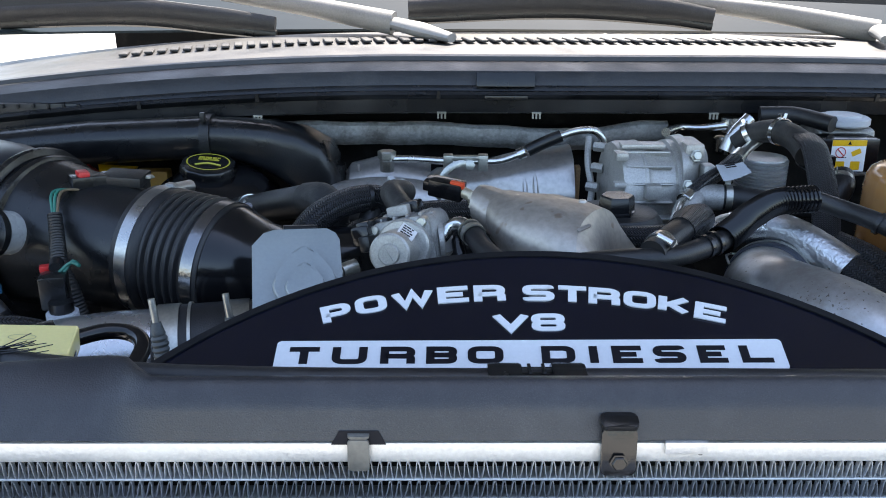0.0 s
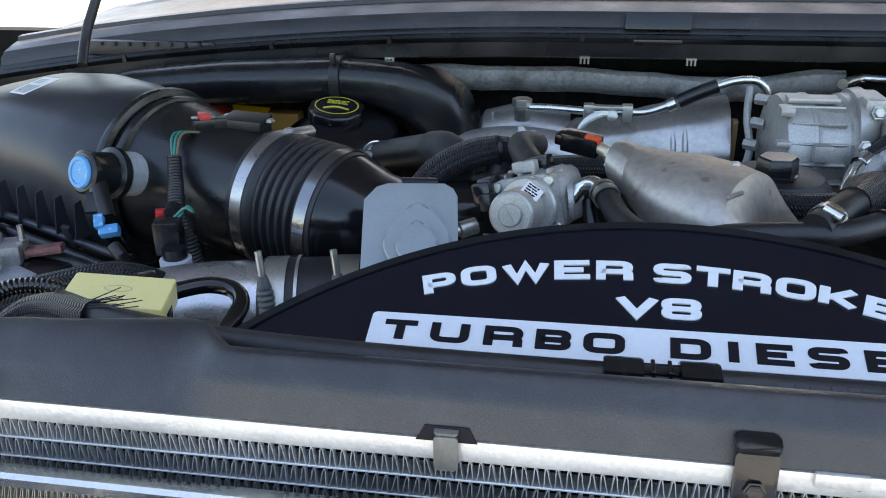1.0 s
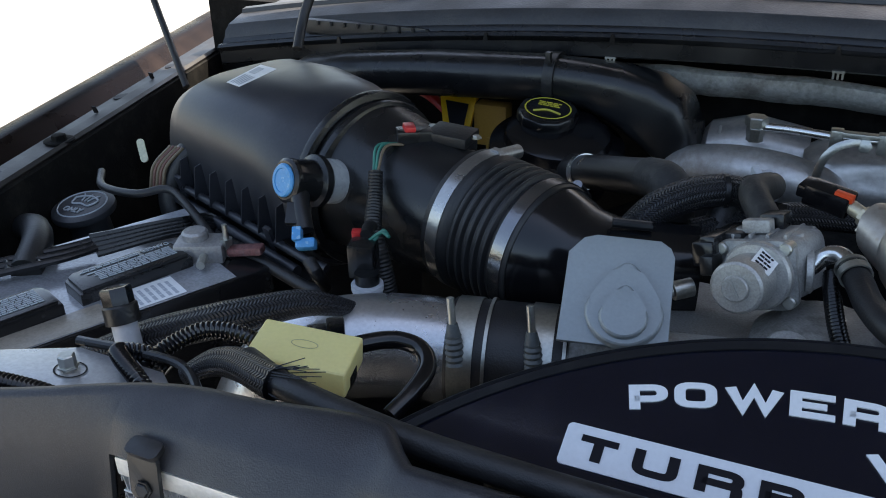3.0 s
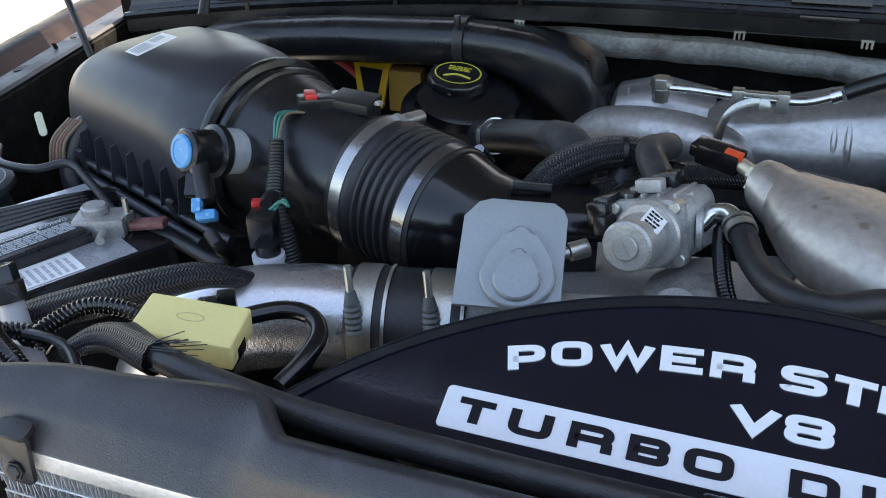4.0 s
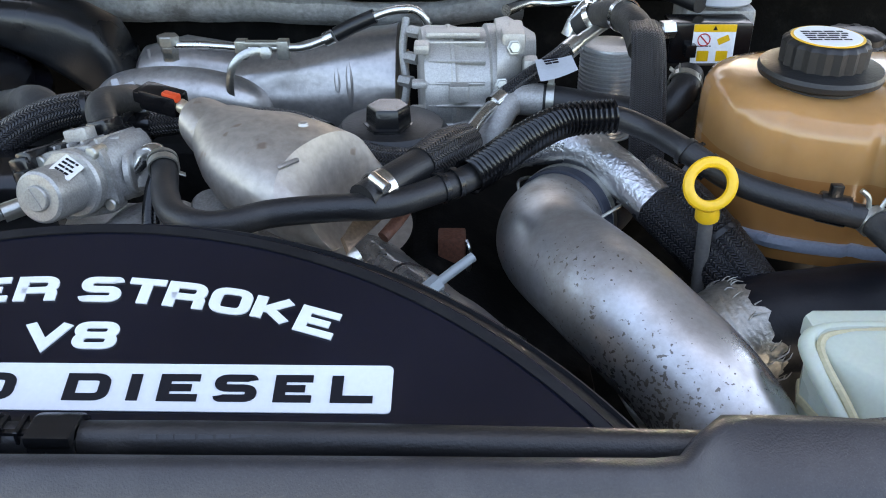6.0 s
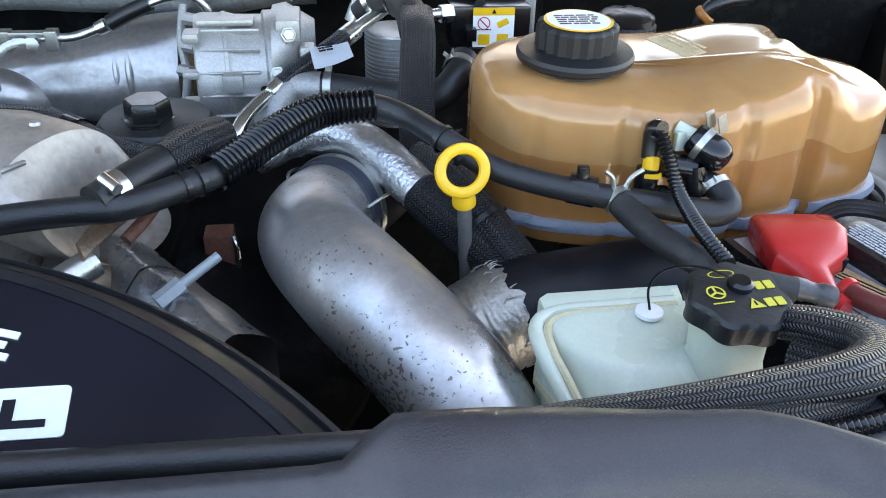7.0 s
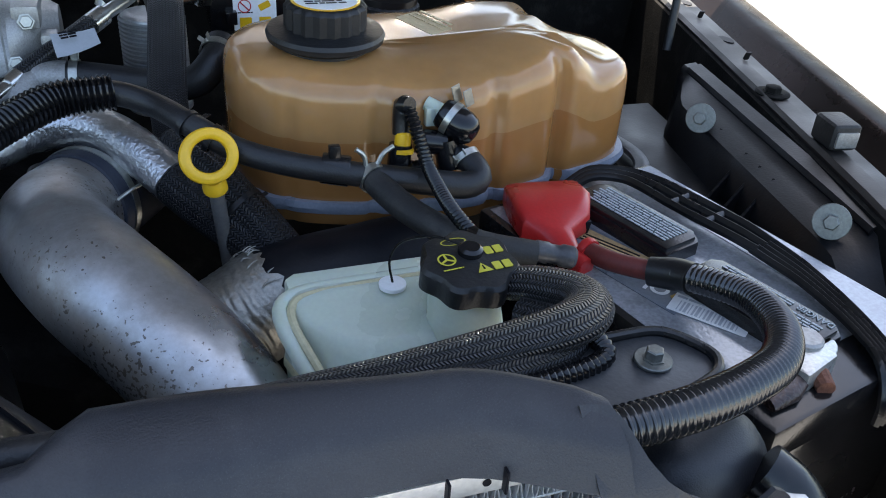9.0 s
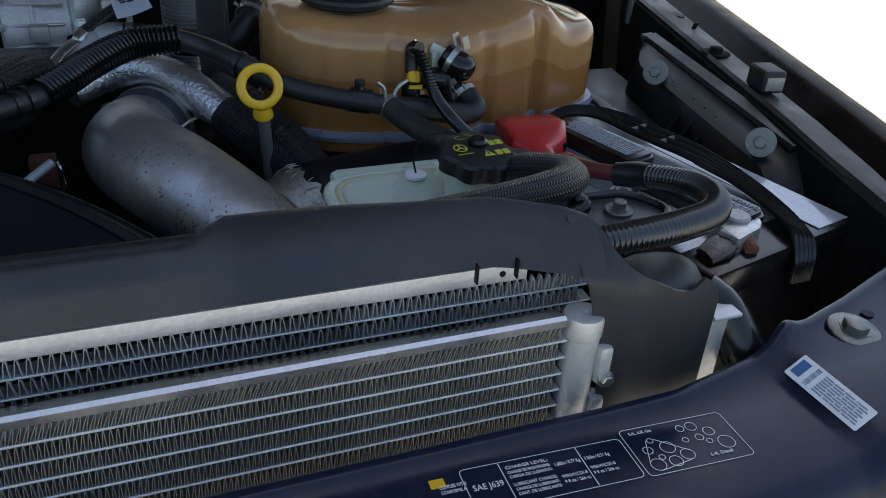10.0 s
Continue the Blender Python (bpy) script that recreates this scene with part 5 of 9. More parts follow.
# ---- turbo: silver shield drum, front duct and actuator line ----
tb = thing("turbocharger", (0.08, 1.07, 1.0), "silver turbocharger under dented heat shields", "turbocharger")
bm = BM()
loft(bm, [((x_, 1.072 + 0.05 * (x_ - 0.045), 1.166 + 0.045 * (x_ - 0.045)), (0, 1, 0), (0, 0, 1), r_, r_, 2) for x_, r_ in ((0.045, 0.034), (0.058, 0.040), (0.075, 0.042), (0.11, 0.047), (0.14, 0.0525), (0.17, 0.058), (0.20, 0.0615), (0.222, 0.064), (0.230, 0.065))], 64)
for v in bm.verts:
    k_ = noise.noise(v.co * 30) * 0.006 - 0.006 * max(0.0, 1 - ((v.co.x - 0.115) / 0.022) ** 2 - ((v.co.z - 1.185) / 0.014) ** 2)
    v.co += Vector((0, v.co.y - 1.075, v.co.z - 1.170)).normalized() * k_
part("shield_drum", bm, SHEET, tb, "dented bright heat shield")
bm = BM()
for x, r_ in ((0.163, 0.0565), (0.176, 0.0590)):
    lathe(bm, [(r_ - 0.001, 0), (r_ + 0.0015, 0.002), (r_ + 0.0022, 0.005), (r_ + 0.001, 0.007)], along((x, 1.078, 1.1715), (x + 1, 1.13, 1.2165)), 40, cap0=False, cap1=False)
part("bead", bm, SHEET, tb)
bm = BM()
hose(bm, [(-0.088, 1.075, 1.110), (-0.090, 1.062, 1.145), (-0.066, 1.045, 1.170), (-0.02, 1.030, 1.181), (0.03, 1.026, 1.179), (0.068, 1.034, 1.165), (0.085, 1.05, 1.14)], [0.022, 0.024, 0.026, 0.027, 0.027, 0.026, 0.024], 26, 0.008)
part("front_duct", bm, SHEET, tb, "pale curved duct")
bm = BM()
loft(bm, [((-0.075, 1.10, 1.155), (0, 1, 0), (0, 0, 1), 0.025, 0.025, 2), ((-0.055, 1.10, 1.175), (0, 1, 0), (0, 0, 1), 0.040, 0.034, 2), ((-0.01, 1.10, 1.182), (0, 1, 0), (0, 0, 1), 0.044, 0.038, 2.2), ((0.05, 1.10, 1.175), (0, 1, 0), (0, 0, 1), 0.040, 0.036, 2)], 30)
rod(bm, (-0.043, 1.075, 1.20), (-0.043, 1.075, 1.214), 0.002, None, 8)
part("rear_shield", bm, SHEET, tb)
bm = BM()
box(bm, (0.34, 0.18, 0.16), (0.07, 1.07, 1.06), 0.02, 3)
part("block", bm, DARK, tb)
bm = BM()
prism(bm, rounded(0.016, 0.10, 0.004), basis((0.236, 1.066, 1.165), (0, 1, 0), (0, 0, 1)), 0.006)
part("gasket_edge", bm, material("heat_browned_steel", (0.30, 0.19, 0.10), 0.5, 0.5, var=0.3), tb)

ln = thing("oil_line", (0.08, 1.08, 1.19), "bright steel oil feed line with a hex fitting and clamp", "pipe")
bm = BM()
hose(bm, [(-0.003, 1.030, 1.2315), (0.029, 1.03, 1.2315), (0.071, 1.03, 1.229), (0.11, 1.03, 1.229), (0.137, 1.03, 1.230), (0.167, 1.03, 1.241)], 0.0045, 14, 0.005)
part("tube", bm, BRIGHT, ln)
bm = BM()
lathe(bm, [(0.0085, 0), (0.0085, 0.006), (0.0092, 0.007), (0.0095, 0.014), (0.008, 0.016), (0.0115, 0.0165), (0.0115, 0.025), (0.0105, 0.026)], (-0.004, 1.030, 1.216), 6)
part("fitting", bm, ZINC, ln, "hex banjo bolt")
bm = BM()
hose(bm, [(0.170, 1.03, 1.2425), (0.19, 1.03, 1.2525), (0.212, 1.03, 1.262)], 0.0078, 14, 0.005)
part("sleeve", bm, BLACK, ln, "black sleeve")
bm = BM()
hose(bm, [(0.210, 1.03, 1.261), (0.226, 1.03, 1.2665), (0.240, 1.03, 1.2685), (0.253, 1.03, 1.267), (0.263, 1.03, 1.256), (0.268, 1.032, 1.235)], 0.0045, 12, 0.004)
part("bent_end", bm, BRIGHT, ln)
bm = BM()
lathe(bm, [(0.0070, 0), (0.0070, 0.010)], along((0.158, 1.03, 1.237), (0.170, 1.03, 1.2425)), 14)
part("ferrule", bm, BRIGHT, ln)
bm = BM()
box(bm, (0.012, 0.014, 0.020), (0.072, 1.028, 1.228), 0.0015)
box(bm, (0.012, 0.014, 0.020), (0.115, 1.028, 1.228), 0.0015)
box(bm, (0.036, 0.010, 0.005), (0.093, 1.026, 1.2345), 0.001)
lathe(bm, [(0.007, 0), (0.007, 0.006), (0.004, 0.007)], along((0.098, 1.022, 1.226), (0.098, 0.9, 1.25)), 6)
part("saddle_clamp", bm, ZINC, ln, "zinc saddle clamp")
bm = BM()
ribbon(bm, [(0.098, 1.020, 1.226), (0.086, 1.014, 1.230), (0.071, 1.010, 1.223), (0.062, 1.008, 1.207), (0.059, 1.010, 1.176), (0.060, 1.018, 1.145)], 0.008, 1, 0.0018, (0, -1, 0.3))
part("strap", bm, ZINC, ln, "curved zinc strap")

# ---- alternator / compressor casting ----
al = thing("vacuum_pump_housing", (0.30, 0.98, 1.1), "rough cast aluminium accessory housing with ribs and lugs", "housing")
AX = Vector((1, 0.10, 0.0)).normalized()
bm = BM()
AC = Vector((0.258, 0.958, 1.2130))
lathe(bm, [(0.040, 0), (0.055, 0.002), (0.057, 0.008), (0.0565, 0.026), (0.0575, 0.027), (0.0575, 0.030), (0.0565, 0.031), (0.0545, 0.038), (0.0535, 0.062), (0.057, 0.064), (0.057, 0.073), (0.050, 0.075)], along(AC, AC + AX), 48)
part("drum", bm, CAST, al)
for a in range(-60, 80, 20):
    c = AC + AX * 0.036 + Vector((0, -math.cos(radians(a)) * 0.0545, math.sin(radians(a)) * 0.0545))
    bm = BM()
    box(bm, (0.052, 0.010, 0.003), Matrix.Translation(c) @ Matrix.Rotation(radians(-a), 4, "X"), 0.001, 1)
    part("rib", bm, CAST, al)
for s_, p_ in (((0.018, 0.012, 0.016), (0.296, 0.902, 1.226)), ((0.050, 0.020, 0.006), (0.290, 0.945, 1.2685)), ((0.014, 0.012, 0.009), (0.258, 0.912, 1.205)), ((0.014, 0.012, 0.007), (0.252, 0.912, 1.17)), ((0.014, 0.020, 0.009), (0.262, 0.922, 1.262)), ((0.014, 0.012, 0.007), (0.26, 0.909, 1.232))):
    bm = BM()
    box(bm, s_, p_, 0.0025)
    part("lug", bm, CAST, al)
bm = BM()
loft(bm, [((0.330, 0.962, 1.218), (0, 1, 0), (0, 0, 1), 0.057, 0.056, 2.4), ((0.342, 0.964, 1.222), (0, 1, 0), (0, 0, 1), 0.050, 0.053, 3), ((0.354, 0.967, 1.228), (0, 1, 0), (0, 0, 1), 0.036, 0.040, 3), ((0.368, 0.967, 1.235), (0, 1, 0), (0, 0, 1), 0.022, 0.026, 2.5)], 30)
box(bm, (0.022, 0.05, 0.020), (0.345, 0.948, 1.264), 0.004)
box(bm, (0.014, 0.02, 0.030), (0.361, 0.925, 1.237), 0.004)
part("end_bracket", bm, CAST, al)
for p in ((0.345, 0.921, 1.262), (0.357, 0.914, 1.224), (0.334, 0.905, 1.232)):
    bm = BM()
    bolt(bm, p, (0.2, -1, 0.3), 0.0055, 0.005)
    part("bolt", bm, ZINC, al)
bm = BM()
hose(bm, [(0.345, 1.05, 1.262), (0.37, 1.08, 1.262), (0.40, 1.084, 1.2605), (0.432, 1.086, 1.264)], [0.006, 0.005, 0.005, 0.0065], 14, 0.006)
lathe(bm, [(0.010, 0), (0.010, 0.010), (0.0125, 0.011), (0.0125, 0.019)], (0.438, 1.087, 1.255), 6)
lathe(bm, [(0.013, 0), (0.014, 0.004), (0.014, 0.02), (0.011, 0.022)], (0.432, 1.085, 1.228), 18)
part("outlet_pipe", bm, BRIGHT, al, "bright pipe with a hex fitting")
bm = BM()
hose(bm, [(0.243, 1.02, 1.262), (0.240, 1.0, 1.235), (0.244, 0.985, 1.205), (0.240, 0.98, 1.18)], 0.004, 10, 0.004)
for p in ((0.247, 1.0, 1.255), (0.244, 0.99, 1.232), (0.238, 0.985, 1.21)):
    rod(bm, p, Vector(p) + Vector((0.012, -0.008, 0)), 0.006, None, 6)
part("linkage", bm, CAST_DARK, al)

# ---- refrigerant line with tag ----
rl = thing("coolant_line", (0.36, 0.86, 1.2), "metal line with a black braided centre and white paper tag", "pipe")
bm = BM()
hose(bm, [(0.298, 0.815, 1.195), (0.304, 0.836, 1.212), (0.316, 0.866, 1.218), (0.331, 0.893, 1.2215)], 0.0062, 14, 0.004)
rod(bm, (0.326, 0.886, 1.2205), (0.337, 0.899, 1.2250), 0.0085, None, 16)
part("lower_tube", bm, BRIGHT, rl)
bm = BM()
hose(bm, [(0.335, 0.897, 1.2242), (0.356, 0.910, 1.2355), (0.380, 0.922, 1.2480), (0.396, 0.936, 1.2555)], 0.0085, 16, 0.005)
part("braided_hose", bm, BRAID_DARK, rl)
bm = BM()
rod(bm, (0.393, 0.932, 1.254), (0.404, 0.946, 1.258), 0.009, None, 16)
hose(bm, [(0.403, 0.945, 1.2575), (0.420, 0.962, 1.2635), (0.436, 0.975, 1.270), (0.452, 0.985, 1.272)], 0.006, 14, 0.004)
part("upper_tube", bm, BRIGHT, rl)
bm = BM()
rings(bm, [[(0.363 + 0.034 * s + 0.004 * t, 0.905 + 0.012 * s - 0.020 * t, 1.2560 + 0.004 * s - 0.004 * math.sin(2 * s + t) - 0.010 * t) for s in (0, 0.25, 0.5, 0.75, 1)] for t in (0, 0.33, 0.66, 1)], False)
thicken(bm, 0.0003)
tag = part("tag", bm, PAPER_GREY, rl, "white paper tag with small print")
bm = BM()
bars(bm, basis((0.372, 0.893, 1.2545), (0.93, 0.33, 0.05), (-0.3, 0.85, 0.35)), 0.018, 0.010, 3, 0.7, 2, 0.0006, 3)
part("print", bm, INK, tag)

# ---- oil cooler canister with braided strap and rubber elbow ----
oc = thing("oil_cooler", (0.443, 0.985, 1.1), "ribbed silver canister with rubber hoses", "cooler")
bm = BM()
prof = []
for i in range(22):
    z = 0.0041 * i
    prof += [(0.0285, z), (0.0302, z + 0.0010), (0.0302, z + 0.0024), (0.0285, z + 0.0034)]
prof += [(0.028, 0.0915), (0.020, 0.093), (0.010, 0.0935)]
lathe(bm, prof, (0.445, 0.985, 1.155), 36)
part("canister", bm, material("dull_grey_metal", (0.46, 0.47, 0.47), 0.4, 0.7, var=0.15, bump=0.2, dust=0.2), oc)
bm = BM()
hose(bm, [(0.410, 0.985, 1.262), (0.425, 0.975, 1.276), (0.443, 0.95, 1.284), (0.452, 0.915, 1.282), (0.454, 0.885, 1.272)], [0.010, 0.012, 0.0135, 0.014, 0.014], 20, 0.005)
part("rubber_elbow", bm, RUBBER_DULL, oc)
bm = BM()
clamp(bm, (0.446, 0.945, 1.2845), (0.3, -1, 0), 0.0145, 0.006, True, 90)
clamp(bm, (0.422, 0.978, 1.275), (0.8, -0.5, 0.6), 0.0125, 0.006, True, 60)
rod(bm, (0.46, 0.95, 1.268), (0.487, 0.958, 1.268), 0.0055, None, 12)
rod(bm, (0.484, 0.957, 1.268), (0.496, 0.96, 1.268), 0.0085, None, 6)
hose(bm, [(0.405, 0.998, 1.25), (0.414, 1.0, 1.27), (0.432, 1.005, 1.288)], 0.009, 14, 0.005)
part("clamp", bm, BRIGHT, oc)
bm = BM()
hose(bm, [(0.4560, 0.905, 1.288), (0.4550, 0.882, 1.285), (0.4535, 0.862, 1.275), (0.450, 0.835, 1.256), (0.447, 0.812, 1.234), (0.447, 0.80, 1.205)], [0.0138, 0.0142, 0.0145, 0.0148, 0.0148, 0.0145], 24, 0.004, flat=0.36, up=(0, -0.6, 0.8))
part("braided_strap", bm, BRAID, oc, "flat black braided sleeve")
bm = BM()
hose(bm, [(0.358, 0.902, 1.221), (0.385, 0.897, 1.220), (0.43, 0.884, 1.217), (0.468, 0.868, 1.221), (0.489, 0.874, 1.236), (0.498, 0.895, 1.246)], 0.0135, 20, 0.006)
part("lower_hose", bm, RUBBER, oc)
bm = BM()
clamp(bm, (0.378, 0.899, 1.2205), (1, -0.15, 0), 0.0138, 0.007, True, 70)
part("spring_clamp", bm, ZINC, oc)
bm = BM()
clamp(bm, (0.493, 0.884, 1.2405), (0.35, 0.9, 0.3), 0.0138, 0.007, True, 60)
part("spring_clamp", bm, ZINC, oc)
bm = BM()
rod(bm, (0.338, 0.905, 1.220), (0.372, 0.900, 1.220), 0.0145, 0.0145, 20)
hose(bm, [(0.322, 0.872, 1.175), (0.326, 0.880, 1.200), (0.335, 0.892, 1.214), (0.345, 0.902, 1.219)], 0.0135, 18, 0.005)
part("pipe_stub", bm, CAST_DARK, oc)

# black relay housing with warning label
bb = thing("control_box", (0.53, 0.97, 1.22), "black box with a white and yellow warning label", "box")
bm = BM()
box(bm, (0.078, 0.035, 0.040), (0.535, 0.985, 1.2515), 0.003)
box(bm, (0.010, 0.010, 0.012), (0.515, 0.962, 1.247), 0.001)
part("body", bm, BLACK_GLOSS, bb)
LM = basis((0.5375, 0.9665, 1.2520), (1, 0, 0), (0, 0.05, 1))
bm = BM()
prism(bm, rounded(0.040, 0.037, 0.001), LM, 0.0008)
lb = part("label", bm, PAPER, bb, "white warning label")
bm = BM()
prism(bm, rounded(0.040, 0.007, 0.0005), LM @ Matrix.Translation((0, 0.015, 0.0008)), 0.0003)
for s in (-1, 1):
    prism(bm, rounded(0.011, 0.010, 0.0008), LM @ Matrix.Translation((s * 0.009, -0.0115, 0.0008)), 0.0003)
prism(bm, rounded(0.011, 0.006, 0.0008), LM @ Matrix.Translation((0.009, 0.004, 0.0008)) @ Matrix.Rotation(radians(25), 4, "Z"), 0.0003)
part("yellow_panel", bm, YELLOW, lb)
bm = BM()
o = circle(0.0062, 24)
i_ = circle(0.0052, 24)
for k in range(24):
    j = (k + 1) % 24
    vs = [bm.verts.new(LM @ Vector((*p, 0.0012))) for p in (o[k], o[j], i_[j], i_[k])]
    bm.faces.new(vs)
box(bm, (0.0105, 0.0012, 0.0004), LM @ Matrix.Translation((-0.009 + 0.009, 0.004 - 0.004, 0.0012)) @ Matrix.Rotation(radians(-45), 4, "Z"))
bmesh.ops.translate(bm, verts=bm.verts, vec=LM.to_3x3() @ Vector((-0.0095, 0.004, 0)))
part("red_ring", bm, RED, lb)
bm = BM()
prism(bm, [(-0.0022, 0), (0.0022, 0), (0, 0.0042)], LM @ Matrix.Translation((0, 0.0132, 0.0012)), 0.0002)
bars(bm, LM @ Matrix.Translation((-0.016, -0.0030, 0.0008)), 0.014, 0.002, 1, 1, 5, 0.0003, 4)
part("print", bm, INK, lb)

# brake fluid reservoir behind
br = thing("brake_fluid_reservoir", (0.55, 1.04, 1.2), "brake fluid reservoir with a pale round cap", "reservoir")
bm = BM()
box(bm, (0.07, 0.06, 0.06), (0.555, 1.04, 1.245), 0.008, 3)
part("body", bm, CAST_DARK, br)
bm = BM()
lathe(bm, [(0.030, 0), (0.032, 0.002), (0.032, 0.008), (0.029, 0.010), (0.022, 0.0105), (0.021, 0.0125), (0.010, 0.013)], (0.555, 1.03, 1.277), 32)
part("cap", bm, PAPER_GREY, br, "pale grey round cap")
bm = BM()
hose(bm, [(0.46, 1.05, 1.285), (0.50, 1.04, 1.286), (0.53, 1.0, 1.282)], 0.010, 14, 0.008)
part("hose", bm, RUBBER, br)

# engine mass below, added in near-black to stand in for the shaded hollow
eb = thing("engine_block", (0.1, 0.85, 0.72), "near-black engine block added under the hoses", "engine block")
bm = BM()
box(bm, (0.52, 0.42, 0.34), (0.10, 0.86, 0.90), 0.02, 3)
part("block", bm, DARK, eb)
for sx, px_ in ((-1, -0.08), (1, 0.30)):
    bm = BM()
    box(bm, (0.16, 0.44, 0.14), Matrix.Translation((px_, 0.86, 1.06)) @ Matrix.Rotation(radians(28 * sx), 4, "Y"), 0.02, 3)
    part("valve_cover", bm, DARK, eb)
bm = BM()
hose(bm, [(-0.03, 0.80, 1.21), (0.03, 0.83, 1.222), (0.10, 0.84, 1.224), (0.16, 0.835, 1.222), (0.20, 0.80, 1.218), (0.24, 0.77, 1.218), (0.29, 0.755, 1.225)], 0.011, 16, 0.006)
wl = thing("wiring_loom", (0.1, 0.82, 1.2), "thick black braided wiring loom crossing behind the elbow", "wiring loom")
part("sleeve", bm, BRAID_DARK, wl)
for p_ in ((0.03, 0.83, 1.222), (0.18, 0.82, 1.220)):
    bm = BM()
    lathe(bm, [(0.0112, -0.009), (0.0118, -0.009), (0.0118, 0.009), (0.0112, 0.009)], along(p_, Vector(p_) + Vector((1, 0.05 if p_[0] < 0.1 else -0.9, 0))), 18, cap0=False, cap1=False)
    part("tape", bm, BLACK_GLOSS, wl)
bm = BM()
hose(bm, [(-0.075, 0.775, 1.215), (-0.058, 0.79, 1.231), (-0.030, 0.81, 1.241), (0.0, 0.825, 1.240), (0.02, 0.82, 1.228)], [0.013, 0.014, 0.014, 0.013, 0.012], 20, 0.005)
wl = thing("wiring_loom", (-0.03, 0.80, 1.2), "braided black loom bending over behind the bracket", "wiring loom")
part("sleeve", bm, BRAID_DARK, wl)
bm = BM()
tie(bm, (-0.010, 0.821, 1.241), (0.9, 0.3, 0), 0.0136)
part("cable_tie", bm, BLACK, wl)
from mathutils.bvhtree import BVHTree

# ---- intake side ----
A_ = Vector((0.935, -0.345, -0.085)).normalized()
S_ = Vector((0.345, 0.935, 0.0)).normalized()
U_ = A_.cross(S_)
CC = Vector((-0.1927, 0.769, 1.2000))


def on_axis(d, side=0.0, up_=0.0):
    return CC + A_ * d + S_ * side + U_ * up_


air = thing("air_filter_box", (-0.45, 0.85, 1.05), "smooth black plastic air filter box with a rounded lid", "air filter box")
bm = BM()
H_ = Vector((0, 0, 1))
loft(bm, [((-0.562, 0.912, 1.172), S_, H_, 0.082, 0.056, 4.5), ((-0.557, 0.910, 1.178), S_, H_, 0.092, 0.074, 4.2), ((-0.546, 0.906, 1.184), S_, H_, 0.097, 0.086, 3.8), ((-0.528, 0.899, 1.189), S_, H_, 0.099, 0.091, 3.5),
          ((-0.46, 0.872, 1.194), S_, H_, 0.100, 0.093, 3.0), ((-0.40, 0.846, 1.196), S_, H_, 0.096, 0.0905, 2.6), ((-0.362, 0.826, 1.196), S_, H_, 0.091, 0.0875, 2.2), ((-0.352, 0.822, 1.196), S_, H_, 0.084, 0.082, 2.1)], 64)
lid_tree = BVHTree.FromBMesh(bm)
part("lid", bm, SATIN, air)
bm = BM()
for d, r in ((-0.172, 0.0890), (-0.157, 0.0835)):
    lathe(bm, [(r - 0.006, 0), (r, 0.002), (r + 0.001, 0.006), (r, 0.010), (r - 0.006, 0.012)], along(on_axis(d, 0.0, -0.014), on_axis(d + 1, 0.0, -0.014)), 56, cap0=False, cap1=False)
part("outlet_ring", bm, BLACK, air)
for k in range(8):
    f = k / 7
    bm = BM()
    p = Vector((-0.566, 0.7985, 1.1915)).lerp(Vector((-0.386, 0.732, 1.186)), f)
    prism(bm, [(-0.006, -0.016), (0.0105, -0.016), (0.0055, 0.018), (-0.002, 0.020)], basis(p, (-0.345, -0.935, 0), (0, 0, 1)), 0.0014, 0.0004, 1)
    part("rib", bm, SATIN, air)
bm = BM()
hose(bm, [(-0.600, 0.850, 1.186), (-0.588, 0.812, 1.181), (-0.566, 0.796, 1.178), (-0.465, 0.757, 1.172), (-0.364, 0.720, 1.163), (-0.330, 0.712, 1.160)], 0.0042, 12, 0.006)
hose(bm, [(-0.602, 0.850, 1.172), (-0.590, 0.808, 1.168), (-0.566, 0.790, 1.165), (-0.465, 0.751, 1.158), (-0.364, 0.715, 1.149)], 0.0055, 12, 0.008)
part("flange", bm, SATIN, air)
for x, y, z in ((-0.545, 0.786, 1.180), (-0.40, 0.732, 1.170)):
    bm = BM()
    prism(bm, rounded(0.010, 0.026, 0.002), basis((x, y, z), (0.935, -0.345, 0), (-0.10, -0.26, 0.95)), 0.004, 0.001)
    part("lid_clip", bm, SATIN, air)
bm = BM()
loft(bm, [((-0.59, 0.905, 1.06), S_, H_, 0.085, 0.06, 4), ((-0.36, 0.83, 1.06), S_, H_, 0.085, 0.06, 4)], 24)
part("tray", bm, BLACK_MATT, air)
LC = (Vector((-0.443, 0.746, 1.310)), Vector((-0.421, 0.737, 1.310)), Vector((-0.423, 0.807, 1.310)), Vector((-0.450, 0.817, 1.310)))
LD = Vector((-0.584, 0.770, -0.257))


def on_lid(s, t, lift):
    """A point of the label's area, laid onto the lid."""
    p = LC[0].lerp(LC[1], s).lerp(LC[3].lerp(LC[2], s), t)
    hit = lid_tree.ray_cast(p - LD * 0.15, LD)
    return (hit[0] - LD * lift * 3) if hit[0] else p - LD * lift


bm = BM()
rings(bm, [[on_lid(s / 4, t / 10, 0.0006) for s in range(5)] for t in range(11)], False, False, False)
thicken(bm, 0.0004)
lbl = part("label", bm, PAPER, air, "white paper label with grey print")
bm = BM()
for k in range(5):
    rings(bm, [[on_lid(0.14 + 0.15 * k + s, 0.06 + 0.42 * t / 8, 0.0012) for s in (0, 0.07)] for t in range(9)], False, False, False)
rings(bm, [[on_lid(s, 0.58 + 0.3 * t / 6, 0.0012) for s in (0.12, 0.3, 0.5)] for t in range(7)], False, False, False)
thicken(bm, 0.0002)
part("print", bm, PAPER_GREY, lbl)

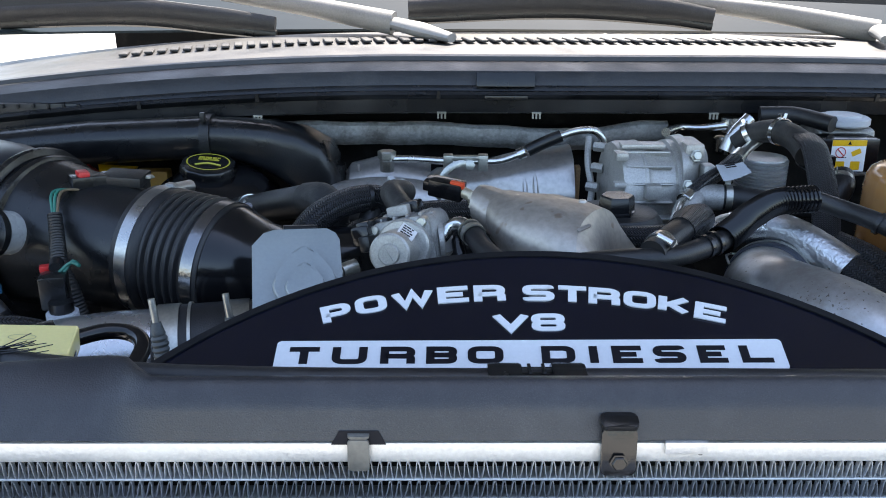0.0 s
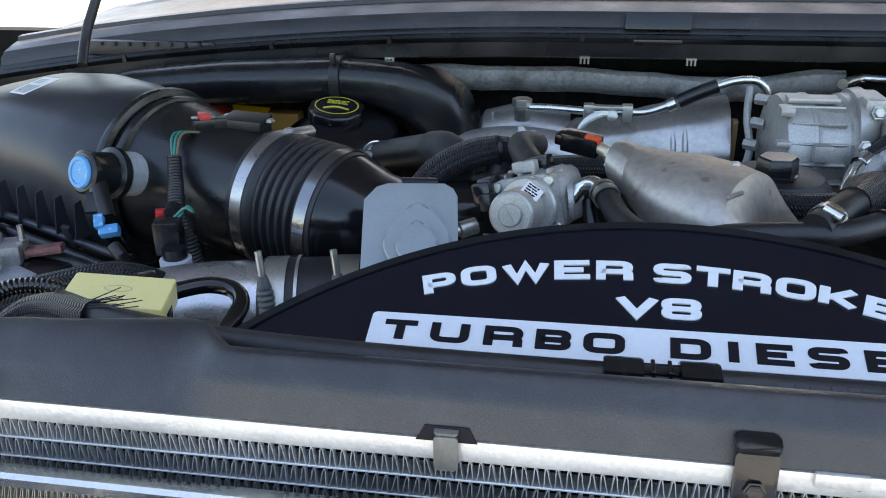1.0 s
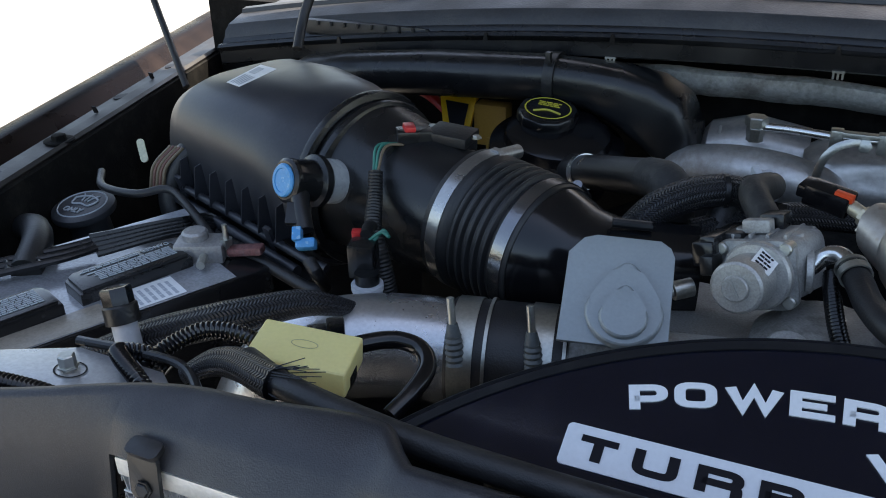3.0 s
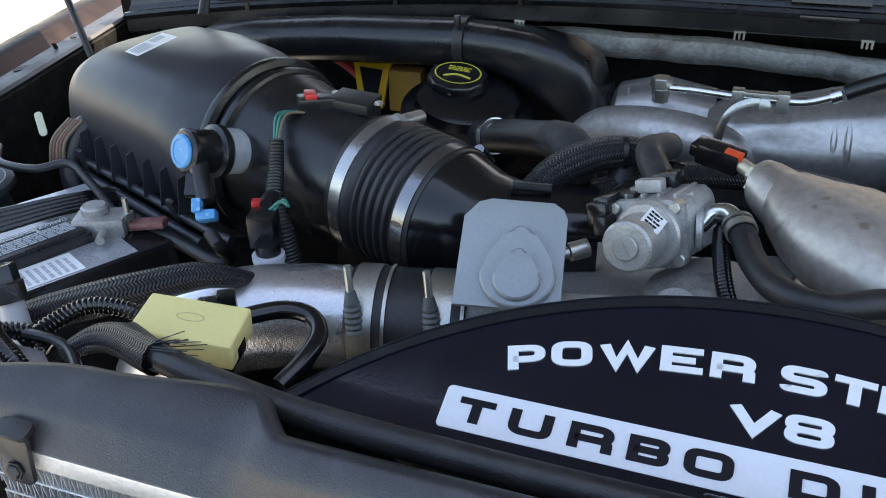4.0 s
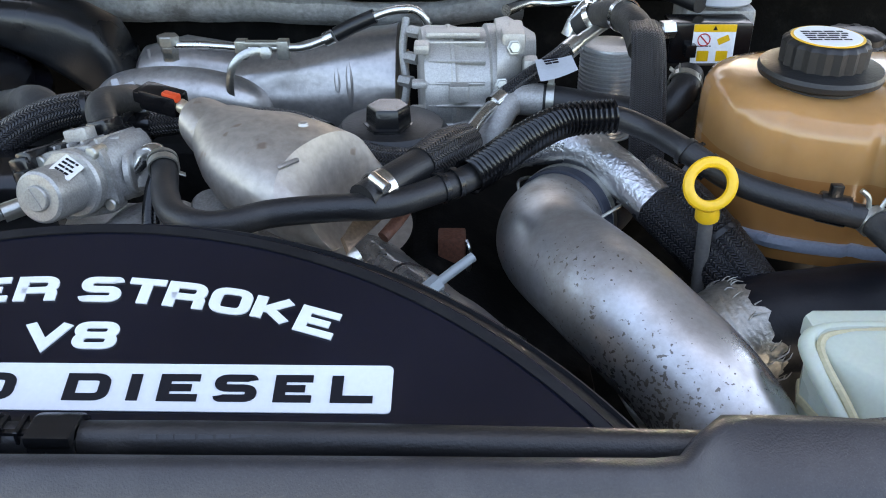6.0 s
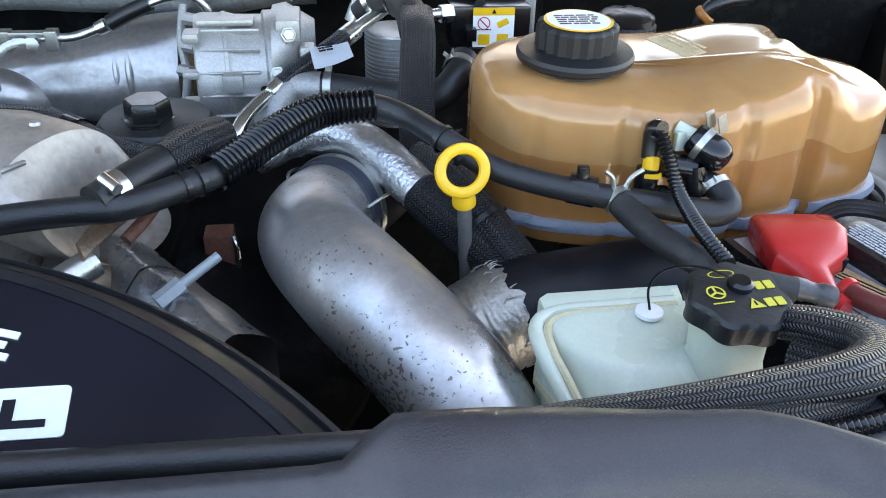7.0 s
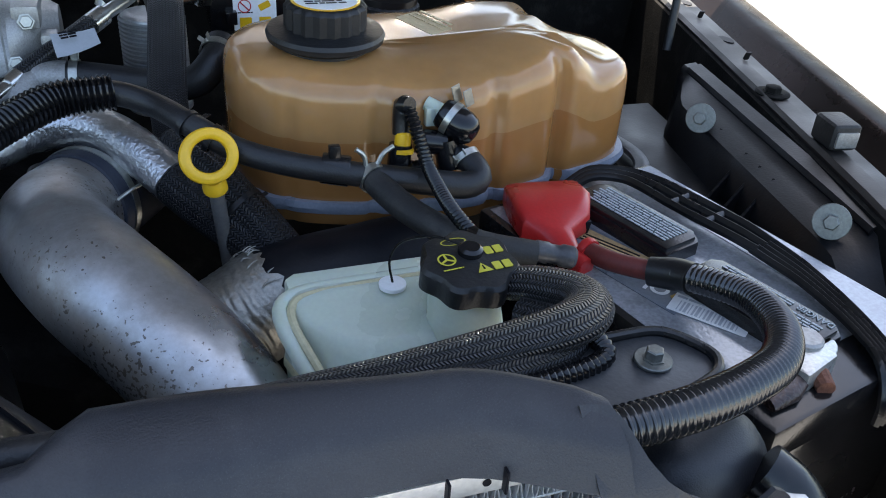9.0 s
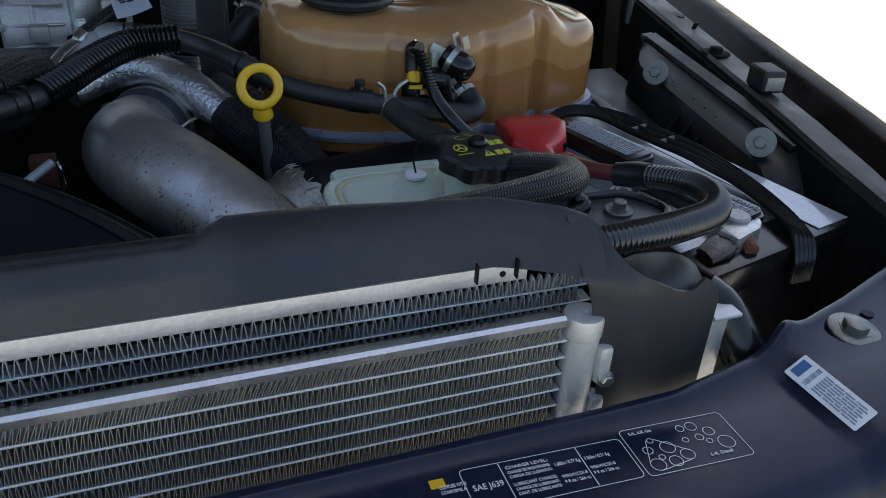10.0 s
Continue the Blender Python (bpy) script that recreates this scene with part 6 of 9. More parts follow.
mt = thing("intake_tube", (-0.22, 0.79, 1.1), "black intake tube with ribbed bellows and steel band clamps", "intake tube")
bm = BM()
lathe(bm, [(0.076, -0.165), (0.073, -0.145), (0.067, -0.11), (0.0615, -0.06), (0.060, -0.04), (0.059, -0.012)], along(CC + U_ * -0.004, CC + A_ + U_ * 0.012), 56)
part("sensor_tube", bm, BLACK, mt)
bm = BM()
prof = [(0.0595, -0.028), (0.0625, -0.027), (0.0632, -0.022)]
prof += [(0.0632, -0.006), (0.0625, -0.004)]
for i in range(5):
    d = 0.0 + 0.0086 * i
    prof += [(0.0585, d), (0.0590, d + 0.0012), (0.0625, d + 0.0030), (0.0630, d + 0.0044), (0.0625, d + 0.0056), (0.0590, d + 0.0074)]
prof += [(0.0600, 0.044), (0.0600, 0.060), (0.059, 0.062)]
lathe(bm, prof, along(CC, CC + A_), 60)
part("bellows", bm, RUBBER, mt, "ribbed black rubber bellows")
bm = BM()
lathe(bm, [(0.0632, -0.021), (0.0640, -0.021), (0.0640, -0.009), (0.0632, -0.009)], along(CC, CC + A_), 60, cap0=False, cap1=False)
WP = on_axis(-0.013, 0.030, 0.058)
rod(bm, WP - S_ * 0.014, WP + S_ * 0.012 + U_ * -0.003, 0.0065, None, 14)
rod(bm, WP - S_ * 0.020, WP - S_ * 0.014, 0.0085, None, 6)
part("band_clamp", bm, BAND, mt, "bright steel worm clamp")
bm = BM()
lathe(bm, [(0.0602, 0.046), (0.0612, 0.046), (0.0612, 0.058), (0.0602, 0.058)], along(CC, CC + A_), 60, cap0=False, cap1=False)
rod(bm, on_axis(0.052, 0.042, 0.046), on_axis(0.052, 0.060, 0.028), 0.005, None, 12)
part("band_clamp", bm, material("dark_band_steel", (0.22, 0.22, 0.23), 0.2, 0.95, var=0.1), mt, "dark steel band clamp")
bm = BM()
E0 = on_axis(0.070)
loft(bm, [(on_axis(0.056), S_, U_, 0.0585, 0.0585, 2), (on_axis(0.066), S_, U_, 0.0565, 0.0565, 2.1), ((-0.108, 0.750, 1.187), (0.22, 0.97, 0), U_, 0.050, 0.048, 2.3), ((-0.09, 0.757, 1.187), (0.12, 0.99, 0), H_, 0.044, 0.040, 2.5), ((-0.06, 0.762, 1.190), (0.0, 1, 0), H_, 0.040, 0.036, 2.6), ((-0.02, 0.775, 1.19), (-0.2, 1, 0), H_, 0.038, 0.034, 2.4)], 48)
part("elbow", bm, BLACK_GLOSS, mt, "glossy black tapered elbow")
bm = BM()
rod(bm, (-0.085, 0.748, 1.232), (-0.055, 0.756, 1.230), 0.004, None, 10)
part("nipple", bm, BLACK, mt)

# air flow sensor plug
ms = thing("connector", (-0.25, 0.79, 1.24), "black sensor plug with a red lock on the intake tube", "connector")
bm = BM()
box(bm, (0.040, 0.030, 0.010), basis((-0.245, 0.803, 1.2665), (0.95, -0.05, -0.05), (0.15, 0.95, 0.05)), 0.002)
box(bm, (0.032, 0.024, 0.016), basis((-0.242, 0.805, 1.2585), (0.95, -0.05, -0.05), (0.15, 0.95, 0.05)), 0.002)
part("base", bm, BLACK_MATT, ms)
for dx, dy in ((-0.024, 0.012), (0.024, -0.002)):
    bm = BM()
    bolt(bm, (-0.245 + dx, 0.803 + dy, 1.2660), (0, 0, 1), 0.004, 0.003)
    part("screw", bm, ZINC, ms)
bm = BM()
box(bm, (0.032, 0.020, 0.015), basis((-0.276, 0.789, 1.2655), (0.8, 0.55, -0.05), (-0.5, 0.8, 0)), 0.002)
part("plug", bm, BLACK, ms)
bm = BM()
box(bm, (0.010, 0.016, 0.008), basis((-0.279, 0.786, 1.2735), (0.8, 0.55, -0.05), (-0.5, 0.8, 0)), 0.0015)
part("lock", bm, RED, ms, "red lock")
for k, mt_ in enumerate((GREEN_WIRE, GREEN_WIRE, TAN_WIRE)):
    bm = BM()
    hose(bm, [(-0.285 + 0.003 * k, 0.777, 1.262), (-0.298 + 0.004 * k, 0.760, 1.264), (-0.292 + 0.002 * k, 0.740, 1.248)], 0.0013, 8, 0.004)
    part("wire", bm, mt_, ms)
bm = BM()
hose(bm, [(-0.290, 0.740, 1.248), (-0.284, 0.725, 1.230), (-0.276, 0.705, 1.212), (-0.264, 0.692, 1.190), (-0.254, 0.688, 1.145)], [0.0066, 0.0070, 0.0080, 0.0092, 0.0095], 14, corr=(0.003, 0.0008))
part("conduit", bm, BLACK_MATT, ms)
bm = BM()
hose(bm, [(-0.276, 0.705, 1.214), (-0.272, 0.690, 1.221), (-0.268, 0.678, 1.220)], 0.005, 12, 0.004)
part("conduit", bm, BLACK_MATT, ms)

# filter minder with its blue button
fm = thing("restriction_gauge", (-0.36, 0.755, 1.19), "clear restriction gauge with a black body and blue end button", "gauge")
GX = Vector((-0.38, -0.86, 0.29)).normalized()
G0 = Vector((-0.341, 0.7570, 1.2255))
bm = BM()
lathe(bm, [(0.0195, -0.030), (0.0205, -0.028), (0.0205, 0.018), (0.0195, 0.020)], along(G0, G0 + GX), 28)
part("clear_body", bm, CLEARISH, fm, "clear grey body")
bm = BM()
lathe(bm, [(0.0206, -0.0145), (0.0208, -0.014), (0.0208, -0.0115), (0.0206, -0.011)], along(G0, G0 + GX), 28, cap0=False, cap1=False)
part("red_scale", bm, RED, fm)
bm = BM()
lathe(bm, [(0.022, 0.018), (0.0235, 0.020), (0.0235, 0.026), (0.019, 0.028), (0.0185, 0.046), (0.0195, 0.048), (0.0195, 0.054), (0.017, 0.056)], along(G0, G0 + GX), 32)
part("body", bm, BLACK, fm)
bm = BM()
lathe(bm, [(0.0148, 0.055), (0.0148, 0.0575), (0.0135, 0.0590), (0.0105, 0.0590), (0.0100, 0.0582), (0.004, 0.0580)], along(G0, G0 + GX), 28)
part("button", bm, BLUE, fm, "light blue round button")
bm = BM()
BP = G0 + GX * 0.036
hose(bm, [BP + Vector((0.004, -0.014, -0.004)), BP + Vector((0.014, -0.028, -0.016)), BP + Vector((0.022, -0.038, -0.028))], [0.009, 0.008, 0.008], 14, 0.004)
box(bm, (0.012, 0.007, 0.020), basis(BP + Vector((0.010, -0.034, -0.016)), (0.9, 0.3, 0), (0.2, -0.6, 0.7)), 0.001)
part("stem", bm, BLACK, fm)
bm = BM()
box(bm, (0.017, 0.009, 0.011), basis(BP + Vector((0.028, -0.046, -0.036)), (0.9, 0.3, 0.1), (0.4, -0.6, -0.7)), 0.002)
box(bm, (0.008, 0.012, 0.008), basis(BP + Vector((0.020, -0.046, -0.028)), (0.9, 0.3, 0.1), (0.4, -0.6, -0.7)), 0.001)
part("blue_plug", bm, BLUE, fm, "light blue plug")
bm = BM()
Q = BP + Vector((0.034, -0.054, -0.046))
hose(bm, [Q, Q + Vector((0.008, -0.002, -0.010)), (-0.322, 0.695, 1.152), (-0.335, 0.690, 1.150), (-0.370, 0.700, 1.153), (-0.41, 0.712, 1.158), (-0.452, 0.720, 1.165)], 0.0058, 14, 0.005)
part("cable", bm, RUBBER, fm)

# vacuum valve on grey foot
vv = thing("valve", (-0.295, 0.70, 1.1), "black plastic valve with a red lock on a grey foot", "valve")
bm = BM()
box(bm, (0.022, 0.020, 0.030), basis((-0.303, 0.722, 1.170), (1, 0.2, 0), (-0.2, 1, 0)), 0.003)
lathe(bm, [(0.010, 0), (0.010, 0.03)], (-0.294, 0.710, 1.135), 18)
part("body", bm, BLACK, vv)
bm = BM()
box(bm, (0.012, 0.008, 0.006), basis((-0.313, 0.735, 1.185), (1, 0.4, 0), (-0.4, 1, 0)), 0.001)
part("lock", bm, RED, vv)
bm = BM()
lathe(bm, [(0.012, 0), (0.0145, 0.002), (0.0145, 0.010), (0.012, 0.012), (0.012, 0.020), (0.013, 0.021), (0.013, 0.026)], (-0.293, 0.708, 1.130), 24)
part("foot", bm, PAPER_GREY, vv, "pale grey foot")
for k in range(2):
    bm = BM()
    hose(bm, [(-0.300 + 0.004 * k, 0.728, 1.184), (-0.290, 0.730 + 0.004 * k, 1.192), (-0.282, 0.728, 1.190)], 0.0014, 8, 0.003)
    part("wire", bm, GREEN_WIRE, vv)

vv.location += Vector((0.036, -0.052, 0.033))

# duct under the cowl
dc = thing("air_duct", (-0.35, 1.06, 1.2), "black plastic air duct below the cowl with a joint band", "duct")
bm = BM()
loft(bm, [((-0.60, 1.075, 1.215), (0, 1, 0.1), H_, 0.02, 0.014, 2.2), ((-0.57, 1.072, 1.222), (0, 1, 0), H_, 0.028, 0.022, 2.3), ((-0.50, 1.07, 1.232), (0, 1, 0), H_, 0.030, 0.026, 2.4), ((-0.38, 1.068, 1.243), (0, 1, 0), H_, 0.030, 0.027, 2.4), ((-0.235, 1.066, 1.251), (0, 1, 0), H_, 0.029, 0.026, 2.4)], 32)
part("left_run", bm, BLACK, dc)
bm = BM()
loft(bm, [((-0.236, 1.066, 1.251), (0, 1, 0), H_, 0.031, 0.0285, 2.4), ((-0.224, 1.066, 1.2515), (0, 1, 0), H_, 0.031, 0.0285, 2.4)], 32)
box(bm, (0.006, 0.008, 0.012), (-0.230, 1.04, 1.281), 0.001)
part("joint_band", bm, BLACK_MATT, dc)
bm = BM()
loft(bm, [((-0.224, 1.066, 1.251), (0, 1, 0), H_, 0.028, 0.025, 2.4), ((-0.185, 1.068, 1.247), (0, 1, 0), H_, 0.031, 0.027, 2.8), ((-0.150, 1.070, 1.238), (0, 1, 0), H_, 0.035, 0.033, 3.4), ((-0.115, 1.072, 1.224), (0.1, 1, 0), (0.12, 0, 1), 0.037, 0.038, 4), ((-0.092, 1.074, 1.208), (0.15, 1, 0), (0.30, 0, 1), 0.036, 0.038, 4), ((-0.083, 1.076, 1.190), (0.15, 1, 0), (0.6, 0, 0.8), 0.035, 0.030, 3.6), ((-0.082, 1.078, 1.15), (0, 1, 0), (1, 0, 0.2), 0.034, 0.028, 3)], 40)
part("right_run", bm, BLACK, dc)
bm = BM()
box(bm, (0.30, 0.012, 0.018), (-0.43, 1.105, 1.278), 0.002)
for k in range(14):
    box(bm, (0.004, 0.004, 0.006), (-0.56 + 0.0195 * k, 1.098, 1.284), 0.0008, 1)
part("ledge", bm, BLACK_MATT, dc)

# oil filler
ol = thing("oil_filler_cap", (-0.22, 1.02, 1.12), "black oil filler cap with a yellow printed symbol", "cap")
OM = basis((-0.217, 1.015, 1.2285), (1, 0.05, -0.10), (0, 0.97, 0.20))
bm = BM()
lathe(bm, [(0.060, -0.085), (0.064, -0.070), (0.066, -0.052), (0.074, -0.047), (0.076, -0.040), (0.075, -0.034), (0.068, -0.031), (0.060, -0.028), (0.057, -0.018), (0.048, -0.012), (0.038, -0.010)], OM @ Matrix.Translation((0.012, -0.010, 0)), 48)
part("filler_neck", bm, BLACK_GLOSS, ol)
bm = BM()
lathe(bm, [(0.030, -0.012), (0.034, -0.010), (0.034, -0.002), (0.032, 0.001), (0.0275, 0.002)], OM @ Matrix.Translation((-0.004, 0.0, 0)), 40, 10, 0.05)
cp = part("cap", bm, BLACK, ol)
bm = BM()
o, i_ = circle(0.0262, 40, 0.0225), circle(0.0245, 40, 0.0208)
for k in range(40):
    j = (k + 1) % 40
    bm.faces.new([bm.verts.new(OM @ Vector((x - 0.004, y, 0.0027))) for x, y in (o[k], o[j], i_[j], i_[k])])
part("ring", bm, YELLOW_INK, cp, "yellow printed ring")
bm = BM()
bars(bm, OM @ Matrix.Translation((-0.017, 0.004, 0.0022)), 0.026, 0.010, 3, 0.9, 6, 0.0005, 4)
hose(bm, [OM @ Vector((-0.018, -0.010, 0.0026)), OM @ Vector((-0.004, -0.004, 0.0026)), OM @ Vector((0.012, -0.008, 0.0026))], 0.0012, 6, 0.003)
part("symbol", bm, YELLOW_INK, cp)
bm = BM()
box(bm, (0.016, 0.006, 0.010), (-0.228, 1.052, 1.232), 0.0015)
part("rear_tab", bm, ZINC, ol)

# yellow-handled and red clips
ys_ = thing("disconnect_clip", (-0.36, 1.11, 1.15), "yellow looped pull handle beside a tan connector", "clip")
YM = basis((-0.372, 1.118, 1.172), (1, 0.1, 0.0), (0.05, 0.35, 0.93))
bm = BM()
prism(bm, [(-0.026, 0.030), (0.026, 0.026), (0.022, 0.020), (0.018, -0.028), (0.010, -0.036), (-0.004, -0.036), (-0.016, -0.022)], YM, 0.006, 0.0015)
prism(bm, [(-0.018, 0.022), (0.016, 0.019), (0.011, -0.018), (0.004, -0.022), (-0.008, -0.016)], YM @ Matrix.Translation((0, 0, 0.0064)), 0.0004)
yl = part("handle", bm, YELLOW, ys_)
bm = BM()
prism(bm, [(-0.0165, 0.0205), (0.0145, 0.0175), (0.010, -0.016), (0.004, -0.0205), (-0.0075, -0.0145)], YM @ Matrix.Translation((0, 0, 0.0069)), 0.0004)
part("opening", bm, INK, yl)
bm = BM()
box(bm, (0.045, 0.025, 0.055), (-0.328, 1.13, 1.165), 0.004)
box(bm, (0.012, 0.02, 0.06), (-0.327, 1.125, 1.12), 0.003)
part("tan_body", bm, TAN, ys_, "tan plastic body")
for x in (-0.435, -0.51):
    bm = BM()
    hose(bm, [(x - 0.028, 1.13, 1.196), (x, 1.13, 1.200), (x + 0.02, 1.13, 1.192), (x + 0.045, 1.128, 1.172)], [0.009, 0.012, 0.010, 0.007], 10, 0.006, flat=0.6)
    solo("red_clip", bm, RED, "small red plastic locking lever behind the intake", "clip")

# black hose to turbo with clamp
bh = thing("breather_hose", (-0.1, 0.92, 1.18), "black breather hose with a small clamp and metal elbow", "hose")
bm = BM()
hose(bm, [(-0.20, 0.985, 1.175), (-0.165, 0.955, 1.187), (-0.125, 0.915, 1.205), (-0.095, 0.885, 1.218), (-0.075, 0.862, 1.228)], 0.0175, 22, 0.008)
part("tube", bm, RUBBER, bh)
bm = BM()
hose(bm, [(-0.080, 0.868, 1.226), (-0.062, 0.848, 1.231), (-0.052, 0.836, 1.222), (-0.05, 0.828, 1.195)], [0.018, 0.0185, 0.0185, 0.018], 22, 0.005)
part("elbow", bm, RUBBER_DULL, bh)
bm = BM()
clamp(bm, (-0.160, 0.950, 1.189), (0.6, -0.65, 0.3), 0.0178, 0.008, False)
rod(bm, (-0.160, 0.938, 1.203), (-0.154, 0.932, 1.200), 0.006, None, 8)
part("worm_clamp", bm, BRIGHT, bh)

# throttle inlet pipe with coupler, studs and bands
tp = thing("charge_pipe", (-0.2, 0.63, 1.05), "grimy aluminium charge pipe with a black coupler and two band clamps", "pipe")
bm = BM()
hose(bm, [(-0.325, 0.575, 1.09), (-0.305, 0.592, 1.128), (-0.27, 0.612, 1.150), (-0.22, 0.628, 1.157), (-0.16, 0.640, 1.157), (-0.155, 0.641, 1.157)], [0.036, 0.039, 0.040, 0.040, 0.040, 0.040], 36, 0.01)
part("alloy_pipe", bm, speckled(material("pitted_aluminium", (0.53, 0.53, 0.54), 0.27, 0.9, var=0.15, bump=0.15, dust=0.2, dust_color=(0.2, 0.18, 0.16)), (0.07, 0.065, 0.06), 240.0, 0.70, 0.7), tp)
bm = BM()
TA = Vector((0.98, 0.19, 0.0)).normalized()
T0 = Vector((-0.175, 0.6375, 1.157))
lathe(bm, [(0.0415, 0), (0.042, 0.002), (0.042, 0.085), (0.0415, 0.087)], along(T0, T0 + TA), 40)
part("coupler", bm, RUBBER, tp, "black rubber coupler")
bm = BM()
hose(bm, [(-0.10, 0.652, 1.157), (-0.04, 0.66, 1.155), (0.03, 0.665, 1.14)], 0.039, 30, 0.01)
part("throttle_body", bm, CAST_DARK, tp)
for d in (0.012, 0.068):
    c = T0 + TA * d
    bm = BM()
    lathe(bm, [(0.0422, -0.009), (0.0432, -0.009), (0.0432, 0.009), (0.0422, 0.009)], along(c, c + TA), 40, cap0=False, cap1=False)
    lathe(bm, [(0.0430, 0.016), (0.0437, 0.016), (0.0437, 0.0185), (0.0430, 0.0185)], along(c, c + TA), 40, cap0=False, cap1=False)
    part("band", bm, ZINC, tp, "zinc band")
    s0 = c + Vector((0.004, -0.036, 0.018))
    sv = Vector((-0.14, 0.16, 1)).normalized()
    bm = BM()
    rod(bm, s0, s0 + sv * 0.046, 0.0030, 0.0028, 12)
    part("stud", bm, ZINC, tp, "threaded stud")
    bm = BM()
    hose(bm, [s0 - sv * 0.004, s0 + sv * 0.010, s0 + sv * 0.018], [0.0072, 0.0068, 0.0060], 16, corr=(0.0045, 0.0012))
    hose(bm, [s0 + sv * 0.017, s0 + sv * 0.027], [0.0058, 0.0038], 16, 0.003)
    part("boot", bm, BOOT, tp, "grey-green ribbed boot")

# cream relay box with loom
rx = thing("relay_box", (-0.207, 0.49, 1.2), "cream-coloured plastic relay box with a worn oval mark", "relay box")
RM = basis((-0.2085, 0.4920, 1.2340), (0.053, 0.010, -0.0055), (-0.004, 0.032, 0.0035))
bm = BM()
box(bm, (0.062, 0.035, 0.019), RM, 0.0022, 3)
part("cover", bm, CREAM, rx)
bm = BM()
o, i_ = circle(0.0085, 28, 0.0036), circle(0.0078, 28, 0.0030)
for k in range(28):
    j = (k + 1) % 28
    bm.faces.new([bm.verts.new(RM @ Vector((x, y + 0.001, 0.0098))) for x, y in (o[k], o[j], i_[j], i_[k])])
part("oval_mark", bm, material("worn_cream", (0.40, 0.37, 0.20), 0.5), rx)
bm = BM()
box(bm, (0.050, 0.028, 0.014), RM @ Matrix.Translation((0.002, -0.001, -0.014)), 0.002)
box(bm, (0.005, 0.012, 0.010), RM @ Matrix.Translation((0.029, -0.002, -0.006)), 0.001)
part("base", bm, BLACK, rx)

bm = BM()
hose(bm, [(-0.205, 0.517, 1.222), (-0.193, 0.530, 1.224), (-0.175, 0.543, 1.224), (-0.157, 0.543, 1.222), (-0.146, 0.530, 1.219), (-0.147, 0.510, 1.213), (-0.153, 0.492, 1.207)], 0.0058, 14, 0.004)
solo("wire_loop", bm, BLACK_GLOSS, "black taped wire looping beside the relay box", "wire")
bm = BM()
box(bm, (0.016, 0.014, 0.014), basis((-0.222, 0.530, 1.222), (0.8, 0.5, 0), (-0.5, 0.8, 0)), 0.002)
box(bm, (0.012, 0.010, 0.018), basis((-0.214, 0.537, 1.224), (0.8, 0.5, 0), (-0.5, 0.8, 0)), 0.002)
solo("connector", bm, BLACK, "black wiring connector behind the relay box", "connector")

lm = thing("wiring_loom", (-0.25, 0.45, 1.2), "frayed braided loom sleeve leading into the vent hose", "wiring loom")
bm = BM()
hose(bm, [(-0.262, 0.447, 1.236), (-0.246, 0.457, 1.243), (-0.228, 0.4575, 1.246), (-0.205, 0.449, 1.248), (-0.196, 0.4465, 1.2485)], [0.005, 0.0082, 0.0098, 0.0096, 0.0100], 20, 0.003)
part("sleeve", bm, BRAID, lm)
bm = BM()
rnd = random.Random(5)
for k in range(26):
    a = 2 * math.pi * k / 26
    p = Vector((-0.199, 0.4475, 1.2485)) + Vector((0.003 * math.cos(a), 0.007 * math.cos(a), 0.009 * math.sin(a)))
    q = p + Vector((0.014 + 0.010 * rnd.random(), 0.004 * rnd.uniform(-1, 1) + 0.003, 0.005 * math.sin(a) + 0.003 * rnd.uniform(-1, 1)))
    rod(bm, p, q, 0.0004, 0.0003, 4)
part("frayed_end", bm, BLACK, lm, "frayed threads")
bm = BM()
hose(bm, [(-0.295, 0.45, 1.232), (-0.285, 0.468, 1.240), (-0.270, 0.480, 1.246), (-0.250, 0.487, 1.244), (-0.232, 0.492, 1.234)], 0.0055, 14, corr=(0.003, 0.0009))
part("corrugated_wire", bm, BLACK_GLOSS, lm)
bm = BM()
hose(bm, [(-0.255, 0.418, 1.236), (-0.272, 0.424, 1.246), (-0.295, 0.436, 1.248), (-0.303, 0.445, 1.244), (-0.292, 0.455, 1.238), (-0.280, 0.456, 1.23)], 0.0055, 14, corr=(0.003, 0.0009))
part("corrugated_wire", bm, BLACK_GLOSS, lm)
bm = BM()
hose(bm, [(-0.400, 0.500, 1.180), (-0.360, 0.525, 1.193), (-0.315, 0.550, 1.203), (-0.276, 0.585, 1.205), (-0.256, 0.600, 1.200), (-0.245, 0.63, 1.18)], [0.010, 0.0125, 0.0130, 0.0105, 0.008, 0.005], 18, 0.005)
part("large_sleeve", bm, BRAID_DARK, lm)

# battery tray brace with bolt
tl = thing("battery_brace", (-0.32, 0.43, 1.2), "bare grey steel brace plate with a hex bolt", "bracket")
bm = BM()
prism(bm, [(-0.40, 0.395), (-0.25, 0.395), (-0.245, 0.424), (-0.275, 0.446), (-0.340, 0.448), (-0.40, 0.42)], Matrix.Translation((0, 0, 1.232)), 0.004, 0.0015)
part("plate", bm, material("bare_grey_steel", (0.36, 0.36, 0.37), 0.35, 0.6, var=0.2, dust=0.2), tl)
bm = BM()
bolt(bm, (-0.329, 0.428, 1.236), (0, 0, 1), 0.0050, 0.009, 0.0)
part("bolt", bm, ZINC, tl)
bm = BM()
o, i_ = circle(0.011, 24, 0.008), circle(0.0098, 24, 0.007)
for k in range(24):
    j = (k + 1) % 24
    bm.faces.new([bm.verts.new((-0.327 + x, 0.427 + y, 1.2364)) for x, y in (o[k], o[j], i_[j], i_[k])])
part("slot_edge", bm, INK, tl)
bm = BM()
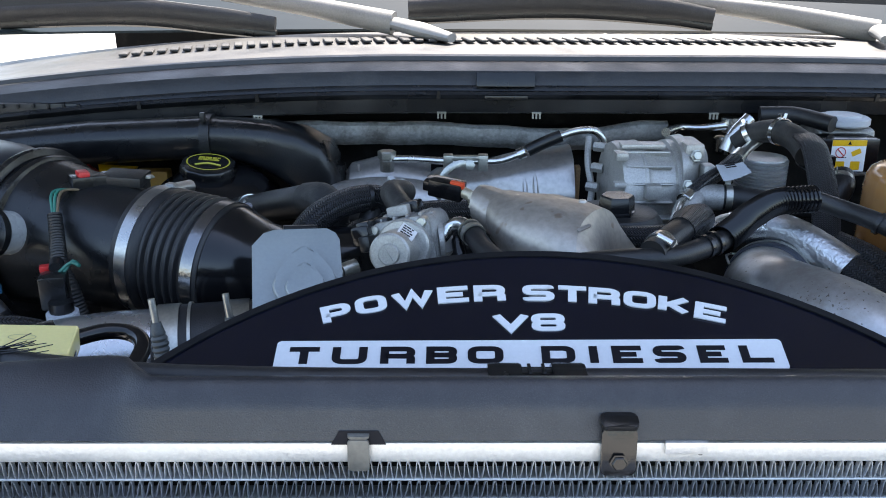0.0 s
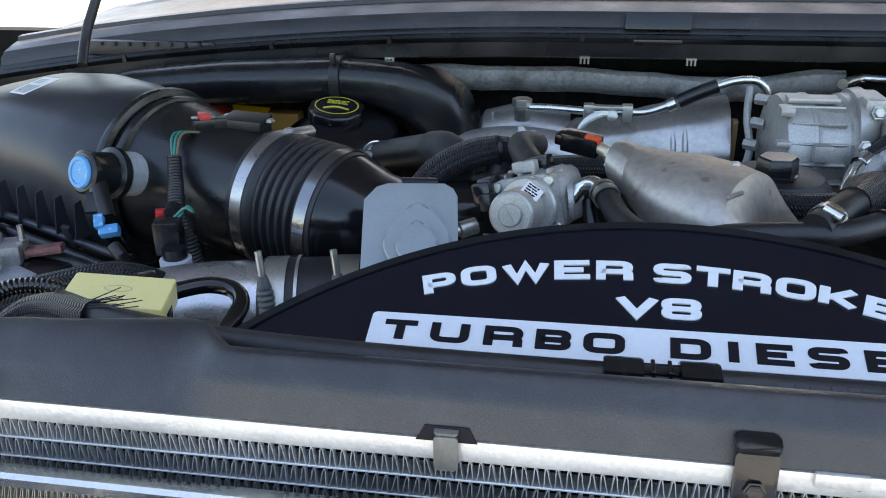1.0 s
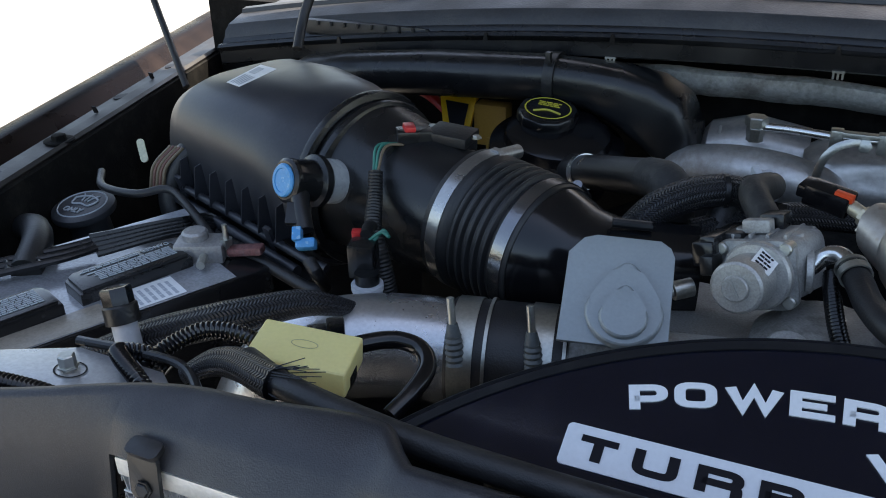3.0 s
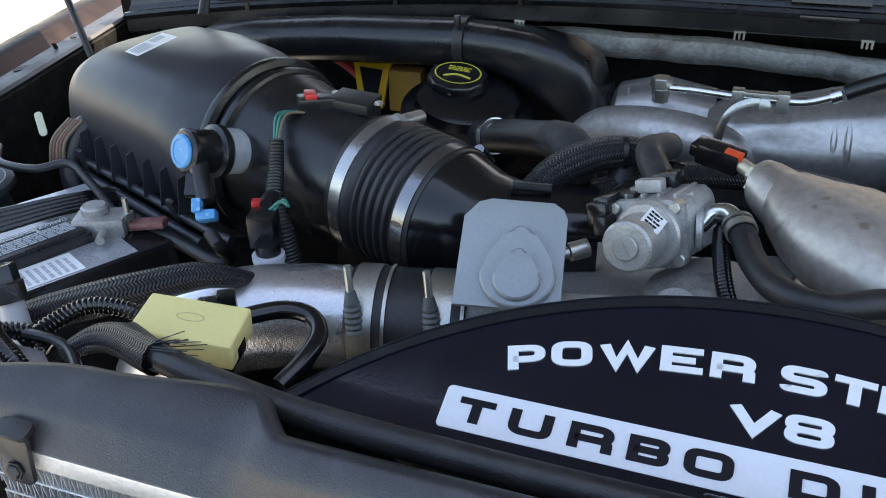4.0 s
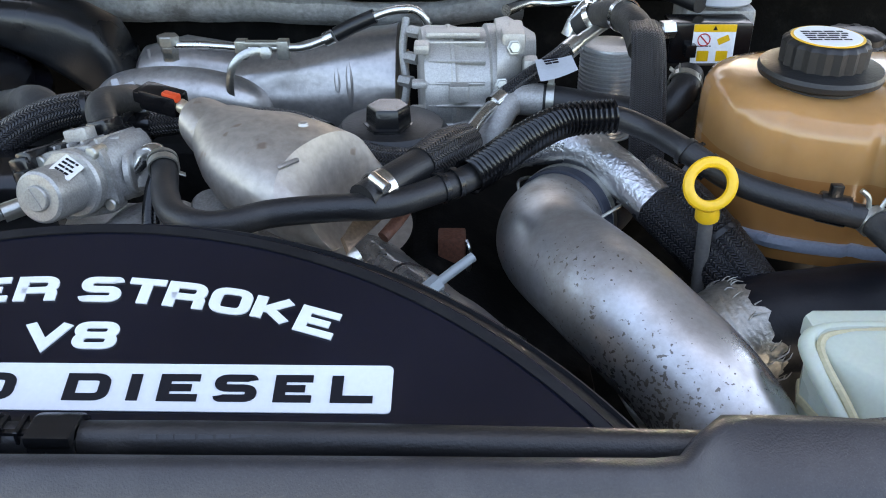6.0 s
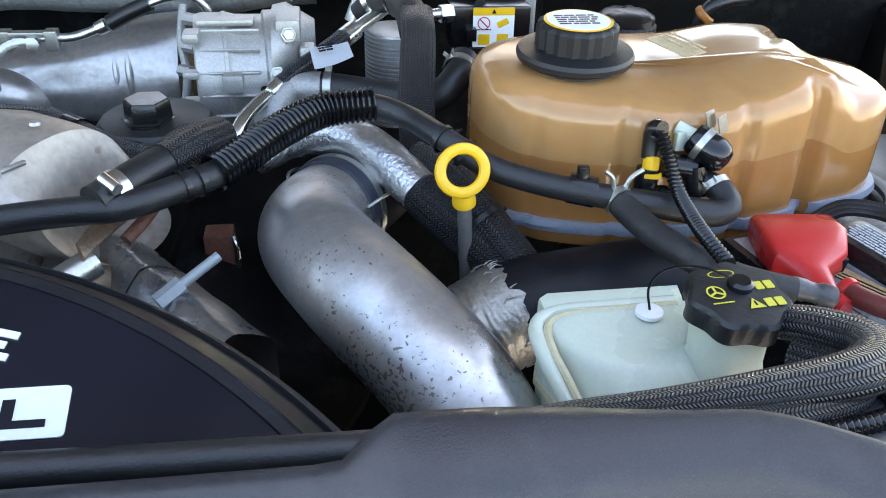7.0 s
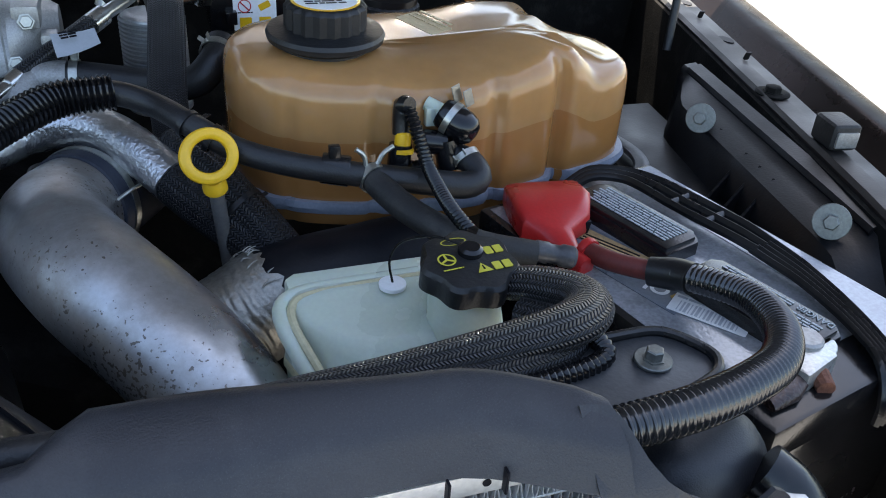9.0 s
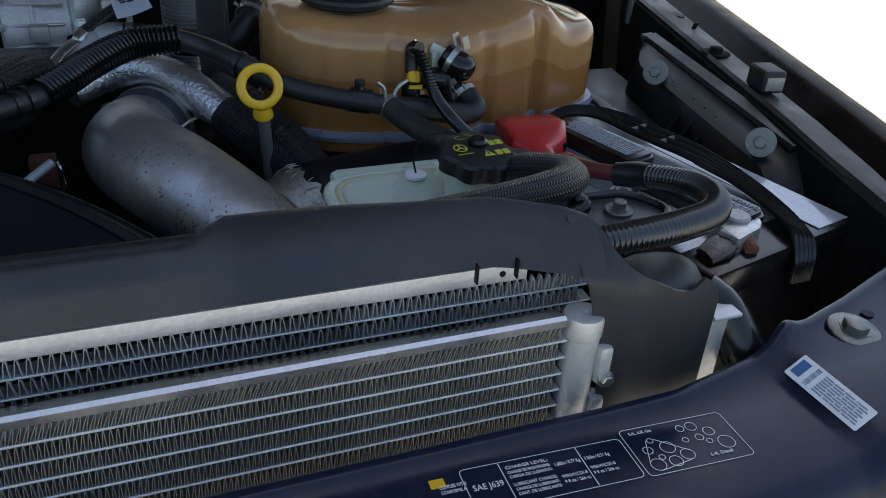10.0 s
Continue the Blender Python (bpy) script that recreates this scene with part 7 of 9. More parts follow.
hose(bm, [(-0.345, 0.452, 1.237), (-0.30, 0.452, 1.240), (-0.262, 0.449, 1.241), (-0.235, 0.430, 1.238)], 0.003, 10, 0.005)
part("edge_trim", bm, BLACK, tl)
bm = BM()
hose(bm, [(-0.43, 0.385, 1.238), (-0.37, 0.392, 1.244), (-0.31, 0.398, 1.242), (-0.28, 0.39, 1.235)], 0.006, 14, corr=(0.003, 0.0009))
solo("corrugated_conduit", bm, BLACK_GLOSS, "black corrugated conduit along the brace plate", "conduit")

ns = thing("hold_down_nut", (-0.36, 0.50, 1.12), "tall battery hold-down stud with a black capped hex nut", "nut")
bm = BM()
rod(bm, (-0.345, 0.492, 1.14), (-0.366, 0.508, 1.216), 0.0088, None, 20)
part("sleeve", bm, PAPER_GREY, ns, "pale grey sleeve")
bm = BM()
nm = along((-0.366, 0.508, 1.213), (-0.3735, 0.5135, 1.240))
lathe(bm, [(0.0120, 0), (0.0120, 0.012), (0.0112, 0.013)], nm, 24)
part("cap", bm, BLACK_MATT, ns, "black round cap")
bm = BM()
lathe(bm, [(0.0106, 0.0125), (0.0106, 0.0235), (0.0098, 0.0250), (0.0085, 0.0252), (0.0078, 0.0243)], nm, 6)
part("hexagon", bm, BLACK, ns, "worn black hex head")


# ---- batteries ----
def battery(corner, lengthdir, widthdir, length, width, z, name_label):
    """A car battery from one top corner, with its top parts."""
    L = Vector((*lengthdir, 0)).normalized()
    W = Vector((*widthdir, 0)).normalized()
    c = Vector((*corner, z)) + L * length / 2 + W * width / 2
    m = basis(c, W, L)
    root = thing("battery", (c.x, c.y, z - 0.19), name_label, "battery", "batteries")
    b = BM()
    box(b, (width, length, 0.16), m @ Matrix.Translation((0, 0, -0.105 * (1 if m[2][2] > 0 else -1))), 0.004)
    part("case", b, BATTERY, root)
    b = BM()
    box(b, (width + 0.004, length + 0.004, 0.026), m @ Matrix.Translation((0, 0, -0.013)), 0.004)
    part("lid", b, BATTERY, root)
    return root, m


batL, bm_l = battery((-0.383, 0.700), (-0.46, -0.89), (-0.89, 0.46), 0.275, 0.172, 1.158, "black car battery with vent covers, stickers and a corroded clamp")
batR, bm_r = battery((0.7315, 0.4155), (-0.240, 0.97), (0.97, 0.24), 0.277, 0.178, 1.176, "black car battery with vent covers, stickers and a strap")


def battery_top(root, M_, flip, seed, first, second):
    """Vent covers, painted sheen of the top and embossed print; M_ has x across and y along."""
    for x, y in (first, second):
        V_ = M_ @ Matrix.Translation((x, y, 0)) @ Matrix.Rotation(radians(4 * flip), 4, "Z")
        b = BM()
        prism(b, [(-0.021, -0.051), (0.013, -0.051), (0.020, -0.044), (0.020, 0.044), (0.013, 0.051), (-0.021, 0.051)], V_, 0.011, 0.0015)
        prism(b, [(-0.019, -0.048), (0.012, -0.048), (0.018, -0.042), (0.018, 0.042), (0.012, 0.048), (-0.019, 0.048)], V_ @ Matrix.Translation((0, 0, 0.0105)), 0.0035, 0.001)
        v = part("vent_cover", b, BATTERY, root, "black vent cover with embossed print")
        b = BM()
        if (x, y) == first:
            letters(b, "DANGER", V_ @ Matrix.Translation((0.015, -0.045, 0.0142)) @ Matrix.Rotation(radians(90), 4, "Z"), 0.0055, 0.026, 0.0006)
            bars(b, V_ @ Matrix.Translation((0.015, -0.016, 0.0142)) @ Matrix.Rotation(radians(90), 4, "Z"), 0.056, 0.006, 2, 0.9, seed + 3, 0.0006, 9)
            bars(b, V_ @ Matrix.Translation((0.006, -0.042, 0.0142)) @ Matrix.Rotation(radians(90), 4, "Z"), 0.082, 0.019, 6, 0.85, seed + 1, 0.0006, 11)
        else:
            bars(b, V_ @ Matrix.Translation((0.014, -0.040, 0.0142)) @ Matrix.Rotation(radians(90), 4, "Z"), 0.082, 0.027, 8, 0.9, seed + 5, 0.0006, 12)
        part("embossed_print", b, GREY_INK, v)
    # two thin pale sheets over the black lid stand in for sky sheen
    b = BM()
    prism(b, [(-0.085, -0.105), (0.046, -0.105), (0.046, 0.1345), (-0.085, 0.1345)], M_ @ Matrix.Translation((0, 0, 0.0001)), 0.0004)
    part("lid_sheen", b, BATTERY_LID, root)
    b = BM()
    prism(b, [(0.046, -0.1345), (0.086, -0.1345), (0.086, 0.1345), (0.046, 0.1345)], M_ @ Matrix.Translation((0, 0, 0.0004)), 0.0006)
    part("top_sheen", b, BATTERY_TOP, root)


battery_top(batR, bm_r, 1, 11, (-0.012, -0.060), (-0.006, 0.062))
battery_top(batL, bm_l @ Matrix.Rotation(radians(180), 4, "Z") if bm_l.to_3x3().determinant() < 0 else bm_l, 1, 40, (-0.0235, -0.032), (-0.034, 0.085))


def strap(root, band, spine, spread, bars_at):
    """Ribbed rubber hold-down strap: one band over the near edge that parts into three arms."""
    b = BM()
    ribbon(b, band, [0.021, 0.021, 0.021, 0.022, 0.023, 0.025, 0.028], 5, 0.0045, (0.1, -0.7, 0.9))
    sroot = part("strap", b, BLACK, root, "ribbed black rubber strap")
    line = [Vector(p) for p in spine]
    sides = [(line[min(i + 1, len(line) - 1)] - line[max(i - 1, 0)]).cross(Vector((0, 0, 1))).normalized() for i in range(len(line))]
    for k in (-1, 0, 1):
        b = BM()
        ribbon(b, [p + s_ * (w * k) for p, s_, w in zip(line, sides, spread)], 0.0072, 1, 0.0055)
        part("arm", b, BLACK, sroot)
    for i in bars_at:
        b = BM()
        ribbon(b, [line[i] - sides[i] * spread[i], line[i], line[i] + sides[i] * spread[i]], 0.006, 1, 0.0045)
        part("cross_bar", b, BLACK, sroot)


def over_left(*pts):
    return [bm_l @ Vector(p) for p in pts]


strap(batR, [(0.829, 0.4285, 1.148), (0.830, 0.4300, 1.164), (0.833, 0.440, 1.1775), (0.839, 0.464, 1.1805), (0.842, 0.497, 1.1825), (0.841, 0.534, 1.1845), (0.835, 0.570, 1.186)],
      [(0.8355, 0.567, 1.186), (0.830, 0.588, 1.187), (0.822, 0.611, 1.1875), (0.811, 0.642, 1.188), (0.803, 0.668, 1.188), (0.791, 0.690, 1.187), (0.769, 0.706, 1.183), (0.752, 0.712, 1.168)],
      [0.0095, 0.0115, 0.0125, 0.0125, 0.0110, 0.0085, 0.0080, 0.0080], (2, 3))
strap(batL, over_left((0.035, -0.143, -0.050), (0.034, -0.1425, -0.012), (0.032, -0.136, 0.003), (0.031, -0.110, 0.007), (0.033, -0.075, 0.010), (0.034, -0.050, 0.011), (0.036, -0.022, 0.012)),
      over_left((0.036, -0.023, 0.012), (0.037, 0.0, 0.011), (0.042, 0.025, 0.0105), (0.048, 0.05, 0.010), (0.053, 0.085, 0.010), (0.055, 0.115, 0.010), (0.055, 0.140, -0.004), (0.055, 0.146, -0.03)),
      [0.009, 0.011, 0.012, 0.0125, 0.0115, 0.011, 0.010, 0.008], (2, 3))

# labels on the battery tops
BX = basis((0.7635, 0.522, 1.1770), (0.62, -0.78, 0), (0.78, 0.62, 0))
bm = BM()
prism(bm, rounded(0.052, 0.036, 0.001), BX, 0.0004)
lb1 = part("barcode_label", bm, PAPER, batR, "white barcode label")
bm = BM()
bars(bm, BX @ Matrix.Translation((-0.024, -0.002, 0.0005)), 0.048, 0.018, 4, 0.95, 3, 0.0002, 4)
for k in range(16):
    box(bm, (0.0007 + 0.0006 * (k % 3), 0.012, 0.0002), BX @ Matrix.Translation((-0.020 + 0.0026 * k, -0.010, 0.0006)))
part("print", bm, PAPER_GREY, lb1)
BS = basis((0.736, 0.592, 1.1766), (0.42, -0.91, 0), (0.91, 0.42, 0))
bm = BM()
prism(bm, [(-0.050, -0.022), (0.062, -0.030), (0.062, 0.016), (-0.046, 0.018)], BS, 0.0004)
lb2 = part("brand_sticker", bm, material("blue_grey_sticker", (0.10, 0.12, 0.15), 0.35, var=0.25), batR, "dark blue-grey sticker with tan stripes and a white word shape")
bm = BM()
prism(bm, [(-0.044, -0.004), (0.008, 0.004), (0.012, 0.016), (-0.042, 0.014)], BS @ Matrix.Translation((0, 0, 0.0005)), 0.0002)
part("tan_stripe", bm, material("tan_picture", (0.40, 0.27, 0.13), 0.45, var=0.5, coarse=60), lb2)
bm = BM()
prism(bm, [(0.048, -0.014), (0.061, -0.020), (0.061, 0.004), (0.052, 0.006)], BS @ Matrix.Translation((0, 0, 0.0005)), 0.0002)
part("yellow_stripe", bm, TAN, lb2)
for k in range(3):
    bm = BM()
    box(bm, (0.044, 0.0016, 0.0003), BS @ Matrix.Translation((-0.016, 0.001 + 0.004 * k, 0.0008)) @ Matrix.Rotation(radians(8), 4, "Z"))
    part("stripe", bm, INK, lb2)
bm = BM()
letters(bm, "iO", BS @ Matrix.Translation((0.030, -0.020, 0.0005)) @ Matrix.Rotation(radians(10), 4, "Z"), 0.013, 0.017, 0.0002, 0.03)
part("white_mark", bm, WHITE, lb2)
bm = BM()
prism(bm, rounded(0.036, 0.060, 0.001), bm_l @ Matrix.Translation((-0.064, -0.030, 0.0006)), 0.0004)
lb3 = part("barcode_label", bm, PAPER, batL, "white barcode label")
bm = BM()
bars(bm, bm_l @ Matrix.Translation((-0.079, -0.056, 0.001)), 0.028, 0.05, 8, 0.9, 21, 0.0002, 4)
part("print", bm, PAPER_GREY, lb3)
bm = BM()
prism(bm, [(-0.084, 0.004), (-0.052, 0.006), (-0.056, 0.122), (-0.084, 0.130)], bm_l @ Matrix.Translation((0, 0, 0.0006)), 0.0004)
part("brand_sticker", bm, material("grey_orange_sticker", (0.28, 0.24, 0.19), 0.4, var=0.3, coarse=40), batL, "grey and tan sticker")

# battery posts and clamps
tc_ = thing("battery_terminal", (-0.445, 0.69, 1.15), "corroded lead battery clamp with a brass bolt", "terminal", "battery terminals")
bm = BM()
box(bm, (0.046, 0.030, 0.020), basis((-0.452, 0.693, 1.166), (0.9, 0.4, 0), (-0.4, 0.9, 0)), 0.004)
lathe(bm, [(0.012, 0), (0.012, 0.024), (0.010, 0.026)], (-0.458, 0.694, 1.158), 20)
part("clamp", bm, LEAD, tc_)
bm = BM()
rod(bm, (-0.428, 0.700, 1.160), (-0.428, 0.700, 1.192), 0.0026, None, 10)
lathe(bm, [(0.006, 0), (0.006, 0.006)], (-0.428, 0.700, 1.172), 6)
rod(bm, (-0.440, 0.680, 1.166), (-0.432, 0.665, 1.166), 0.004, None, 10)
part("bolt", bm, ZINC, tc_)
bm = BM()
box(bm, (0.034, 0.014, 0.008), basis((-0.411, 0.705, 1.167), (0.95, 0.25, 0.1), (-0.25, 0.95, 0)), 0.003)
part("red_lug", bm, material("corroded_red_lug", (0.22, 0.09, 0.085), 0.6, 0.2, var=0.5, bump=0.5, dust=0.6, dust_color=(0.30, 0.26, 0.25)), tc_, "corroded reddish lug")

tn = thing("battery_terminal", (0.79, 0.46, 1.17), "bare lead battery clamp with a square-headed bolt", "terminal", "battery terminals")
bm = BM()
prism(bm, rounded(0.040, 0.033, 0.015), basis((0.789, 0.466, 1.176), (0.9, 0.35, 0), (-0.35, 0.9, 0)), 0.011, 0.002)
box(bm, (0.034, 0.018, 0.019), basis((0.781, 0.452, 1.179), (0.9, 0.35, 0), (-0.35, 0.9, 0)), 0.003)
part("clamp", bm, CLAMP, tn)
bm = BM()
lathe(bm, [(0.0105, 0), (0.0105, 0.004), (0.009, 0.0055)], (0.789, 0.467, 1.186), 24)
part("post", bm, LEAD, tn)
bm = BM()
rod(bm, (0.784, 0.446, 1.180), (0.780, 0.434, 1.179), 0.0060, 0.0054, 10)
part("bolt", bm, RUST, tn, "rusty clamp bolt")
bm = BM()
loft(bm, [((0.776, 0.452, 1.180), (0, 1, 0), (0, 0, 1), 0.010, 0.005, 2), ((0.758, 0.444, 1.180), (0, 1, 0), (0, 0, 1), 0.014, 0.0055, 2.2), ((0.738, 0.436, 1.179), (0, 1, 0), (0, 0, 1), 0.010, 0.004, 2)], 18)
part("lug", bm, material("corroded_lug", (0.045, 0.026, 0.022), 0.3, 0.3, var=0.5, bump=0.5, dust=0.2, dust_color=(0.2, 0.13, 0.11)), tn, "dirty reddish cable lug")

# washer cap beside the battery
wc = thing("washer_reservoir", (-0.650, 0.746, 1.1), "washer fluid reservoir neck with a grey-black embossed cap", "reservoir")
bm = BM()
lathe(bm, [(0.022, -0.03), (0.022, 0), (0.033, 0.001), (0.034, 0.004), (0.033, 0.008), (0.028, 0.0105), (0.020, 0.011)], basis((-0.650, 0.746, 1.148), (1, 0, 0), (0, 1, 0.15)), 36)
part("cap", bm, BRACE, wc)
bm = BM()
WM = basis((-0.650, 0.746, 1.148), (1, 0, 0), (0, 1, 0.15)) @ Matrix.Translation((0, 0, 0.0112))
letters(bm, "ONLY", WM @ Matrix.Translation((-0.012, -0.017, 0)), 0.0075, 0.024, 0.0012, 0.02)
lathe(bm, [(0.0245, 0.0), (0.0255, 0.001), (0.0265, 0.0)], WM @ Matrix.Translation((0, 0, -0.0006)), 40, cap0=False, cap1=False)
for sx in (-1, 0, 1):
    hose(bm, [WM @ Vector((0.004 * sx, 0.004, 0.0005)), WM @ Vector((0.006 * sx, 0.012, 0.0005)), WM @ Vector((0.011 * sx, 0.017, 0.0005))], 0.0008, 6, 0.003)
hose(bm, [*[WM @ Vector((x, y, 0.0006)) for x, y in ((-0.015, 0.008), (-0.008, 0.0125), (0.0, 0.014), (0.008, 0.0125), (0.015, 0.008), (0.011, -0.003), (0.0, -0.001), (-0.011, -0.003), (-0.015, 0.008))]], 0.0011, 6, 0.003)
part("embossed_symbol", bm, GREY_INK, wc)

# cables behind the battery
bm = BM()
hose(bm, [(-0.645, 0.775, 1.185), (-0.615, 0.745, 1.184), (-0.565, 0.738, 1.186), (-0.535, 0.752, 1.190), (-0.50, 0.738, 1.182), (-0.455, 0.715, 1.165)], 0.0042, 12, 0.006)
solo("cable", bm, RUBBER, "thin black cable looping past the air filter box", "cable")
bm = BM()
hose(bm, [(-0.555, 0.78, 1.13), (-0.565, 0.785, 1.165), (-0.555, 0.805, 1.205), (-0.535, 0.83, 1.215)], 0.012, 14, 0.006)
bl = thing("wiring_loom", (-0.56, 0.79, 1.12), "opened wiring loom with coppery wires behind the battery", "wiring loom")
part("sleeve", bm, BLACK_MATT, bl)
for k in range(5):
    bm = BM()
    hose(bm, [(-0.580 + 0.004 * k, 0.775, 1.175), (-0.578 + 0.004 * k, 0.783, 1.198), (-0.566 + 0.004 * k, 0.800, 1.216)], 0.0019, 8, 0.004)
    part("wire", bm, COPPER if k % 2 else TAN_WIRE, bl)
bm = BM()
prism(bm, rounded(0.008, 0.026, 0.0035), basis((-0.606, 0.80, 1.205), (0.8, 0.5, 0.2), (-0.55, 0.3, 0.8)), 0.002)
part("pale_tab", bm, material("pale_green_plastic", (0.45, 0.45, 0.33), 0.5), bl)
bm = BM()
hose(bm, [(-0.66, 0.68, 1.158), (-0.63, 0.665, 1.168), (-0.60, 0.64, 1.170), (-0.575, 0.60, 1.162)], 0.014, 14, 0.008)
solo("hose", bm, BLACK_MATT, "black hose beside the washer cap", "hose")

# prop rods of the bonnet
for p, q in (((-0.733, 1.03, 1.20), (-0.90, 1.14, 1.42)),):
    bm = BM()
    rod(bm, p, Vector(p).lerp(Vector(q), 2.6), 0.0048, None, 14)
    solo("gas_strut", bm, BLACK_MATT, "black bonnet strut at the fender rail", "strut", "bonnet struts")
bm = BM()
hose(bm, [(-0.53, 1.0, 1.275), (-0.535, 1.03, 1.31), (-0.52, 1.06, 1.38), (-0.50, 1.05, 1.5), (-0.49, 1.0, 1.62)], 0.006, 12, 0.01)
solo("washer_hose", bm, RUBBER, "thin black washer hose rising to the bonnet", "hose")

# ---- charge pipe on the other side ----
cp2 = thing("charge_pipe", (0.43, 0.65, 1.0), "wide silver-grey oxidised charge pipe with rust speckles and a clamped collar", "pipe")
bm = BM()
hose(bm, [(0.384, 0.771, 1.170), (0.3745, 0.757, 1.1735), (0.3635, 0.730, 1.178), (0.3635, 0.692, 1.184), (0.388, 0.629, 1.189), (0.4135, 0.594, 1.178), (0.4395, 0.5595, 1.1625), (0.458, 0.532, 1.138), (0.463, 0.514, 1.10), (0.463, 0.505, 1.05)], [0.0375, 0.038, 0.0385, 0.0387, 0.0387, 0.0387, 0.0387, 0.0387, 0.0385, 0.038], 48, 0.006)
part("pipe", bm, PIPE, cp2)
bm = BM()
cd = Vector((0.56, 0.82, -0.10)).normalized()
c0 = Vector((0.3765, 0.760, 1.173))
lathe(bm, [(0.0385, -0.005), (0.0405, -0.004), (0.0412, 0.004), (0.0412, 0.016), (0.0385, 0.020), (0.036, 0.05), (0.034, 0.07)], along(c0, c0 + cd), 44)
part("collar", bm, material("blue_black_silicone", (0.025, 0.03, 0.045), 0.45, var=0.2, dust=0.1), cp2, "blue-black silicone collar")
bm = BM()
lathe(bm, [(0.0412, 0.006), (0.0420, 0.006), (0.0420, 0.012), (0.0412, 0.012)], along(c0, c0 + cd), 44, cap0=False, cap1=False)
for sx in (-1, 1):
    cs = cd.cross(Vector((0, 0, 1))).normalized()
    q = c0 + cd * 0.006 + cs * (sx * 0.036) + Vector((0, 0, 0.020))
    hose(bm, [q - cd * 0.012 - Vector((0, 0, 0.006)), q + cs * (sx * 0.006) - cd * 0.003, q + cs * (sx * 0.006) + cd * 0.010, q + cs * (sx * 0.001) + cd * 0.013], 0.0014, 8, 0.003)
part("wire_clip", bm, ZINC, cp2, "wire retaining clip")

# second, dark intercooler tube with foil wrap
bt = thing("intercooler_tube", (0.53, 0.62, 1.05), "wide black rubber tube with torn foil at its end", "tube")
bm = BM()
hose(bm, [(0.490, 0.660, 1.132), (0.512, 0.667, 1.1365), (0.56, 0.672, 1.140), (0.62, 0.676, 1.140), (0.67, 0.655, 1.120)], 0.0365, 36, 0.008)
part("tube", bm, DULL_TUBE, bt)
FA, FB = Vector((0.414, 0.634, 1.104)), Vector((0.503, 0.6645, 1.1355))
FD = (FB - FA).normalized()
FU = (Vector((0, 0, 1)) - FD * FD.z).normalized()
FS = FD.cross(FU)
rnd_f = random.Random(8)


def foil_at(s, a, lift=0.0):
    """A point of the crinkled foil, s along the tube and a round it."""
    ridge = noise.noise(Vector((s * 30 + 2.6 * noise.noise(Vector((math.cos(a) * 1.6, math.sin(a) * 1.6, s * 2))), math.cos(a) * 1.3, math.sin(a) * 1.3)))
    r = 0.0372 + 0.0018 * s + 0.0011 * ridge + 0.0004 * noise.noise(Vector((s * 40, a * 9, 3))) + lift
    return FA + (FB - FA) * s + (FU * math.cos(a) + FS * math.sin(a)) * r


bm = BM()
rings(bm, [[foil_at(min(s / 130, 1) + (0.10 * noise.noise(Vector((math.cos(2 * math.pi * j / 110) * 6, math.sin(2 * math.pi * j / 110) * 6, 1))) * max(0, s / 130 - 0.8) * 5), 2 * math.pi * j / 110) for j in range(110)] for s in range(131)], True, False, False)
wrap = part("foil_wrap", bm, FOIL_DARK, bt, "crumpled torn foil wrap")
for k in range(46):
    a = rnd_f.uniform(0, 2 * math.pi)
    s = rnd_f.uniform(0.86, 0.97)
    bend = rnd_f.uniform(-0.12, 0.12)
    length = rnd_f.uniform(0.04, 0.12)
    bm = BM()
    hose(bm, [foil_at(s, a, 0.0008), foil_at(s + length / 2, a + bend / 2, 0.0020), foil_at(s + length, a + bend, rnd_f.uniform(-0.001, 0.0015))], [0.0007, 0.0005, 0.0002], 5, 0.003)
    part("strand", bm, FOIL_DARK, wrap)

# foil-sleeved hose
fo = thing("sleeved_hose", (0.42, 0.75, 1.15), "hose in bright foil sleeve running into black braid", "hose")
bm = BM()
hose(bm, [(0.318, 0.788, 1.207), (0.345, 0.803, 1.214), (0.375, 0.800, 1.219), (0.402, 0.785, 1.217), (0.425, 0.760, 1.207), (0.4425, 0.738, 1.197)], [0.014, 0.0160, 0.0168, 0.0170, 0.0170, 0.0172], 28, 0.004)
for v in bm.verts:
    v.co += Vector((noise.noise(v.co * 200), noise.noise(v.co * 200 + Vector((5, 0, 0))), noise.noise(v.co * 200 + Vector((0, 7, 0))))) * 0.0006
part("foil_sleeve", bm, FOIL, fo, "bright wrinkled foil sleeve")
bm = BM()
hose(bm, [(0.438, 0.744, 1.199), (0.462, 0.727, 1.182), (0.492, 0.708, 1.160), (0.520, 0.690, 1.135)], [0.0172, 0.0195, 0.0205, 0.0205], 24, 0.005)
part("braided_sleeve", bm, BRAID_DARK, fo)
bm = BM()
hose(bm, [(0.440, 0.770, 1.212), (0.465, 0.745, 1.200), (0.49, 0.715, 1.178), (0.515, 0.69, 1.150)], [0.013, 0.0165, 0.0175, 0.0175], 22, 0.005)
part("braided_branch", bm, BRAID_DARK, fo)
bm = BM()
tie(bm, (0.487, 0.717, 1.180), (0.55, -0.6, -0.5), 0.0178)
part("cable_tie", bm, BLACK, fo)

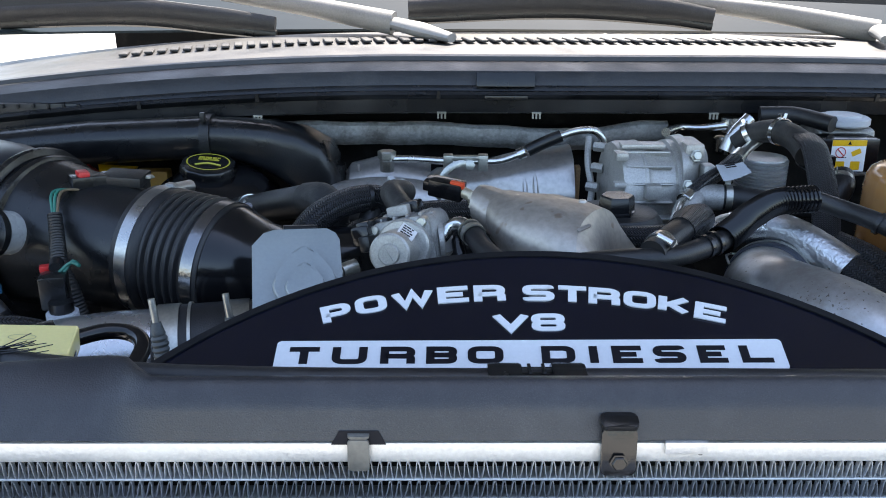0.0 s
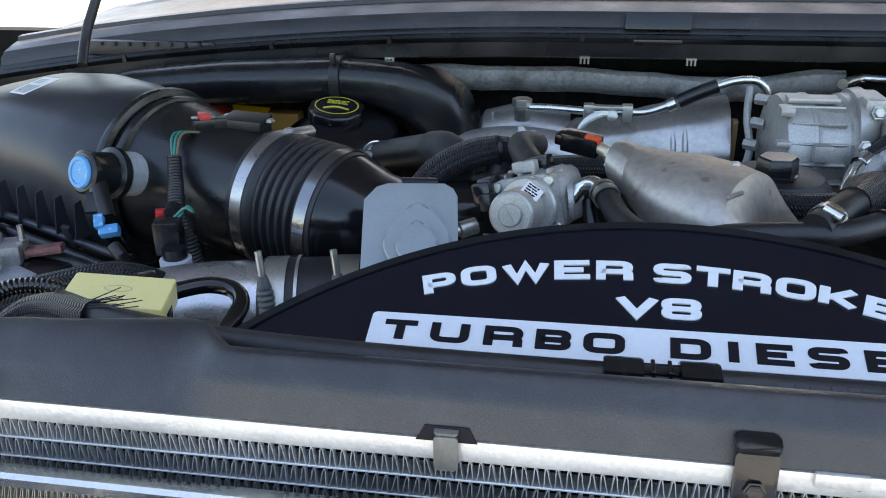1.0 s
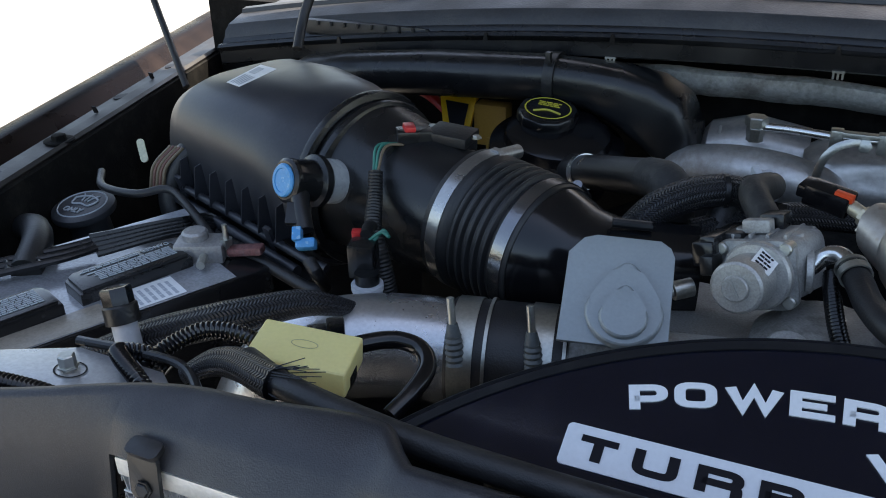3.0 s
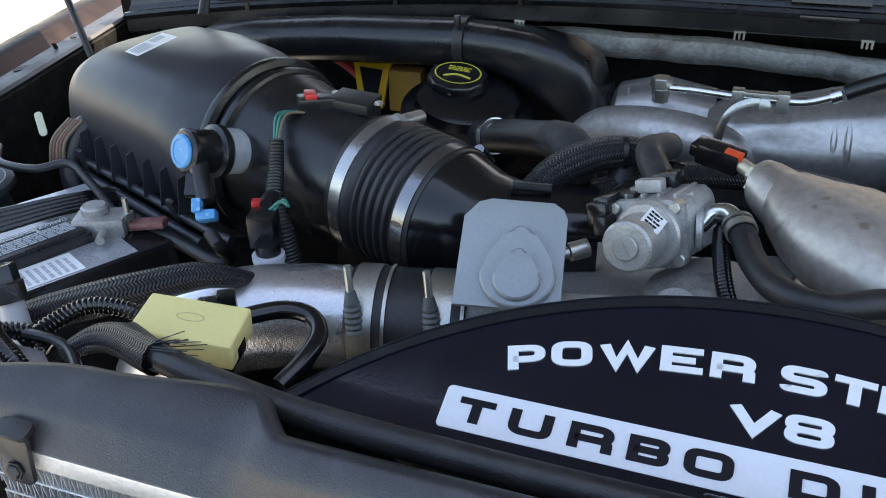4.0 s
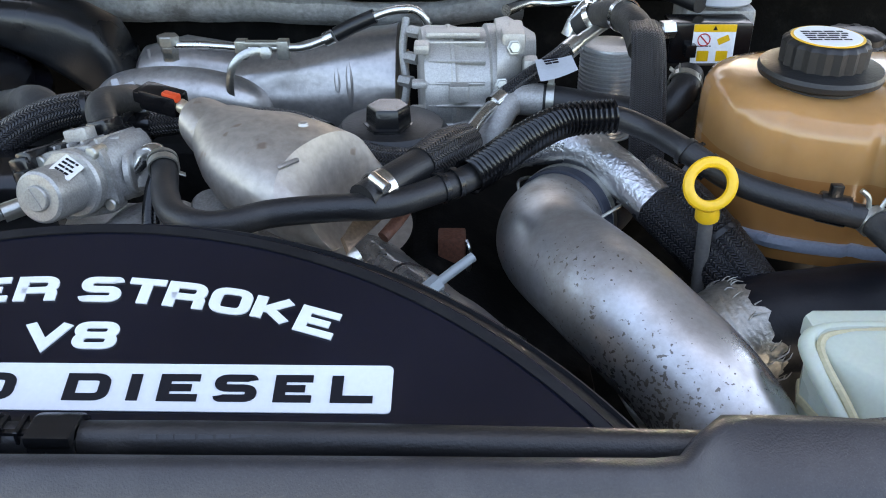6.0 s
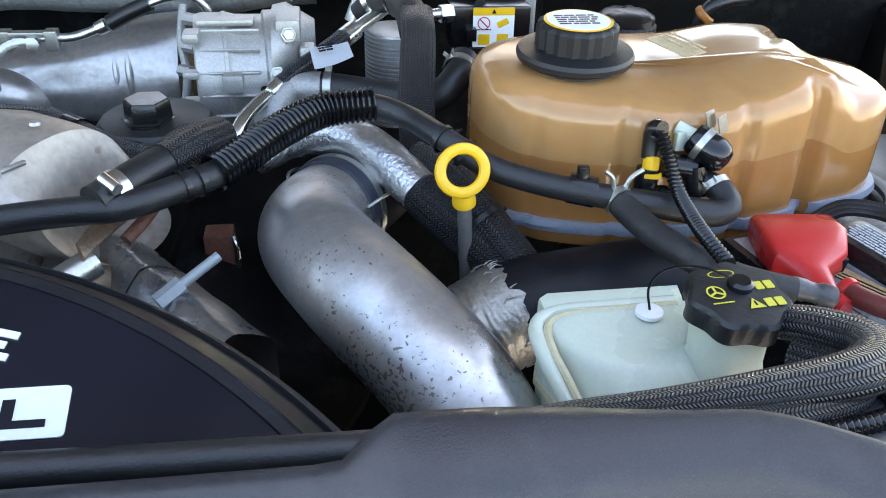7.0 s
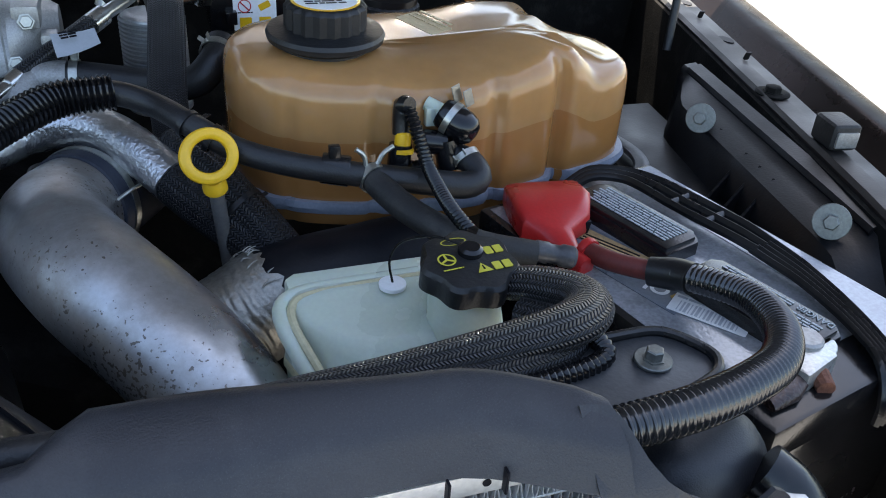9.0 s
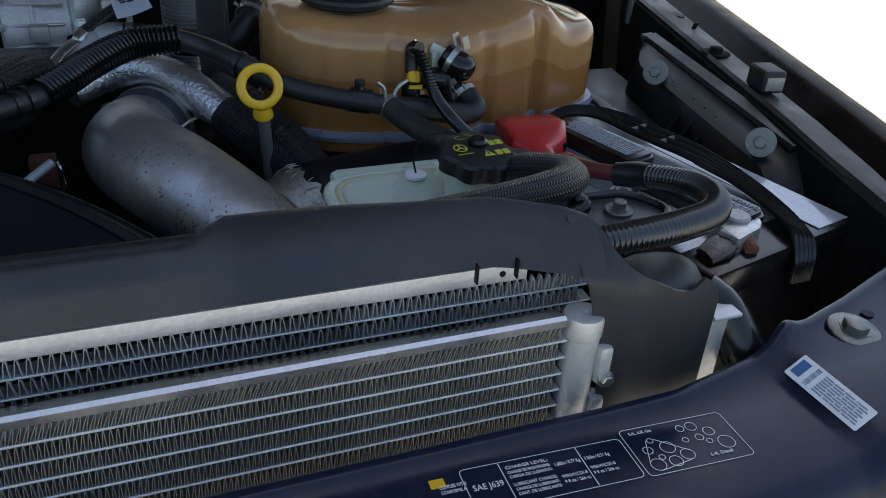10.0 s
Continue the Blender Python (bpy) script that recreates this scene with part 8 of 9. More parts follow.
# dipstick
ds = thing("dipstick", (0.472, 0.702, 1.05), "yellow ring-handled dipstick in a grey metal tube", "dipstick")
RA = basis((0.4655, 0.689, 1.2375), (0.96, 0.22, 0.12), (-0.1, 0.35, 0.93))
bm = BM()
n_ = 40
loops = []
for i in range(n_):
    a = 2 * math.pi * i / n_
    d = Vector((math.cos(a), 0.94 * math.sin(a), 0))
    lp = []
    for k in range(10):
        b_ = 2 * math.pi * k / 10
        lp.append(RA @ (d * (0.0160 + 0.0042 * math.cos(b_)) + Vector((0, 0, 0.0030 * math.sin(b_)))))
    loops.append(lp)
rings(bm, loops + [loops[0]], True, False, False)
bmesh.ops.remove_doubles(bm, verts=bm.verts, dist=1e-6)
lathe(bm, [(0.0065, 0), (0.0085, 0.002), (0.0085, 0.006), (0.006, 0.011)], along((0.4685, 0.694, 1.2085), (0.4665, 0.690, 1.222)), 18)
part("handle", bm, YELLOW, ds, "yellow plastic ring handle")
bm = BM()
hose(bm, [(0.4685, 0.6945, 1.209), (0.4705, 0.698, 1.185), (0.473, 0.703, 1.155), (0.48, 0.71, 1.08)], 0.0052, 14, 0.01)
part("tube", bm, material("dull_steel_tube", (0.15, 0.145, 0.14), 0.5, 0.3, dust=0.3), ds, "grey metal tube")

# ---- coolant expansion tank ----
tk = thing("expansion_tank", (0.66, 0.78, 1.12), "amber translucent coolant expansion tank with black ribbed cap", "tank")
KEY = [(0.490, 0.806), (0.496, 0.770), (0.515, 0.741), (0.548, 0.7235), (0.592, 0.7125), (0.640, 0.7075), (0.690, 0.7125), (0.735, 0.7250), (0.770, 0.7360), (0.802, 0.746),
       (0.826, 0.766), (0.834, 0.798), (0.828, 0.838), (0.795, 0.870), (0.740, 0.888), (0.660, 0.893), (0.575, 0.890), (0.516, 0.868), (0.494, 0.838)]
PLAN = []
for p_, _t in spline([(x, y, 0) for x, y in KEY] + [(KEY[0][0], KEY[0][1], 0)], 0.0045)[:-1]:
    dent = 0.0
    if p_.y < 0.76:
        for gx, gd, gw in ((0.526, 0.0022, 0.004), (0.588, 0.0040, 0.0045), (0.629, 0.0030, 0.005), (0.682, 0.0065, 0.0055), (0.746, 0.0120, 0.0075)):
            dent += gd * math.exp(-((p_.x - gx) / gw) ** 2)
    PLAN.append((p_.x, p_.y + dent))


def tank_top(x, y):
    z = 1.269 + 0.004 * ease(0.58, 0.64, x) + 0.009 * ease(0.66, 0.73, x) - 0.023 * ease(0.752, 0.786, x) + 0.007 * ease(0.63, 0.585, x)
    return z - 0.006 * ease(0.77, 0.72, y)


def tank_ring(sc, f, z0=1.155):
    cx, cy = 0.655, 0.79
    out = []
    for x, y in PLAN:
        dx, dy = x - cx, y - cy
        px_, py_ = cx + dx * (1 - (1 - sc) * 0.55), cy + dy * sc
        out.append((px_, py_, z0 + f * (tank_top(px_, py_) - z0)))
    return out


LEVEL = 0.60
bm = BM()
rings(bm, [tank_ring(0.985, 0.0), tank_ring(0.995, 0.05), tank_ring(1.0, 0.2), tank_ring(1.0, LEVEL)], True, True, False)
part("filled_body", bm, material("amber_plastic_with_coolant", (0.33, 0.145, 0.046), 0.19, var=0.08, bump=0.06, fine=90, coarse=5, sss=0.2, dust=0.1, dust_color=(0.35, 0.2, 0.09), coat=0.2), tk, "darker orange lower body filled with coolant", sharp=1.0)
bm = BM()
rings(bm, [tank_ring(1.0, LEVEL), tank_ring(1.0, 0.7), tank_ring(0.995, 0.82), tank_ring(0.982, 0.89), tank_ring(0.95, 0.945), tank_ring(0.89, 0.982), tank_ring(0.78, 1.0), tank_ring(0.4, 1.005), tank_ring(0.05, 1.005)], True, False, True)
part("body", bm, TANK, tk, sharp=1.2)
bm = BM()
cx, cy = 0.655, 0.79
rings(bm, [[(cx + (x - cx) * s, cy + (y - cy) * s, z) for x, y in PLAN] for s, z in ((0.9, 1.166), (1.03, 1.166), (1.05, 1.171), (1.038, 1.176), (0.99, 1.176))], True, False, False)
part("base_flange", bm, material("grey_blue_flange", (0.22, 0.24, 0.29), 0.3, var=0.2), tk, "grey-blue base flange")
TM = basis((0.5665, 0.790, 1.2835), (1, 0, 0), (0, 1, 0.03))
bm = BM()
lathe(bm, [(0.037, -0.022), (0.037, -0.006), (0.040, -0.004), (0.0445, -0.002), (0.0455, 0.002), (0.044, 0.005), (0.036, 0.006), (0.030, 0.007)], TM, 40)
part("neck_flange", bm, BLACK_MATT, tk)
bm = BM()
lathe(bm, [(0.0305, 0.006), (0.0315, 0.007), (0.0315, 0.0225), (0.0295, 0.025), (0.0275, 0.026)], TM, 72, 18, 0.07)
tcap = part("cap", bm, BLACK_MATT, tk, "black ribbed screw cap")
bm = BM()
lathe(bm, [(0.0262, 0.0262), (0.0262, 0.0266)], TM, 40)
part("yellow_disc", bm, YELLOW, tcap)
bm = BM()
lathe(bm, [(0.0240, 0.0267), (0.0240, 0.0271)], TM, 40)
part("label_disc", bm, PAPER, tcap, "white label with yellow edge")
bm = BM()
bars(bm, TM @ Matrix.Translation((-0.017, -0.012, 0.0272)), 0.034, 0.024, 5, 0.85, 12, 0.0002, 4)
part("print", bm, INK, tcap)
bm = BM()
prism(bm, rounded(0.046, 0.020, 0.001), basis((0.640, 0.775, 1.2935), (0.35, -0.93, -0.02), (0.93, 0.35, 0.08)), 0.0006)
bars(bm, basis((0.633, 0.795, 1.2945), (0.35, -0.93, -0.02), (0.93, 0.35, 0.08)), 0.040, 0.016, 3, 0.95, 15, 0.0006, 7)
part("molded_label", bm, material("amber_label", (0.50, 0.38, 0.22), 0.4), tk)
# port with black rubber blanking cap
bm = BM()
rod(bm, (0.624, 0.712, 1.2545), (0.636, 0.702, 1.2500), 0.0055, None, 14)
box(bm, (0.008, 0.006, 0.014), (0.625, 0.705, 1.247), 0.001)
part("port", bm, MILK, tk, "pale port")
bk = thing("blanking_cap", (0.68, 0.67, 1.23), "black rubber blanking cap held by a spring clamp", "cap")
PD = Vector((0.66, -0.62, -0.42)).normalized()
P0 = Vector((0.633, 0.703, 1.2510))
bm = BM()
lathe(bm, [(0.0105, 0), (0.0115, 0.002), (0.0120, 0.010), (0.0126, 0.013), (0.0126, 0.020), (0.0110, 0.026), (0.007, 0.030), (0.002, 0.031)], along(P0, P0 + PD), 24)
part("cap", bm, BLACK_GLOSS, bk)
bm = BM()
clamp(bm, P0 + PD * 0.009, PD, 0.0122, 0.005, False)
for s in (0, 1):
    box(bm, (0.0075, 0.0010, 0.013), basis(P0 + PD * (0.008 + 0.006 * s) + Vector((0.006 + 0.004 * s, 0.006, 0.016)), (1, 0.3, 0.3), (0, 1, 0)), 0.0003, 1)
part("spring_clamp", bm, ZINC, bk, "bright spring clamp")

rcap = thing("reservoir_cap", (0.668, 0.965, 1.18), "black knobbed reservoir cap behind the expansion tank", "cap")
bm = BM()
lathe(bm, [(0.040, -0.47), (0.040, -0.03), (0.036, -0.01), (0.024, 0), (0.024, 0.062)], (0.668, 0.965, 1.18), 28)
part("neck", bm, BLACK_MATT, rcap)
bm = BM()
lathe(bm, [(0.029, 0), (0.0305, 0.001), (0.0305, 0.014), (0.0285, 0.016)], (0.668, 0.965, 1.240), 72, 24, 0.05)
part("skirt", bm, BLACK_MATT, rcap)
bm = BM()
lathe(bm, [(0.0280, 0), (0.0275, 0.006), (0.022, 0.0095), (0.010, 0.011)], (0.668, 0.965, 1.256), 36)
for v in bm.verts:
    v.co += Vector((0, 0, 0.0018)) * noise.noise(v.co * 500)
part("top", bm, BRAID_DARK, rcap, "rough black top")
oconn = thing("connector", (0.758, 0.985, 1.20), "black wiring connector with an amber seal ring behind the tank", "connector")
bm = BM()
hose(bm, [(0.742, 1.21, 1.15), (0.746, 1.10, 1.17), (0.750, 0.99, 1.21), (0.752, 0.985, 1.245), (0.766, 0.98, 1.268), (0.80, 0.98, 1.275)], 0.0085, 14, 0.006)
part("cable", bm, BLACK, oconn)
bm = BM()
lathe(bm, [(0.0095, -0.004), (0.0110, -0.002), (0.0110, 0.002), (0.0095, 0.004)], along((0.756, 0.983, 1.256), (0.764, 0.980, 1.266)), 18, cap0=False, cap1=False)
part("seal_ring", bm, material("amber_seal", (0.35, 0.13, 0.025), 0.45), oconn, "amber seal ring")

# ---- hoses in front of the tank ----
tj = thing("hose_junction", (0.60, 0.68, 1.18), "black hose junction with yellow sensor and spring clamps", "hose")
bm = BM()
hose(bm, [(0.560, 0.680, 1.2195), (0.585, 0.674, 1.2165), (0.615, 0.668, 1.2125), (0.640, 0.665, 1.209), (0.652, 0.668, 1.212), (0.650, 0.680, 1.219), (0.640, 0.692, 1.222)], [0.0085, 0.009, 0.0095, 0.0100, 0.0100, 0.0095, 0.009], 18, 0.004)
part("tube", bm, RUBBER, tj)
bm = BM()
hose(bm, [(0.572, 0.682, 1.218), (0.578, 0.665, 1.214), (0.588, 0.640, 1.210), (0.603, 0.612, 1.208), (0.625, 0.59, 1.205), (0.66, 0.578, 1.20)], [0.0088, 0.0098, 0.0098, 0.0098, 0.0095, 0.009], 18, 0.005)
part("branch", bm, RUBBER_DULL, tj)
bm = BM()
clamp(bm, (0.5745, 0.676, 1.2165), (0.35, -0.9, -0.2), 0.0102, 0.006, False)
for s in (-1, 1):
    hose(bm, [(0.5735 + 0.004 * s, 0.676, 1.2265), (0.575 + 0.007 * s, 0.677, 1.234), (0.576 + 0.014 * s, 0.678, 1.239)], 0.0018, 8, 0.003)
part("spring_clamp", bm, ZINC, tj, "pale spring clamp")
bm = BM()
clamp(bm, (0.6475, 0.684, 1.2205), (-0.3, 0.8, 0.5), 0.0098, 0.005, True, 40)
part("spring_clamp", bm, ZINC, tj, "pale spring clamp")
bm = BM()
lathe(bm, [(0.0105, -0.010), (0.011, -0.009), (0.011, 0.009), (0.0105, 0.010)], along((0.550, 0.685, 1.221), (0.567, 0.680, 1.219)), 18)
box(bm, (0.008, 0.006, 0.012), (0.549, 0.684, 1.234), 0.001)
part("clip", bm, BLACK, tj)
bm = BM()
rod(bm, (0.597, 0.690, 1.205), (0.600, 0.694, 1.232), 0.0085, 0.0085, 16)
box(bm, (0.022, 0.012, 0.016), (0.603, 0.684, 1.213), 0.003)
rod(bm, (0.612, 0.698, 1.232), (0.634, 0.693, 1.230), 0.009, None, 16)
rod(bm, (0.634, 0.693, 1.233), (0.636, 0.688, 1.212), 0.009, None, 16)
part("fitting", bm, BLACK_GLOSS, tj)
bm = BM()
lathe(bm, [(0.0085, 0), (0.0085, 0.003), (0.0060, 0.004), (0.0058, 0.014), (0.004, 0.016)], along((0.6005, 0.692, 1.226), (0.602, 0.696, 1.245)), 16)
part("sensor", bm, YELLOW, tj, "yellow sensor body")
bm = BM()
hose(bm, [(0.6015, 0.697, 1.238), (0.6025, 0.700, 1.250), (0.6030, 0.700, 1.259), (0.6055, 0.694, 1.261)], [0.007, 0.0075, 0.0075, 0.006], 14, 0.003)
part("sensor_boot", bm, BLACK, tj)
bm = BM()
hose(bm, [(0.6050, 0.693, 1.258), (0.6085, 0.680, 1.243), (0.6095, 0.660, 1.230), (0.609, 0.635, 1.226), (0.6075, 0.605, 1.226), (0.612, 0.58, 1.222)], 0.0052, 14, corr=(0.0034, 0.0012))
part("corrugated_wire", bm, BLACK_GLOSS, tj)

# ---- power steering reservoir ----
ps = thing("power_steering_reservoir", (0.55, 0.52, 1.1), "milky white fluid reservoir with a black lobed cap", "reservoir")
RP = [(0.492, 0.558), (0.503, 0.5625), (0.560, 0.5640), (0.580, 0.5620), (0.592, 0.552), (0.611, 0.518), (0.614, 0.508), (0.609, 0.490), (0.600, 0.482), (0.545, 0.477), (0.528, 0.478), (0.518, 0.486), (0.496, 0.520), (0.488, 0.545)]


def res_ring(s, z, deep=1.0):
    """The outline at one height; deep draws the front in."""
    cx_, cy_ = 0.548, 0.520
    return [(cx_ + (x - cx_) * s, 0.5625 + (cy_ + (y - cy_) * s - 0.5625) * deep, z + 0.004 * (y - cy_) / 0.04) for x, y in RP]


bm = BM()
rings(bm, [res_ring(0.90, 1.12), res_ring(0.97, 1.147), res_ring(0.99, 1.166, 0.96), res_ring(0.99, 1.186, 0.80), res_ring(0.99, 1.198, 0.68), res_ring(0.985, 1.203, 0.63), res_ring(0.95, 1.2065, 0.60), res_ring(0.88, 1.2080, 0.60), res_ring(0.5, 1.2085, 0.60)], True)
part("body", bm, MILK, ps, sharp=1.2)
bm = BM()
rings(bm, [res_ring(0.985, 1.1655, 0.96), res_ring(1.008, 1.166, 0.96), res_ring(1.012, 1.1685, 0.95), res_ring(1.008, 1.171, 0.93), res_ring(0.985, 1.1715, 0.93)], True, False, False)
hose(bm, [(0.572, 0.557, 1.2110), (0.54, 0.556, 1.2108), (0.505, 0.554, 1.2100), (0.4935, 0.547, 1.2085), (0.4925, 0.534, 1.204), (0.500, 0.516, 1.191), (0.512, 0.499, 1.168)], 0.0026, 8, 0.004)
rim_bm = BM()
hose(rim_bm, [(0.574, 0.5625, 1.2085), (0.54, 0.5615, 1.2085), (0.503, 0.5600, 1.2080), (0.4885, 0.552, 1.2065), (0.4875, 0.536, 1.202), (0.495, 0.518, 1.188), (0.507, 0.500, 1.166)], 0.0048, 12, 0.004)
part("rim", rim_bm, MILK, ps)
rim_bm = BM()
prism(rim_bm, [(0.494, 0.562), (0.580, 0.566), (0.582, 0.580), (0.500, 0.579), (0.494, 0.574)], Matrix.Translation((0, 0, 1.197)), 0.013, 0.003)
part("back_flange", rim_bm, MILK, ps)
part("weld_seam", bm, material("yellowed_plastic", (0.50, 0.45, 0.28), 0.4, var=0.2), ps)
bm = BM()
lathe(bm, [(0.022, -0.03), (0.021, 0), (0.021, 0.018), (0.019, 0.022)], (0.586, 0.520, 1.205), 28)
part("neck", bm, MILK, ps)
for x, y in ((0.545, 0.493), (0.585, 0.492)):
    bm = BM()
    lathe(bm, [(0.007, 0), (0.007, 0.012), (0.006, 0.013)], (x, y, 1.170), 6)
    part("molded_boss", bm, MILK, ps)
CM = basis((0.586, 0.520, 1.2290), (0.97, 0.1, 0.0), (-0.1, 0.97, 0.10))
bm = BM()
lathe(bm, [(0.0255, 0), (0.0285, 0.002), (0.0285, 0.013), (0.0265, 0.0155), (0.012, 0.0165)], CM, 72, 7, 0.12)
pcap = part("cap", bm, BLACK_MATT, ps, "black lobed screw cap with yellow symbols")
bm = BM()
lathe(bm, [(0.0070, 0.0165), (0.0070, 0.0195), (0.005, 0.021)], CM @ Matrix.Translation((0.002, 0.004, 0)), 20)
part("pin", bm, BLACK_GLOSS, pcap)
bm = BM()
for x, y, r in ((-0.0135, 0.001, 0.0052),):
    o, i_ = circle(r, 24), circle(r - 0.0010, 24)
    for k in range(24):
        j = (k + 1) % 24
        bm.faces.new([bm.verts.new(CM @ Vector((x + a, y + b_, 0.0170))) for a, b_ in (o[k], o[j], i_[j], i_[k])])
    for a in (90, 210, 330):
        box(bm, (r, 0.0012, 0.0003), CM @ Matrix.Translation((x, y, 0.0170)) @ Matrix.Rotation(radians(a), 4, "Z") @ Matrix.Translation((r / 2, 0, 0)))
prism(bm, [(-0.0045, 0), (0.0045, 0), (0, 0.0075)], CM @ Matrix.Translation((0.003, -0.014, 0.0168)), 0.0003)
for x, y in ((0.0145, -0.0105), (0.0155, 0.003)):
    for dx in (-0.0030, 0.0030):
        prism(bm, rounded(0.0048, 0.0062, 0.0006), CM @ Matrix.Translation((x + dx, y, 0.0163)), 0.0005)
bars(bm, CM @ Matrix.Translation((-0.019, -0.008, 0.0167)), 0.012, 0.0016, 1, 1, 3, 0.0003, 5)
o, i_ = circle(0.0078, 28, 0.0032), circle(0.0070, 28, 0.0025)
for k in range(28):
    j = (k + 1) % 28
    bm.faces.new([bm.verts.new(CM @ Vector((-0.003 + a, 0.0155 + b_, 0.0166))) for a, b_ in (o[k], o[j], i_[j], i_[k])])
part("symbol_print", bm, YELLOW_INK, pcap, "yellow printed symbols")
bm = BM()
prism(bm, [(-0.0006, 0.0018), (0.0006, 0.0018), (0.0003, 0.0052), (-0.0003, 0.0052)], CM @ Matrix.Translation((0.003, -0.014, 0.0172)), 0.0002)
part("symbol_ink", bm, INK, pcap)
bm = BM()
lathe(bm, [(0.0080, 0), (0.0080, 0.0022), (0.0068, 0.0028)], (0.552, 0.548, 1.2125), 20)
part("tether_button", bm, PAPER, ps)
bm = BM()
hose(bm, [(0.552, 0.548, 1.215), (0.551, 0.552, 1.228), (0.557, 0.548, 1.242), (0.572, 0.538, 1.249), (0.586, 0.526, 1.248)], 0.0008, 6, 0.004)
part("tether", bm, BLACK, ps)

# braided looms around the reservoir
bl2 = thing("wiring_loom", (0.55, 0.44, 1.2), "thick braided wiring loom bending round the reservoir", "wiring loom")
bm = BM()
hose(bm, [(0.415, 0.428, 1.240), (0.430, 0.434, 1.242), (0.468, 0.439, 1.242), (0.517, 0.441, 1.242), (0.57, 0.4435, 1.244), (0.608, 0.447, 1.246), (0.627, 0.458, 1.245), (0.630, 0.475, 1.243), (0.618, 0.495, 1.238), (0.605, 0.512, 1.230)], [0.003, 0.0050, 0.0065, 0.0085, 0.0112, 0.0130, 0.0135, 0.013, 0.012, 0.011], 28, 0.004, flat=0.8)
part("sleeve", bm, BRAID, bl2)
bm = BM()
hose(bm, [(0.46, 0.432, 1.234), (0.52, 0.432, 1.236), (0.58, 0.436, 1.236), (0.612, 0.447, 1.234), (0.619, 0.465, 1.232), (0.606, 0.488, 1.226)], [0.007, 0.009, 0.0095, 0.0095, 0.009, 0.009], 22, 0.004)
part("sleeve", bm, BRAID, bl2)
bm = BM()
hose(bm, [(0.545, 0.426, 1.234), (0.58, 0.424, 1.235), (0.612, 0.427, 1.236), (0.626, 0.434, 1.236), (0.627, 0.446, 1.236)], 0.0052, 14, corr=(0.0034, 0.0011))
part("corrugated_wire", bm, BLACK_GLOSS, bl2)

# tray plate with bolt
tr = thing("battery_brace", (0.64, 0.42, 1.2), "black plastic brace plate with raised rim and bolt", "bracket")
bm = BM()
TR = [(0.50, 0.405), (0.60, 0.392), (0.640, 0.396), (0.668, 0.406), (0.677, 0.414), (0.678, 0.424), (0.668, 0.440), (0.656, 0.446), (0.630, 0.446), (0.56, 0.43), (0.50, 0.42)]
prism(bm, TR, Matrix.Translation((0, 0, 1.224)), 0.010, 0.002)
part("plate", bm, BRACE, tr)
bm = BM()
hose(bm, [(x, y, 1.2355) for x, y in TR[2:9]], 0.0028, 10, 0.004)
part("rim", bm, BLACK, tr)
bm = BM()
bolt(bm, (0.647, 0.425, 1.2345), (0, 0, 1), 0.0046, 0.0068, 0.0095)
part("bolt", bm, WASHER, tr)

# red terminal boot, cable and corrugated guard
rt = thing("terminal_cover", (0.705, 0.66, 1.17), "red plastic battery terminal cover", "terminal cover")
bm = BM()
loft(bm, [((0.722, 0.702, 1.188), (1, -0.1, 0), H_, 0.022, 0.006, 5), ((0.720, 0.694, 1.190), (1, -0.1, 0), H_, 0.031, 0.0105, 6), ((0.714, 0.665, 1.193), (1, -0.05, 0), H_, 0.032, 0.0135, 6), ((0.707, 0.640, 1.192), (1, 0, 0), H_, 0.027, 0.011, 5), ((0.703, 0.628, 1.190), (1, 0.1, 0), H_, 0.013, 0.009, 2.4), ((0.704, 0.605, 1.187), (1, 0.3, 0), H_, 0.0080, 0.0080, 2), ((0.708, 0.592, 1.186), (1, 0.4, 0), H_, 0.0076, 0.0076, 2)], 36)
bmesh.ops.translate(bm, verts=bm.verts, vec=(-0.007, -0.010, -0.006))
part("boot", bm, RED, rt)
bm = BM()
box(bm, (0.012, 0.003, 0.014), basis((0.722, 0.630, 1.182), (1, 0.1, 0), (0, 1, 0.2)), 0.002)
part("opening", bm, INK, rt)
bm = BM()
lathe(bm, [(0.0090, -0.003), (0.0096, 0), (0.0090, 0.003)], along((0.7075, 0.595, 1.186), (0.712, 0.58, 1.186)), 18)
part("collar", bm, RED, rt)
rc = thing("battery_cable", (0.70, 0.48, 1.18), "dirty red battery cable running into corrugated guard", "cable")
bm = BM()
hose(bm, [(0.707, 0.596, 1.186), (0.715, 0.574, 1.189), (0.733, 0.551, 1.193), (0.748, 0.535, 1.198)], 0.0070, 18, 0.005)
part("cable", bm, RED_DARK, rc)
bm = BM()
hose(bm, [(0.731, 0.553, 1.192), (0.742, 0.540, 1.196), (0.7465, 0.528, 1.1995)], [0.0098, 0.0112, 0.0108], 16, 0.004)
part("tape", bm, BLACK, rc)
bm = BM()
hose(bm, [(0.738, 0.545, 1.195), (0.752, 0.515, 1.204), (0.757, 0.484, 1.212), (0.742, 0.445, 1.222), (0.715, 0.414, 1.230), (0.680, 0.396, 1.236), (0.642, 0.385, 1.240), (0.600, 0.382, 1.240)], [0.0095, 0.0097, 0.0099, 0.0103, 0.0106, 0.0106, 0.0106, 0.0104], 28, corr=(0.0038, 0.0022))
part("corrugated_guard", bm, GUARD, rc, "black corrugated plastic guard", sharp=3.0)

